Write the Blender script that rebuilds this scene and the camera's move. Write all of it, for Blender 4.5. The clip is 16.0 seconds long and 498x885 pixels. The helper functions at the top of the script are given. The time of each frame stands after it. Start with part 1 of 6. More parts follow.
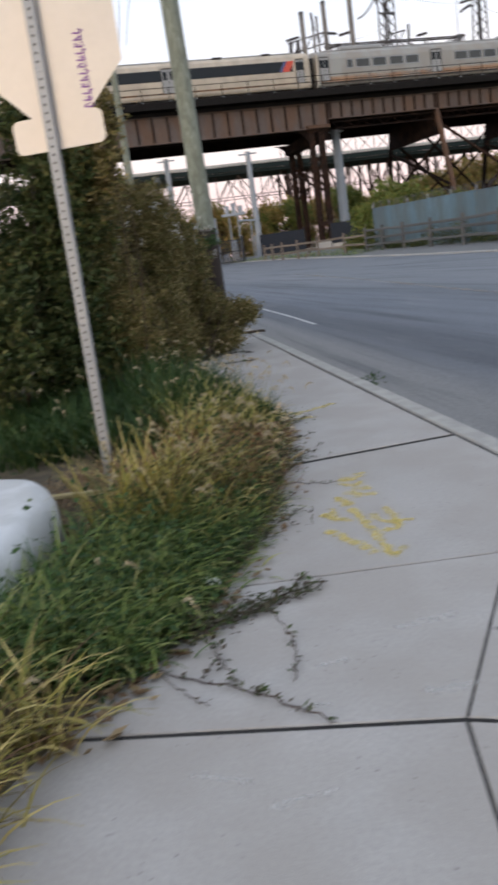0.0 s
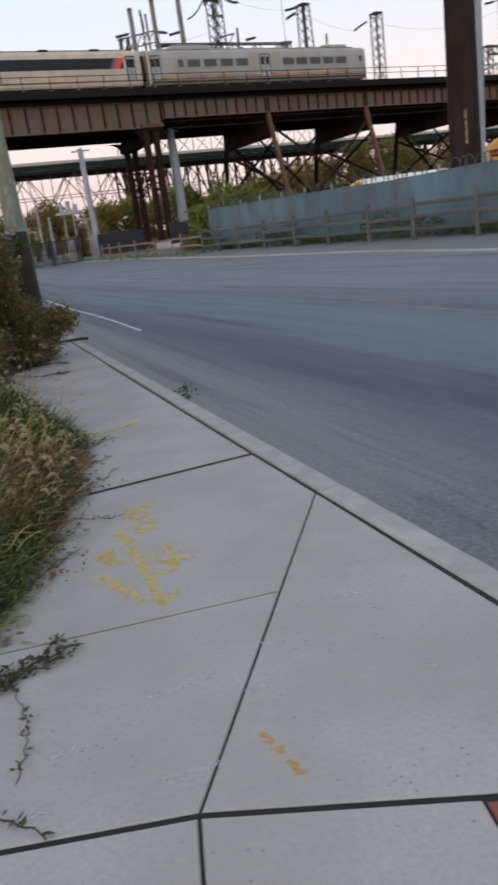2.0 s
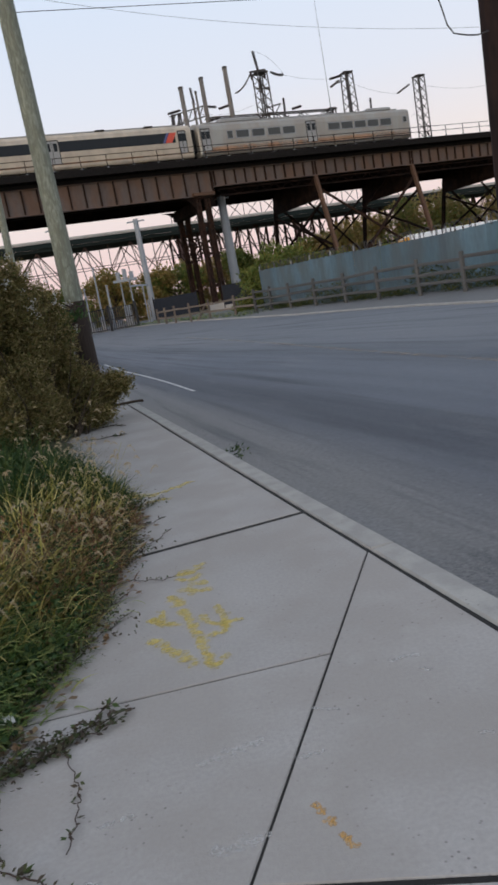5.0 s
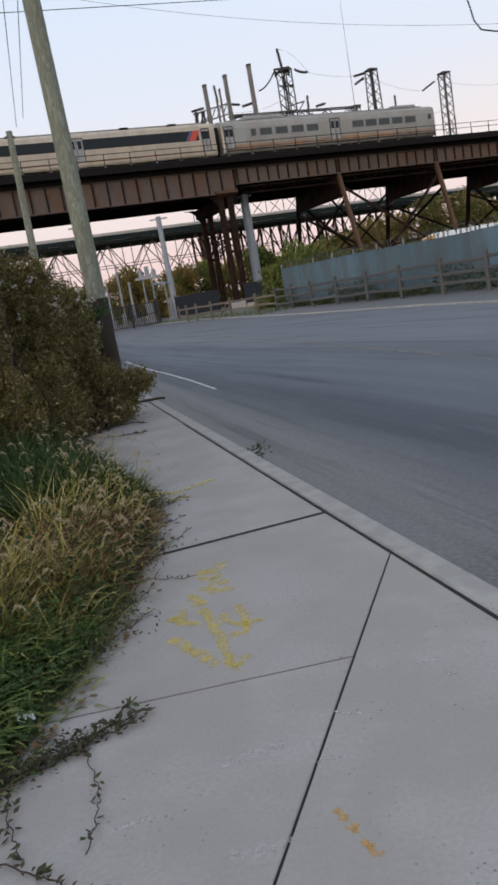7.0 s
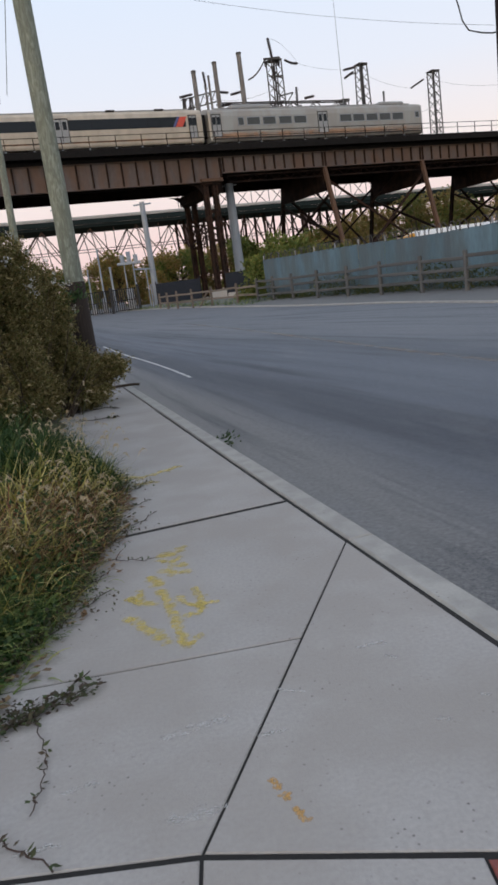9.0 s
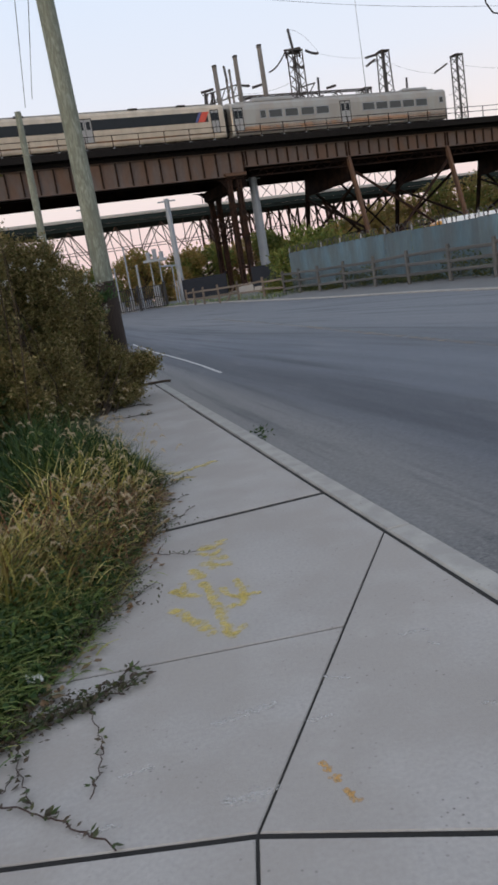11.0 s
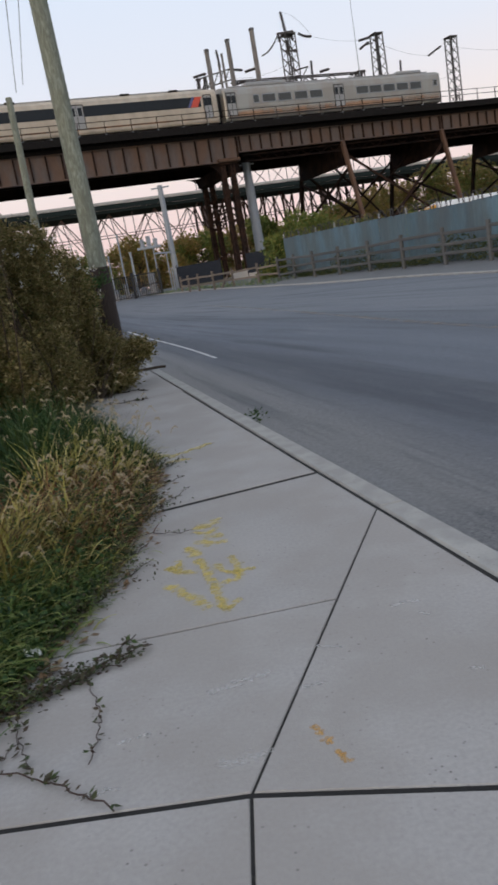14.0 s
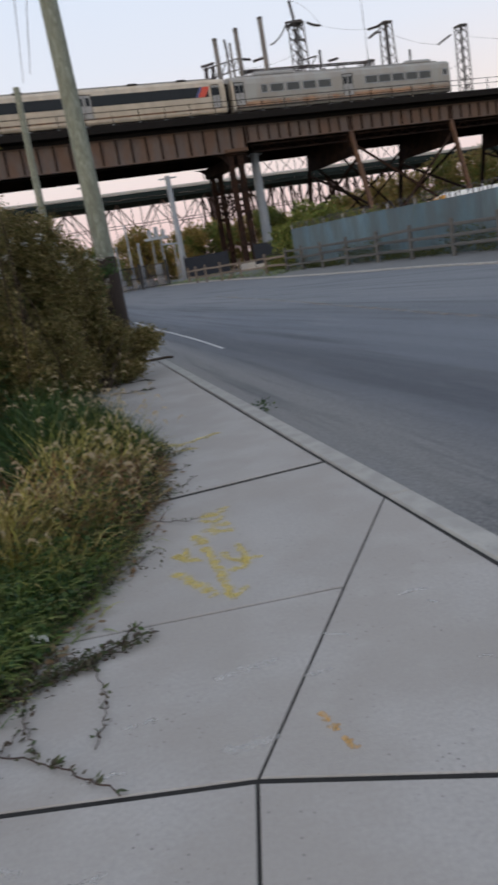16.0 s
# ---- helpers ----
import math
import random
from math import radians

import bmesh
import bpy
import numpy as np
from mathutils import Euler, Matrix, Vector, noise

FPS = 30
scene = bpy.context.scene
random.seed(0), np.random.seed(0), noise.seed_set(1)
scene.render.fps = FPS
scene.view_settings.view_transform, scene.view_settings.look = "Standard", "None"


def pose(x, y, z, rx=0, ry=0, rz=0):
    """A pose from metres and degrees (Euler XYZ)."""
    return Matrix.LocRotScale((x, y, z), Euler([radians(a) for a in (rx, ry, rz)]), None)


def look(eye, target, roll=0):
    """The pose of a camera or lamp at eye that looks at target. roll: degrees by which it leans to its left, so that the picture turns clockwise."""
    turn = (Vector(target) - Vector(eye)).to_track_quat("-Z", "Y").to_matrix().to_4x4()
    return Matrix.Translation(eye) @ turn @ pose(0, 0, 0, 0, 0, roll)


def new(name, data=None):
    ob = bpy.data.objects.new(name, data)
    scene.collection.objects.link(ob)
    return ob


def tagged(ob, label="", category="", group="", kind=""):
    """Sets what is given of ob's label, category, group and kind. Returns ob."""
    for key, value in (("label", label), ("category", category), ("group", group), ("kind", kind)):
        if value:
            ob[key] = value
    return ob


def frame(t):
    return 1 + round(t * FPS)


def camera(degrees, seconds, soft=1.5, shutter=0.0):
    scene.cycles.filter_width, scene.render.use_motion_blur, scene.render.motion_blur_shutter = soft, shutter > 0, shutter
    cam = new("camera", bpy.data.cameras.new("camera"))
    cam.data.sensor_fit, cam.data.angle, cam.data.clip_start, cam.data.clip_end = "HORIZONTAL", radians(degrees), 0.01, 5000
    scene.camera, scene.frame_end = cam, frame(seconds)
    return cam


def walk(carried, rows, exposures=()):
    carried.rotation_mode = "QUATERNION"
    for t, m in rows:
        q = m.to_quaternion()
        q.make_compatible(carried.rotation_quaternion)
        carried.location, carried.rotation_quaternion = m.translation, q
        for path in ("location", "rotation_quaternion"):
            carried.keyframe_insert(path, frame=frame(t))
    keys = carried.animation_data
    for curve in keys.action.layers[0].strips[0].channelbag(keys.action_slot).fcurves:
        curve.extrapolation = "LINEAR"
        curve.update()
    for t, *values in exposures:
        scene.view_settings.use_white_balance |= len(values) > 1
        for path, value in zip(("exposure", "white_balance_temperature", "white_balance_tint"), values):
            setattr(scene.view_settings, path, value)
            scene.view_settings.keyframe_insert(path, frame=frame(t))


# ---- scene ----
cam = camera(37.5, 16.0, 2.9, 0.8)
PATH = [
    (0, (0.405, 0.177, 1.511), (0.217, 2.106, 1.018), -8.2),
    (0.5, (0.591, 0.24, 1.587), (0.497, 2.17, 1.071), -8.3),
    (1, (0.742, 0.389, 1.585), (0.645, 2.318, 1.064), -6.4),
    (1.5, (0.795, 0.548, 1.56), (0.777, 2.477, 1.034), -8.6),
    (2, (0.867, 0.517, 1.544), (1.071, 2.43, 0.995), -7.9),
    (2.5, (0.913, 0.493, 1.539), (1.148, 2.409, 1.017), -8.2),
    (3, (0.934, 0.479, 1.536), (1.19, 2.402, 1.051), -9.0),
    (3.5, (0.934, 0.48, 1.55), (1.198, 2.412, 1.107), -9.4),
    (4, (0.913, 0.456, 1.563), (1.142, 2.399, 1.149), -9.7),
    (4.5, (0.914, 0.47, 1.567), (1.039, 2.429, 1.182), -10.3),
    (7, (0.9, 0.519, 1.568), (0.925, 2.484, 1.193), -9.9),
    (7.5, (0.903, 0.524, 1.589), (0.907, 2.488, 1.215), -9.1),
    (8, (0.913, 0.52, 1.591), (0.888, 2.485, 1.223), -9.0),
    (8.5, (0.939, 0.481, 1.589), (0.93, 2.445, 1.213), -8.5),
    (9, (0.977, 0.418, 1.556), (1.06, 2.374, 1.147), -7.5),
    (11.5, (0.924, 0.332, 1.58), (0.903, 2.289, 1.168), -9.5),
    (12, (0.941, 0.292, 1.554), (0.901, 2.249, 1.145), -9.1),
    (12.5, (0.959, 0.26, 1.553), (0.937, 2.214, 1.129), -9.2),
    (13, (0.953, 0.267, 1.545), (0.965, 2.218, 1.106), -9.8),
    (13.5, (0.942, 0.29, 1.53), (0.964, 2.239, 1.082), -9.7),
    (14, (0.939, 0.297, 1.534), (0.944, 2.246, 1.086), -9.9),
    (14.5, (0.933, 0.298, 1.54), (0.843, 2.248, 1.106), -10.4),
    (15, (0.932, 0.304, 1.533), (0.821, 2.252, 1.098), -10.4),
    (15.5, (0.933, 0.297, 1.53), (0.822, 2.243, 1.085), -10.5),
    (16, (0.935, 0.309, 1.509), (0.917, 2.254, 1.043), -9.9),
]
walk(cam, [(t, look(eye, target, roll)) for t, eye, target, roll in PATH], [(0.0, 0.4), (0.5, 0.24), (1.0, 0.22), (2.0, 0.14), (2.5, 0.03), (3.0, -0.04), (4.5, -0.06), (7.0, 0.0), (9.0, 0.03), (16.0, -0.03)])

# ---- light ----
SUN_AZ, SUN_EL = radians(205), radians(7)
world = bpy.data.worlds.new("dusk_sky")
scene.world = world
world.use_nodes = True
wn = world.node_tree.nodes
sky = wn.new("ShaderNodeTexSky")
sky.sky_type = 'NISHITA'
sky.sun_disc = False
sky.sun_elevation = SUN_EL
sky.sun_rotation = SUN_AZ
sky.air_density, sky.dust_density, sky.ozone_density = 1.0, 2.0, 2.5
tint = wn.new("ShaderNodeMix")
tint.data_type = 'RGBA'
tint.inputs[0].default_value = 0.55
tint.inputs[7].default_value = (6.25, 6.55, 7.3, 1)
world.node_tree.links.new(sky.outputs[0], tint.inputs[6])
world.node_tree.links.new(tint.outputs[2], wn["Background"].inputs[0])
wn["Background"].inputs[1].default_value = 0.165

sun = new("sun", bpy.data.lights.new("sun", 'SUN'))
sun.data.energy, sun.data.angle, sun.data.color = 0.5, radians(30), (1.0, 0.80, 0.64)
sun.matrix_world = look((-40 * math.sin(radians(25)), -40, 9), (0, 0, 0))


def sky_backdrop():
    """A plain far-off band of evening sky, pale blue above and rosy at the horizon."""
    m = bpy.data.materials.new("evening_sky")
    m.use_nodes = True
    n, l = m.node_tree.nodes, m.node_tree.links
    n.remove(n["Principled BSDF"])
    tc = n.new("ShaderNodeTexCoord")
    sep = n.new("ShaderNodeSeparateXYZ")
    l.new(tc.outputs["Object"], sep.inputs[0])
    div = n.new("ShaderNodeMath")
    div.operation = 'DIVIDE'
    l.new(sep.outputs[2], div.inputs[0])
    div.inputs[1].default_value = 1800.0
    ramp = n.new("ShaderNodeValToRGB")
    stops = ((0.0, (0.80, 0.60, 0.58)), (0.09, (0.92, 0.71, 0.69)), (0.20, (0.92, 0.83, 0.81)), (0.34, (0.80, 0.84, 0.94)), (0.60, (0.70, 0.82, 1.0)), (1.0, (0.60, 0.75, 0.98)))
    while len(ramp.color_ramp.elements) < len(stops):
        ramp.color_ramp.elements.new(0.5)
    for e, (p, c) in zip(ramp.color_ramp.elements, stops):
        e.position, e.color = p, (*c, 1)
    l.new(div.outputs[0], ramp.inputs[0])
    em = n.new("ShaderNodeEmission")
    l.new(ramp.outputs[0], em.inputs[0])
    l.new(em.outputs[0], n["Material Output"].inputs["Surface"])
    bm = bmesh.new()
    R = 2400.0
    rows = []
    for k in range(13):
        z = -80 + 1880 * k / 12
        rows.append([bm.verts.new((R * math.sin(radians(a)), R * math.cos(radians(a)), z)) for a in range(-80, 81, 4)])
    for r0, r1 in zip(rows, rows[1:]):
        for i in range(len(r0) - 1):
            bm.faces.new((r0[i], r0[i + 1], r1[i + 1], r1[i]))
    me = bpy.data.meshes.new("backdrop")
    bm.to_mesh(me)
    bm.free()
    me.materials.append(m)
    return tagged(new("backdrop", me), "pale blue evening sky turning rosy at the horizon", "sky", kind="structure")


sky_backdrop()

# ---- materials ----
def material(name, color, rough=0.8, metal=0.0, var=0.15, scale=3.0, fine=40.0, fine_var=0.1, bump=0.2, bump_scale=None,
             stain=None, stain_amount=0.0, stain_scale=1.0, per_object=0.0, per_island=0.0, spec=0.4, stretch=(1, 1, 1)):
    """Principled surface: base colour varied at two scales, optional stains, fine bump."""
    m = bpy.data.materials.new(name)
    m.use_nodes = True
    nt = m.node_tree
    n, l = nt.nodes, nt.links
    b = n["Principled BSDF"]
    b.inputs["Roughness"].default_value = rough
    b.inputs["Metallic"].default_value = metal
    b.inputs["Specular IOR Level"].default_value = spec
    tc = n.new("ShaderNodeTexCoord")
    mp = n.new("ShaderNodeMapping")
    mp.inputs["Scale"].default_value = stretch
    l.new(tc.outputs["Object"], mp.inputs["Vector"])

    def noise_tex(s, detail=4.0):
        t = n.new("ShaderNodeTexNoise")
        t.inputs["Scale"].default_value = s
        t.inputs["Detail"].default_value = detail
        l.new(mp.outputs[0], t.inputs["Vector"])
        return t.outputs["Fac"]

    def math_node(op, a, bb):
        t = n.new("ShaderNodeMath")
        t.operation = op
        for i, v in enumerate((a, bb)):
            if isinstance(v, (int, float)):
                t.inputs[i].default_value = v
            else:
                l.new(v, t.inputs[i])
        return t.outputs[0]

    value = math_node('MULTIPLY_ADD', noise_tex(scale), 2 * var)
    value.node.inputs[2].default_value = 1 - var
    f2 = math_node('MULTIPLY_ADD', noise_tex(fine, 6), 2 * fine_var)
    f2.node.inputs[2].default_value = 1 - fine_var
    value = math_node('MULTIPLY', value, f2)
    if per_object:
        oi = n.new("ShaderNodeObjectInfo")
        r = math_node('MULTIPLY_ADD', oi.outputs["Random"], 2 * per_object)
        r.node.inputs[2].default_value = 1 - per_object
        value = math_node('MULTIPLY', value, r)
    if per_island:
        g = n.new("ShaderNodeNewGeometry")
        r = math_node('MULTIPLY_ADD', g.outputs["Random Per Island"], 2 * per_island)
        r.node.inputs[2].default_value = 1 - per_island
        value = math_node('MULTIPLY', value, r)
    hsv = n.new("ShaderNodeHueSaturation")
    hsv.inputs["Color"].default_value = (*color, 1)
    l.new(value, hsv.inputs["Value"])
    out = hsv.outputs[0]
    if stain is not None:
        ramp = n.new("ShaderNodeValToRGB")
        ramp.color_ramp.elements[0].position = 0.5 - stain_amount * 0.2
        ramp.color_ramp.elements[1].position = 0.69 - stain_amount * 0.2
        l.new(noise_tex(stain_scale, 8), ramp.inputs[0])
        mix = n.new("ShaderNodeMix")
        mix.data_type = 'RGBA'
        l.new(math_node('MULTIPLY', ramp.outputs[0], min(1.0, stain_amount)), mix.inputs[0])
        l.new(out, mix.inputs[6])
        mix.inputs[7].default_value = (*stain, 1)
        out = mix.outputs[2]
    l.new(out, b.inputs["Base Color"])
    if bump:
        bp = n.new("ShaderNodeBump")
        bp.inputs["Strength"].default_value = bump
        bp.inputs["Distance"].default_value = 0.01
        l.new(noise_tex(bump_scale or fine * 2, 6), bp.inputs["Height"])
        l.new(bp.outputs[0], b.inputs["Normal"])
    return m


def leaf_material(name, colors, rough=0.6):
    """Foliage: colour picked leaf by leaf, a little light passes through."""
    m = bpy.data.materials.new(name)
    m.use_nodes = True
    n, l = m.node_tree.nodes, m.node_tree.links
    b = n["Principled BSDF"]
    b.inputs["Roughness"].default_value = rough
    b.inputs["Specular IOR Level"].default_value = 0.25
    g = n.new("ShaderNodeNewGeometry")
    ramp = n.new("ShaderNodeValToRGB")
    ramp.color_ramp.interpolation = 'LINEAR'
    while len(ramp.color_ramp.elements) < len(colors):
        ramp.color_ramp.elements.new(0.5)
    for i, c in enumerate(colors):
        e = ramp.color_ramp.elements[i]
        e.position = i / (len(colors) - 1)
        e.color = (*c, 1)
    l.new(g.outputs["Random Per Island"], ramp.inputs[0])
    l.new(ramp.outputs[0], b.inputs["Base Color"])
    tr = n.new("ShaderNodeBsdfTranslucent")
    l.new(ramp.outputs[0], tr.inputs["Color"])
    mix = n.new("ShaderNodeMixShader")
    mix.inputs[0].default_value = 0.15
    l.new(b.outputs[0], mix.inputs[1])
    l.new(tr.outputs[0], mix.inputs[2])
    l.new(mix.outputs[0], n["Material Output"].inputs["Surface"])
    return m


M_SLAB = material("pavement_concrete", (0.388, 0.372, 0.357), 0.85, var=0.13, scale=1.3, fine=55, fine_var=0.20, bump=0.25,
                  stain=(0.330, 0.305, 0.280), stain_amount=0.6, stain_scale=1.7, per_object=0.04)
M_KERB = material("kerb_concrete", (0.40, 0.39, 0.365), 0.85, var=0.12, scale=2.0, fine=60, fine_var=0.12, bump=0.3,
                  stain=(0.27, 0.26, 0.25), stain_amount=0.5, stain_scale=5, per_object=0.05)


def speckle(m, color, scale, low, amount):
    """Scatters small dark specks over a surface."""
    n, l = m.node_tree.nodes, m.node_tree.links
    b = n["Principled BSDF"]
    old = b.inputs["Base Color"].links[0].from_socket
    tc = n.new("ShaderNodeTexCoord")
    v = n.new("ShaderNodeTexVoronoi")
    v.inputs["Scale"].default_value = scale
    l.new(tc.outputs["Object"], v.inputs["Vector"])
    r = n.new("ShaderNodeMapRange")
    r.inputs["From Min"].default_value, r.inputs["From Max"].default_value = low, low * 0.4
    l.new(v.outputs["Distance"], r.inputs["Value"])
    t = n.new("ShaderNodeTexNoise")
    t.inputs["Scale"].default_value = 2.1
    l.new(tc.outputs["Object"], t.inputs["Vector"])
    q = n.new("ShaderNodeMapRange")
    q.inputs["From Min"].default_value, q.inputs["From Max"].default_value = 0.48, 0.62
    q.inputs["To Max"].default_value = amount
    l.new(t.outputs["Fac"], q.inputs["Value"])
    mul = n.new("ShaderNodeMath")
    mul.operation = 'MULTIPLY'
    l.new(r.outputs[0], mul.inputs[0])
    l.new(q.outputs[0], mul.inputs[1])
    mix = n.new("ShaderNodeMix")
    mix.data_type = 'RGBA'
    l.new(mul.outputs[0], mix.inputs[0])
    l.new(old, mix.inputs[6])
    mix.inputs[7].default_value = (*color, 1)
    l.new(mix.outputs[2], b.inputs["Base Color"])


speckle(M_SLAB, (0.12, 0.115, 0.11), 26, 0.16, 0.8)
speckle(M_SLAB, (0.48, 0.47, 0.455), 5, 0.30, 0.14)
speckle(M_KERB, (0.12, 0.115, 0.11), 24, 0.16, 0.7)
M_JOINT = material("joint_filler", (0.024, 0.023, 0.022), 0.9, var=0.3, fine=90, fine_var=0.4, bump=0.5)


def asphalt_material():
    """Worn asphalt: lanes darkened by tyres, a dusty strip along the kerb, streaks along the travel, coarse loose grit."""
    m = bpy.data.materials.new("asphalt")
    m.use_nodes = True
    n, l = m.node_tree.nodes, m.node_tree.links
    b = n["Principled BSDF"]
    b.inputs["Specular IOR Level"].default_value = 0.35
    uv = n.new("ShaderNodeUVMap")
    tc = n.new("ShaderNodeTexCoord")
    sep = n.new("ShaderNodeSeparateXYZ")
    l.new(uv.outputs[0], sep.inputs[0])

    def tex(source, scale, stretch, detail=5.0):
        mp = n.new("ShaderNodeMapping")
        mp.inputs["Scale"].default_value = stretch
        l.new(source, mp.inputs["Vector"])
        t = n.new("ShaderNodeTexNoise")
        t.inputs["Scale"].default_value = scale
        t.inputs["Detail"].default_value = detail
        l.new(mp.outputs[0], t.inputs["Vector"])
        return t.outputs["Fac"]

    def calc(op, a, c, d=None):
        t = n.new("ShaderNodeMath")
        t.operation = op
        for k, v in enumerate((a, c, d)):
            if v is None:
                continue
            if isinstance(v, (int, float)):
                t.inputs[k].default_value = v
            else:
                l.new(v, t.inputs[k])
        return t.outputs[0]

    def mixed(fac, a, color):
        t = n.new("ShaderNodeMix")
        t.data_type = 'RGBA'
        l.new(fac, t.inputs[0])
        l.new(a, t.inputs[6])
        t.inputs[7].default_value = (*color, 1)
        return t.outputs[2]

    def window(v, lo, hi, most=1.0):
        t = n.new("ShaderNodeMapRange")
        t.inputs["From Min"].default_value, t.inputs["From Max"].default_value = lo, hi
        t.inputs["To Max"].default_value = most
        l.new(v, t.inputs["Value"])
        return t.outputs[0]

    along = tex(uv.outputs[0], 1.0, (1.6, 0.10, 1))
    wander = tex(uv.outputs[0], 1.0, (0.25, 0.12, 1), 3)
    u = calc('ADD', sep.outputs[0], calc('MULTIPLY_ADD', wander, 1.6, -0.8))
    ramp = n.new("ShaderNodeValToRGB")
    stops = ((0.0, (0.195, 0.190, 0.183)), (0.12, (0.172, 0.172, 0.173)), (0.20, (0.104, 0.113, 0.131)), (0.27, (0.062, 0.070, 0.086)),
             (0.35, (0.078, 0.087, 0.106)), (0.42, (0.106, 0.120, 0.145)), (0.62, (0.122, 0.138, 0.165)), (0.80, (0.104, 0.117, 0.139)), (1.0, (0.160, 0.172, 0.192)))
    while len(ramp.color_ramp.elements) < len(stops):
        ramp.color_ramp.elements.new(0.5)
    for e, (p, c) in zip(ramp.color_ramp.elements, stops):
        e.position, e.color = p, (*c, 1)
    l.new(calc('DIVIDE', u, 12.0), ramp.inputs[0])
    out = ramp.outputs[0]
    out = mixed(window(along, 0.54, 0.72, 0.7), out, (0.058, 0.064, 0.078))
    out = mixed(window(tex(uv.outputs[0], 1.0, (3.5, 0.22, 1)), 0.58, 0.74, 0.55), out, (0.058, 0.063, 0.076))
    out = mixed(window(tex(uv.outputs[0], 1.0, (0.9, 0.3, 1)), 0.56, 0.78, 0.5), out, (0.185, 0.190, 0.200))
    # older, coarser surfacing that begins near the corner
    sp = n.new("ShaderNodeSeparateXYZ")
    l.new(tc.outputs["Object"], sp.inputs[0])
    edge = calc('ADD', sp.outputs[1], calc('MULTIPLY_ADD', tex(tc.outputs["Object"], 1.3, (1, 1, 1)), 1.4, -0.7))
    coarse = window(edge, 4.9, 4.3)
    grit = tex(tc.outputs["Object"], 55, (1, 1, 1), 3)
    out = mixed(calc('MULTIPLY', coarse, window(grit, 0.40, 0.70, 0.6)), out, (0.048, 0.052, 0.062))
    fine = tex(tc.outputs["Object"], 26, (1, 1, 1), 6)
    hsv = n.new("ShaderNodeHueSaturation")
    l.new(out, hsv.inputs["Color"])
    l.new(calc('MULTIPLY_ADD', fine, 0.9, 0.55), hsv.inputs["Value"])
    l.new(hsv.outputs[0], b.inputs["Base Color"])
    l.new(calc('MULTIPLY_ADD', along, 0.3, 0.48), b.inputs["Roughness"])
    bp = n.new("ShaderNodeBump")
    bp.inputs["Strength"].default_value = 0.4
    bp.inputs["Distance"].default_value = 0.01
    l.new(tex(tc.outputs["Object"], 160, (1, 1, 1), 3), bp.inputs["Height"])
    l.new(bp.outputs[0], b.inputs["Normal"])
    return m


M_ROAD = asphalt_material()
speckle(M_ROAD, (0.36, 0.36, 0.35), 7, 0.07, 0.9)
M_ROADPAINT_W = material("white_road_paint", (0.58, 0.58, 0.57), 0.7, var=0.15, fine=60, fine_var=0.2, stain=(0.30, 0.30, 0.30), stain_amount=0.3, stain_scale=9)
M_ROADPAINT_Y = material("yellow_road_paint", (0.42, 0.34, 0.25), 0.75, var=0.2, fine=60, fine_var=0.2, stain=(0.3, 0.24, 0.15), stain_amount=0.3, stain_scale=7)
M_SOIL = material("soil", (0.085, 0.07, 0.05), 0.95, var=0.35, scale=3, fine=40, fine_var=0.4, bump=0.8, stain=(0.16, 0.13, 0.08), stain_amount=0.5, stain_scale=7)
M_GROUND = material("dry_grass_ground", (0.13, 0.12, 0.065), 0.95, var=0.3, scale=0.3, fine=8, fine_var=0.4, bump=0.6, stain=(0.10, 0.085, 0.06), stain_amount=0.6, stain_scale=0.6)
M_FARPAVE = material("far_pavement", (0.17, 0.175, 0.18), 0.9, var=0.15, scale=0.7, fine=30, fine_var=0.15)
M_RUST = material("rusty_painted_steel", (0.115, 0.075, 0.058), 0.75, 0.1, var=0.25, scale=0.5, fine=5, fine_var=0.2, bump=0.2,
                  stain=(0.15, 0.085, 0.055), stain_amount=0.6, stain_scale=0.9, per_object=0.08, spec=0.1)
# rust darkened well below M_RUST to hold the shade under the bridge deck
M_RUSTSHADE = material("dark_rust_with_shade", (0.011, 0.008, 0.0075), 0.9, 0.0, var=0.25, scale=0.6, fine=5, fine_var=0.25, bump=0.2,
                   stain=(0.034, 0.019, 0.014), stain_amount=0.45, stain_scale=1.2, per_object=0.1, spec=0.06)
# dark rust of the pier; on girder ribs it stands for their shading
M_RUSTP = material("pier_rust_and_rib_shade", (0.022, 0.0155, 0.0135), 0.9, 0.0, var=0.3, scale=0.8, fine=5, fine_var=0.3, bump=0.3,
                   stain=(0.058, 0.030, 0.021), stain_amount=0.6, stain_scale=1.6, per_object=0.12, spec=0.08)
M_GIRDER = material("weathered_girder_paint", (0.138, 0.113, 0.106), 0.8, 0.0, var=0.2, scale=0.5, fine=4, fine_var=0.2, bump=0.2,
                    stain=(0.17, 0.095, 0.058), stain_amount=0.5, stain_scale=0.8, per_object=0.05, stretch=(1, 1, 0.4), spec=0.12)
M_TIE = material("creosoted_timber", (0.014, 0.013, 0.013), 0.95, spec=0.05, var=0.3, fine=8, fine_var=0.3, per_object=0.3)
M_STEEL = material("galvanized_steel", (0.33, 0.34, 0.36), 0.5, 0.55, var=0.12, scale=2, fine=20, fine_var=0.12, bump=0.1, per_object=0.08)
M_GREYPOLE = material("grey_painted_pole", (0.30, 0.33, 0.37), 0.55, 0.2, var=0.12, scale=1, fine=10, fine_var=0.1)
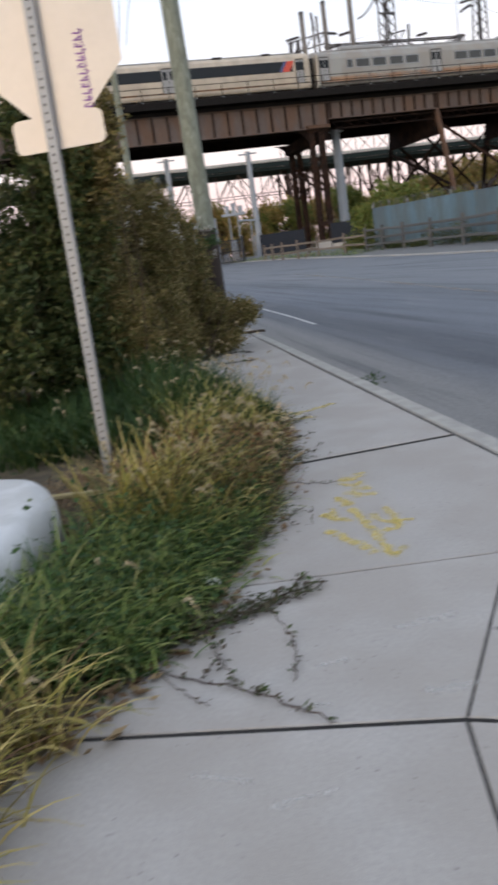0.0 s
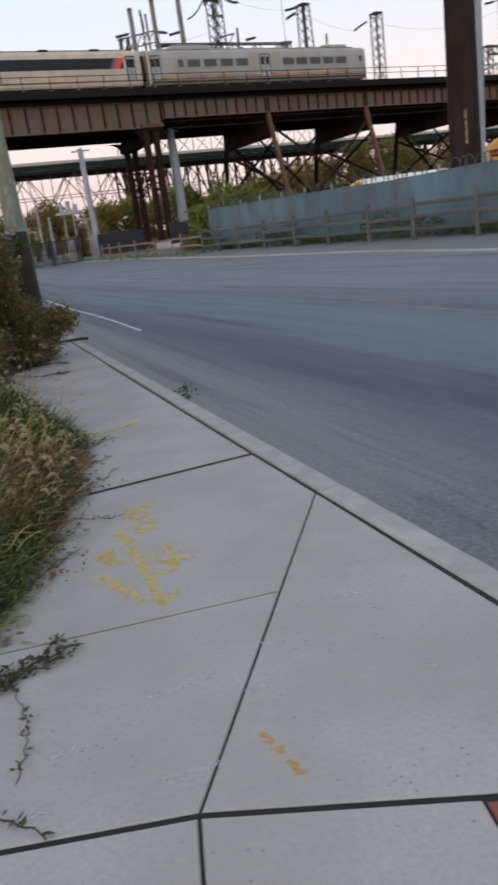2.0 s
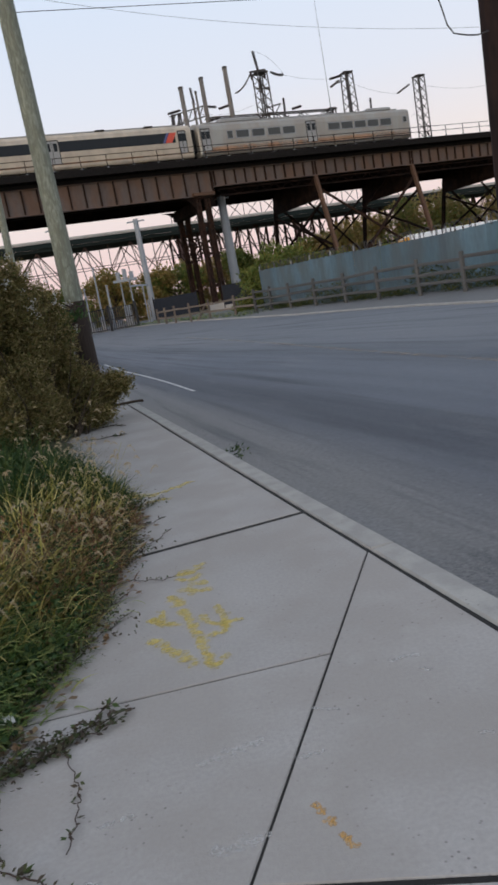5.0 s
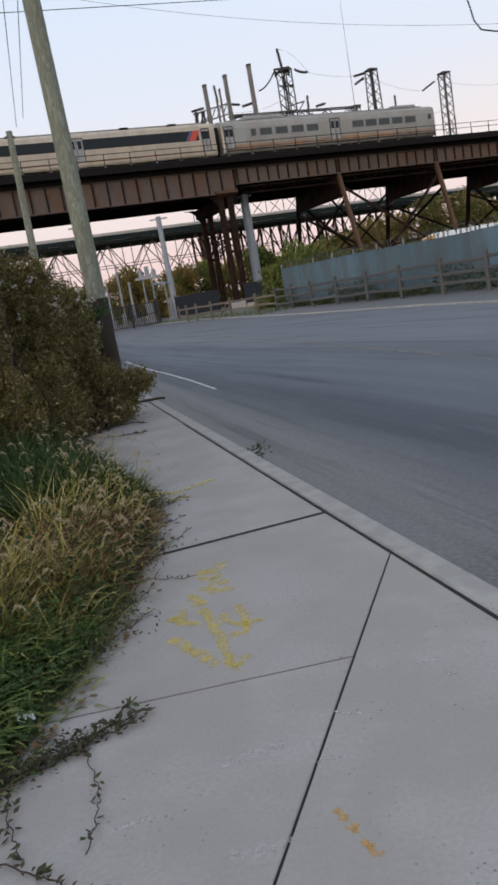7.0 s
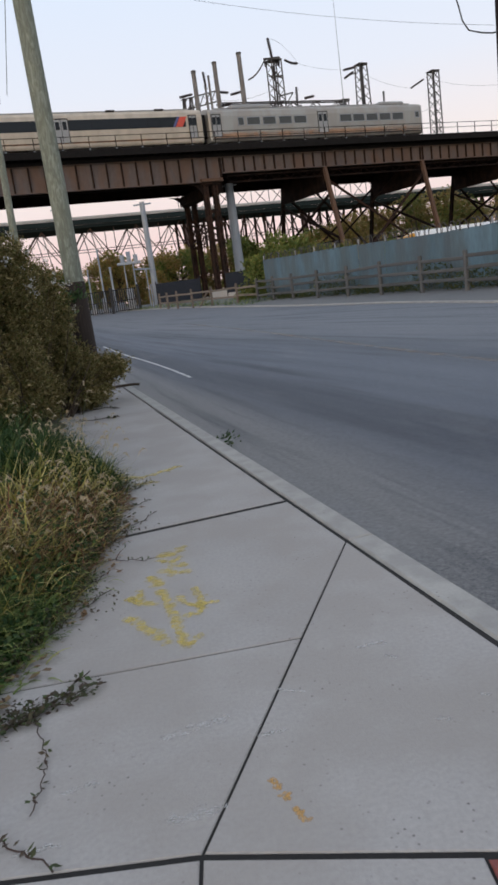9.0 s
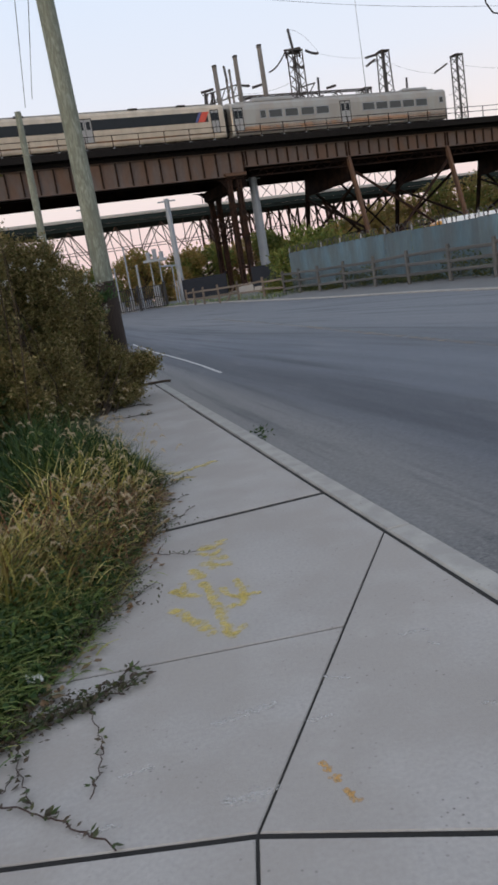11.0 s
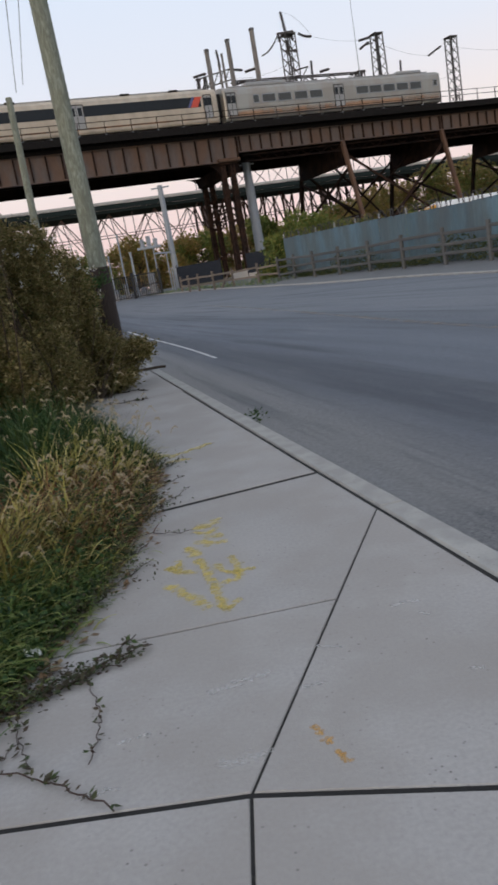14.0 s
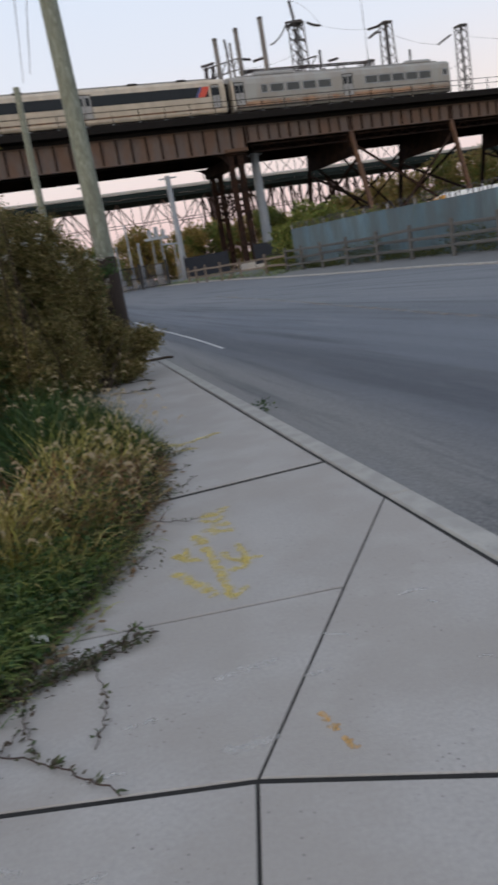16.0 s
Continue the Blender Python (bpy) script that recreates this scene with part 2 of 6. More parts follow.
M_ROUNDPOLE = material("pale_weathered_pole", (0.20, 0.185, 0.175), 0.8, 0.0, var=0.25, scale=1.2, fine=8, fine_var=0.25, bump=0.2, stain=(0.09, 0.075, 0.065), stain_amount=0.5, stain_scale=2, per_object=0.1, stretch=(1, 1, 0.3))
M_CERAMIC = material("dark_glazed_ceramic", (0.035, 0.026, 0.026), 0.35, 0.0, var=0.2, fine=20, fine_var=0.2, bump=0)
M_MAST = material("lattice_mast_steel", (0.085, 0.078, 0.075), 0.7, 0.2, var=0.2, scale=1, fine=8, fine_var=0.2, per_object=0.1)
M_COACH = material("coach_side", (0.56, 0.49, 0.40), 0.45, 0.12, var=0.08, scale=0.8, fine=12, fine_var=0.06, bump=0.05, stain=(0.33, 0.28, 0.22), stain_amount=0.4, stain_scale=1.2, stretch=(1, 1, 0.3))
M_CABCAR = material("cab_car_side", (0.37, 0.36, 0.335), 0.45, 0.4, var=0.08, scale=0.8, fine=12, fine_var=0.06, bump=0.05, stain=(0.30, 0.25, 0.20), stain_amount=0.45, stain_scale=1.0, stretch=(1, 1, 0.3))
M_ROOF = material("car_roof", (0.36, 0.36, 0.36), 0.6, 0.3, var=0.1, scale=0.8, fine=10, fine_var=0.1)
M_GLASS = material("dark_tinted_glass", (0.012, 0.014, 0.017), 0.2, 0.0, var=0.1, fine=5, fine_var=0.05, bump=0, spec=0.3)
M_RED = material("red_stripe_paint", (0.62, 0.09, 0.055), 0.5, var=0.1, fine=10, fine_var=0.05)
# cab windows: their grey-olive reflection is put into the base colour
M_CABGLASS = material("window_glass_with_reflection", (0.055, 0.055, 0.05), 0.15, 0.0, var=0.3, scale=0.6, fine=5, fine_var=0.1, bump=0, spec=0.5)
M_ORANGE = material("orange_stripe_paint", (0.46, 0.27, 0.16), 0.5, var=0.15, fine=10, fine_var=0.1)
M_BLACK = material("black_rubber", (0.015, 0.015, 0.016), 0.8, var=0.2, fine=20, fine_var=0.2)
M_UNDER = material("underframe", (0.03, 0.027, 0.025), 0.8, var=0.3, fine=8, fine_var=0.3, per_object=0.2)
M_POLEWOOD = material("treated_pole_wood", (0.29, 0.315, 0.26), 0.85, var=0.42, scale=9, fine=45, fine_var=0.4, bump=0.6, stain=(0.15, 0.155, 0.115), stain_amount=0.7, stain_scale=18, stretch=(1, 1, 0.22))
for node in M_POLEWOOD.node_tree.nodes:
    if node.bl_idname == "ShaderNodeTexNoise":
        node.inputs["Distortion"].default_value = 1.6
M_POLEDARK = material("tarred_pole_wood", (0.045, 0.033, 0.027), 0.9, var=0.25, scale=3, fine=20, fine_var=0.3, bump=0.6, stretch=(1, 1, 0.15))
M_RAILWOOD = material("weathered_fence_wood", (0.10, 0.10, 0.098), 0.9, var=0.25, scale=3, fine=25, fine_var=0.25, bump=0.5, per_object=0.2, stretch=(0.4, 0.4, 1))
M_RAILBROWN = material("brown_fence_wood", (0.17, 0.138, 0.112), 0.9, var=0.25, scale=3, fine=25, fine_var=0.25, bump=0.5, per_object=0.2)
M_PANEL = material("weathered_screen_fabric", (0.135, 0.215, 0.265), 0.8, 0.0, var=0.28, scale=0.9, fine=7, fine_var=0.2, bump=0.15,
                   stain=(0.110, 0.125, 0.128), stain_amount=0.6, stain_scale=0.8, per_object=0.16, stretch=(1, 1, 0.45))
M_MONOPOLE = material("weathering_steel_pole", (0.024, 0.018, 0.018), 0.85, 0.0, var=0.2, scale=1, fine=8, fine_var=0.25, bump=0.3, stain=(0.045, 0.028, 0.024), stain_amount=0.5, stain_scale=2, spec=0.08, stretch=(1, 1, 0.3))
M_BUS = material("school_bus_yellow", (0.62, 0.30, 0.03), 0.4, var=0.08, fine=10, fine_var=0.05, bump=0)
M_WHITE = material("white_paint", (0.72, 0.72, 0.70), 0.5, var=0.08, fine=10, fine_var=0.05, bump=0)
M_TACTILE = material("red_tactile_tile", (0.24, 0.075, 0.065), 0.75, var=0.15, scale=8, fine=60, fine_var=0.15)
M_SPRAY_Y = material("yellow_marking_paint", (0.72, 0.58, 0.17), 0.8, var=0.15, fine=60, fine_var=0.2)
M_SPRAY_O = material("orange_marking_paint", (0.66, 0.40, 0.14), 0.8, var=0.15, fine=60, fine_var=0.2)
M_SIGN = material("bare_aluminium_sign_back", (0.62, 0.56, 0.50), 0.45, 0.3, var=0.06, scale=3, fine=20, fine_var=0.05, bump=0.03)
M_PURPLE = material("purple_marker", (0.22, 0.07, 0.32), 0.6, var=0.2, fine=30, fine_var=0.2)
M_STONE = material("white_painted_concrete", (0.62, 0.63, 0.64), 0.75, var=0.1, scale=3, fine=40, fine_var=0.12, bump=0.3, stain=(0.40, 0.41, 0.40), stain_amount=0.5, stain_scale=4)
M_CABLE = material("cable", (0.05, 0.05, 0.055), 0.6, var=0.1, fine=10, fine_var=0.1, bump=0)
M_BARK = material("bark", (0.07, 0.05, 0.035), 0.95, var=0.3, fine=30, fine_var=0.3, bump=0.5)
M_BRIDGE2 = material("green_grey_bridge_steel", (0.024, 0.034, 0.034), 0.9, 0.0, spec=0.08, var=0.2, scale=0.5, fine=3, fine_var=0.2)
M_TRUSS2 = material("pale_truss_steel", (0.15, 0.105, 0.10), 0.85, 0.0, spec=0.1, var=0.2, scale=0.5, fine=3, fine_var=0.2)
M_PARAPET = material("parapet_concrete", (0.50, 0.48, 0.46), 0.8, var=0.12, scale=0.5, fine=4, fine_var=0.1)

M_BLUE = material("blue_stripe_paint", (0.10, 0.11, 0.25), 0.5, var=0.1, fine=10, fine_var=0.05)
M_NAVY = material("dark_screen_cloth", (0.018, 0.022, 0.032), 0.9, var=0.2, fine=6, fine_var=0.2)
M_IRON = material("black_iron", (0.010, 0.011, 0.015), 0.6, var=0.2, fine=20, fine_var=0.2)
M_SCUFF = material("pale_scuff", (0.62, 0.61, 0.59), 0.85, var=0.1, fine=60, fine_var=0.2)
M_LUMBER = material("split_lumber", (0.42, 0.34, 0.18), 0.85, var=0.2, fine=40, fine_var=0.2)


def broken_edge(m, scale=45.0, low=0.40, high=0.62, most=1.0):
    """Lets the ground show through in specks, as thin worn paint does."""
    n, l = m.node_tree.nodes, m.node_tree.links
    tc = n.new("ShaderNodeTexCoord")
    t = n.new("ShaderNodeTexNoise")
    t.inputs["Scale"].default_value = scale
    t.inputs["Detail"].default_value = 6
    l.new(tc.outputs["Object"], t.inputs["Vector"])
    r = n.new("ShaderNodeMapRange")
    r.inputs["From Min"].default_value, r.inputs["From Max"].default_value = low, high
    r.inputs["To Max"].default_value = most
    l.new(t.outputs["Fac"], r.inputs["Value"])
    tr = n.new("ShaderNodeBsdfTransparent")
    mix = n.new("ShaderNodeMixShader")
    l.new(r.outputs[0], mix.inputs[0])
    l.new(tr.outputs[0], mix.inputs[1])
    l.new(n["Principled BSDF"].outputs[0], mix.inputs[2])
    l.new(mix.outputs[0], n["Material Output"].inputs["Surface"])


broken_edge(M_ORANGE, 0.45, 0.22, 0.72, 0.9)
broken_edge(M_SPRAY_Y, 55, 0.30, 0.70, 0.55)
broken_edge(M_SPRAY_O, 120, 0.3, 0.6, 0.6)
broken_edge(M_SCUFF, 60, 0.38, 0.7, 0.5)
broken_edge(M_ROADPAINT_Y, 3, 0.36, 0.75, 0.6)
broken_edge(M_ROADPAINT_W, 9, 0.15, 0.45)

L_BUSH = leaf_material("shrub_leaves", [(0.055, 0.060, 0.018), (0.16, 0.132, 0.042), (0.29, 0.205, 0.088), (0.10, 0.112, 0.033), (0.22, 0.19, 0.062), (0.46, 0.36, 0.18)])
L_LEAFY = leaf_material("fresh_green_leaves", [(0.030, 0.075, 0.022), (0.055, 0.115, 0.032), (0.09, 0.14, 0.045)])
L_DARK = leaf_material("shaded_leaves", [(0.030, 0.052, 0.017), (0.075, 0.098, 0.030), (0.145, 0.138, 0.050)])
L_DRY = leaf_material("dry_grass", [(0.34, 0.26, 0.07), (0.66, 0.54, 0.22), (0.12, 0.10, 0.03), (0.10, 0.05, 0.025), (0.48, 0.42, 0.10), (0.05, 0.065, 0.018)])
L_STRAW = leaf_material("pale_straw", [(0.36, 0.32, 0.07), (0.72, 0.62, 0.27), (0.09, 0.10, 0.025), (0.54, 0.48, 0.12), (0.06, 0.085, 0.02)])
L_LIME = leaf_material("lime_blades", [(0.13, 0.20, 0.045), (0.27, 0.32, 0.09), (0.08, 0.14, 0.032), (0.38, 0.38, 0.13)])
L_RED = leaf_material("reddish_grass", [(0.17, 0.052, 0.03), (0.30, 0.12, 0.065), (0.045, 0.02, 0.012), (0.66, 0.48, 0.26), (0.06, 0.045, 0.016), (0.26, 0.09, 0.05), (0.50, 0.42, 0.14)])
L_GREEN = leaf_material("green_grass", [(0.016, 0.045, 0.012), (0.07, 0.15, 0.034), (0.27, 0.33, 0.09), (0.020, 0.05, 0.018), (0.11, 0.18, 0.045), (0.42, 0.40, 0.16)])
L_SEED = leaf_material("grass_seed_heads", [(0.52, 0.45, 0.30), (0.40, 0.32, 0.20), (0.66, 0.58, 0.42), (0.30, 0.20, 0.13)])
L_WEED = leaf_material("weed_leaves", [(0.016, 0.042, 0.014), (0.05, 0.10, 0.030), (0.024, 0.055, 0.018), (0.11, 0.15, 0.045)])
L_VINE = leaf_material("vine_leaves", [(0.06, 0.10, 0.03), (0.09, 0.075, 0.045), (0.07, 0.05, 0.04), (0.05, 0.085, 0.03)])
M_VINESTEM = material("vine_stem", (0.06, 0.04, 0.035), 0.9, var=0.2, fine=60, fine_var=0.2, bump=0)
L_AUTUMN = leaf_material("autumn_tree_leaves", [(0.15, 0.16, 0.045), (0.34, 0.27, 0.08), (0.36, 0.22, 0.09), (0.24, 0.23, 0.07)])
L_FAR = leaf_material("tree_leaves", [(0.085, 0.125, 0.03), (0.15, 0.19, 0.045), (0.24, 0.22, 0.06)])
L_LITTER = leaf_material("dead_leaf_litter", [(0.24, 0.15, 0.08), (0.15, 0.10, 0.06), (0.34, 0.25, 0.14)])
L_FLOWER = leaf_material("white_blossoms", [(0.55, 0.53, 0.48), (0.65, 0.63, 0.58)])


def see_through(m, amount):
    n, l = m.node_tree.nodes, m.node_tree.links
    tr = n.new("ShaderNodeBsdfTransparent")
    mix = n.new("ShaderNodeMixShader")
    mix.inputs[0].default_value = amount
    l.new(n["Principled BSDF"].outputs[0], mix.inputs[1])
    l.new(tr.outputs[0], mix.inputs[2])
    l.new(mix.outputs[0], n["Material Output"].inputs["Surface"])


see_through(M_PANEL, 0.12)

# ---- mesh helpers ----
def finish(ob, mat):
    if mat:
        ob.data.materials.append(mat)
    return ob


def part(name, bm, mat, parent=None, label=""):
    """Links a bmesh as one mesh object under a thing or a part."""
    me = bpy.data.meshes.new(name)
    bm.to_mesh(me)
    bm.free()
    ob = finish(new(name, me), mat)
    if parent is not None:
        ob.parent = parent
    return tagged(ob, label)


def shared(name, me, m, parent):
    """Another object on a mesh that exists already."""
    ob = new(name, me)
    ob.parent = parent
    ob.matrix_basis = m
    return ob


def mesh_of(name, bm, mat):
    me = bpy.data.meshes.new(name)
    bm.to_mesh(me)
    bm.free()
    me.materials.append(mat)
    return me


def thing(name, label, category, group="", kind="", at=(0, 0, 0)):
    e = new(name)
    e.location = at
    e.empty_display_size = 0.1
    return tagged(e, label, category, group, kind)


def box(bm, size, m=None, bevel=0.0):
    r = bmesh.ops.create_cube(bm, size=1.0)
    vs = r["verts"]
    bmesh.ops.scale(bm, vec=size, verts=vs)
    if bevel:
        es = list({e for v in vs for e in v.link_edges})
        out = bmesh.ops.bevel(bm, geom=es, offset=bevel, segments=1, affect='EDGES', clamp_overlap=True)
        vs = list({v for f in out["faces"] for v in f.verts} | {v for v in vs if v.is_valid})
    if m is not None:
        bmesh.ops.transform(bm, matrix=m, verts=vs)
    return vs


def boxed(size, m=None, bevel=0.0):
    bm = bmesh.new()
    box(bm, size, m, bevel)
    return bm


def beam(bm, a, b, w, h=None, up=(0, 0, 1), bevel=0.0):
    """A bar from a to b, w wide and h deep."""
    a, b = Vector(a), Vector(b)
    d = b - a
    z = d.normalized()
    u = Vector(up)
    if abs(z.dot(u)) > 0.98:
        u = Vector((0, 1, 0))
    x = u.cross(z).normalized()
    y = z.cross(x)
    m = Matrix((x, y, z)).transposed().to_4x4()
    m.translation = (a + b) / 2
    return box(bm, (w, h or w, d.length), m, bevel)


def tube(bm, a, b, r0, r1=None, n=12, caps=True):
    a, b = Vector(a), Vector(b)
    d = b - a
    m = d.to_track_quat('Z', 'Y').to_matrix().to_4x4()
    m.translation = (a + b) / 2
    return bmesh.ops.create_cone(bm, cap_ends=caps, segments=n, radius1=r0, radius2=r0 if r1 is None else r1, depth=d.length, matrix=m)["verts"]


def wire(name, pts, r, mat, parent=None, label="", res=3, bez=False):
    c = bpy.data.curves.new(name, 'CURVE')
    c.dimensions, c.bevel_depth, c.bevel_resolution = '3D', r, res
    s = c.splines.new('POLY')
    s.points.add(len(pts) - 1)
    for p, q in zip(s.points, pts):
        p.co = (*q, 1)
    ob = finish(new(name, c), mat)
    if parent is not None:
        ob.parent = parent
    return tagged(ob, label)


def polyslab(bm, pts, z0, z1, chamfer=0.004):
    """A flat slab with a chamfered upper edge; pts run counter-clockwise."""
    pts = [Vector(p) for p in pts]
    n = len(pts)

    def inset(k):
        out = []
        for i in range(n):
            a, b, c = pts[i - 1], pts[i], pts[(i + 1) % n]
            d1, d2 = (b - a).normalized(), (c - b).normalized()
            n1, n2 = Vector((-d1.y, d1.x)), Vector((-d2.y, d2.x))
            q = (n1 + n2) / max(0.3, 1 + n1.dot(n2))
            out.append(b + q * k)
        return out
    rings = [[bm.verts.new((p.x, p.y, z)) for p in ring] for ring, z in ((pts, z0), (pts, z1 - chamfer), (inset(chamfer), z1))]
    for r0, r1 in zip(rings, rings[1:]):
        for i in range(n):
            bm.faces.new((r0[i], r0[(i + 1) % n], r1[(i + 1) % n], r1[i]))
    bm.faces.new(rings[-1])
    bm.faces.new(list(reversed(rings[0])))


def gap(pts, gaps):
    """Moves each edge of a counter-clockwise outline inwards by its own gap."""
    n = len(pts)
    lines = []
    for i in range(n):
        a, b = Vector(pts[i]), Vector(pts[(i + 1) % n])
        d = (b - a).normalized()
        nn = Vector((-d.y, d.x))
        lines.append((a + nn * gaps[i], d))
    out = []
    for i in range(n):
        (p, d), (q, e) = lines[i - 1], lines[i]
        den = d.x * e.y - d.y * e.x
        if abs(den) < 1e-4:
            out.append(q)
        else:
            s = ((q - p).x * e.y - (q - p).y * e.x) / den
            out.append(p + d * s)
    return out


def sheet(name, xs, ys, zf, mat):
    """A height field over a grid."""
    X, Y = np.meshgrid(xs, ys)
    v = [(x, y, zf(x, y)) for x, y in zip(X.ravel(), Y.ravel())]
    nx = len(xs)
    f = [(j * nx + i, j * nx + i + 1, (j + 1) * nx + i + 1, (j + 1) * nx + i) for j in range(len(ys) - 1) for i in range(nx - 1)]
    me = bpy.data.meshes.new(name)
    me.from_pydata(v, [], f)
    me.polygons.foreach_set("use_smooth", [True] * len(f))
    return finish(new(name, me), mat)


RNG = np.random.default_rng(7)


def unit(v):
    return v / np.maximum(1e-9, np.linalg.norm(v, axis=1, keepdims=True))


def leaf_mesh(name, pos, along, normal, length, width, mat, fold=0.25):
    """Many small leaves: each a pointed blade folded along its midrib."""
    n = len(pos)
    along = unit(along)
    side = unit(np.cross(along, normal))
    nor = np.cross(side, along)
    L, W = length[:, None], width[:, None]
    a = pos
    mid = pos + along * L * 0.45 - nor * W * fold
    b = pos + along * L
    s1 = pos + along * L * 0.42 + side * W * 0.5
    s2 = pos + along * L * 0.42 - side * W * 0.5
    v = np.stack([a, s1, b, s2, mid], 1).reshape(-1, 3)
    base = (np.arange(n) * 5)[:, None]
    f = np.concatenate([base + [[0, 4, 1]], base + [[4, 2, 1]], base + [[0, 3, 4]], base + [[4, 3, 2]]], 1).reshape(-1, 3)
    return tri_mesh(name, v, f, mat)


def tri_mesh(name, v, f, mat):
    me = bpy.data.meshes.new(name)
    me.vertices.add(len(v))
    me.vertices.foreach_set("co", np.ascontiguousarray(v, dtype=np.float32).ravel())
    k = f.shape[1]
    me.loops.add(f.size)
    me.loops.foreach_set("vertex_index", f.ravel().astype(np.int32))
    me.polygons.add(len(f))
    me.polygons.foreach_set("loop_start", np.arange(len(f), dtype=np.int32) * k)
    me.update(calc_edges=True)
    me.validate()
    me.materials.append(mat)
    return me


def blades(name, base, lean, length, width, mat, droop=0.5, seg=4):
    """Grass blades: tapering strips that bend over by their own weight."""
    n = len(base)
    lean = unit(lean)
    flat = lean.copy()
    flat[:, 2] = 0
    flat = unit(flat + RNG.normal(0, 0.05, (n, 3)) * [1, 1, 0])
    side = np.stack([-flat[:, 1], flat[:, 0], np.zeros(n)], 1)
    rows = []
    p = base.copy()
    d = lean.copy()
    step = (length / seg)[:, None]
    for i in range(seg + 1):
        w = (width * (1 - (i / seg) ** 1.5) * 0.5 + 0.0006)[:, None]
        rows.append(p - side * w)
        rows.append(p + side * w)
        if i == seg:
            break
        p = p + d * step
        d = unit(d + flat * (droop[:, None] if isinstance(droop, np.ndarray) else droop) * 0.5 - np.array([0, 0, 1.0]) * (0.12 * i) * (droop[:, None] if isinstance(droop, np.ndarray) else droop))
    v = np.stack(rows, 1).reshape(-1, 3)
    k = 2 * (seg + 1)
    base_i = (np.arange(n) * k)[:, None]
    f = np.concatenate([base_i + [[2 * i, 2 * i + 1, 2 * i + 3, 2 * i + 2]] for i in range(seg)], 1).reshape(-1, 4)
    return tri_mesh(name, v, f, mat), p


def clump_points(n, blobs):
    """Points in a set of soft ellipsoids (x, y, z, rx, ry, rz, weight), denser towards the skin."""
    w = np.array([b[6] for b in blobs], float)
    pick = RNG.choice(len(blobs), n, p=w / w.sum())
    B = np.array([b[:6] for b in blobs])[pick]
    d = unit(RNG.normal(size=(n, 3)))
    r = RNG.random(n) ** 0.45
    return B[:, :3] + d * r[:, None] * B[:, 3:6], d

# ---- ground, road, pavement ----
def soft(v, w):
    return w * math.log1p(math.exp(min(40, v / w)))


def road_z(x, y):
    return -0.14 + 0.018 * soft(min(y, 85) - 9, 2.5) + 0.02 * soft(min(x, 14) - 3, 1.5)


def spread(a, b, core, n):
    """Grid lines dense in the core and wide apart towards the ends."""
    return sorted(set(list(np.linspace(core[0], core[1], n)) + [a, b] + [core[1] + (b - core[1]) * k for k in (0.02, 0.06, 0.15, 0.4)]
                      + [core[0] + (a - core[0]) * k for k in (0.02, 0.06, 0.15, 0.4)]))


tagged(sheet("ground", spread(-2500, 2500, (-70, 80), 61), spread(-600, 4000, (-20, 130), 61), lambda x, y: road_z(x, y) - 0.07, M_GROUND),
       "dry grass and dirt ground reaching to the horizon", "ground", kind="structure")

FAR_KERB = [(18.0, -14.0), (14.4, 4.0), (11.9, 13.0), (10.05, 18.9), (8.3, 27.3), (5.4, 36.8), (2.4, 48.0), (-1.2, 59.0), (-10.0, 75.0), (-26.0, 92.0)]


def smooth_line(pts, n=8):
    out = []
    P = [Vector(p) for p in pts]
    P = [2 * P[0] - P[1]] + P + [2 * P[-1] - P[-2]]
    for i in range(1, len(P) - 2):
        for k in range(n):
            t = k / n
            a, b, c, d = P[i - 1:i + 3]
            out.append(0.5 * ((2 * b) + (c - a) * t + (2 * a - 5 * b + 4 * c - d) * t * t + (3 * b - a - 3 * c + d) * t ** 3))
    out.append(P[-2])
    return out


def normals_of(line):
    res = []
    for i, p in enumerate(line):
        d = (line[min(i + 1, len(line) - 1)] - line[max(i - 1, 0)]).normalized()
        res.append(Vector((d.y, -d.x)))
    return res


def ribbon(name, line, offsets, mat, smooth=True):
    """A strip along a line in plan: (sideways, height above the road) across it."""
    bm = bmesh.new()
    rows = []
    for p, n in zip(line, normals_of(line)):
        row = []
        for o, z in offsets:
            q = p + n * o
            row.append(bm.verts.new((q.x, q.y, road_z(p.x, p.y) + z)))
        rows.append(row)
    for r0, r1 in zip(rows, rows[1:]):
        for i in range(len(offsets) - 1):
            f = bm.faces.new((r0[i], r0[i + 1], r1[i + 1], r1[i]))
    bmesh.ops.recalc_face_normals(bm, faces=bm.faces[:])
    me = mesh_of(name, bm, mat)
    return new(name, me)


def near_kerb(y):
    return 1.43 - 0.235 * (y - 5.62)


far_line = smooth_line(FAR_KERB)
ROAD_NEAR = [(near_kerb(y) + 0.10, y) for y in np.linspace(-14, 24, 20)] + [(-4.2, 30.0), (-7.0, 38.0), (-11.5, 50.0), (-20, 64), (-34, 80)]


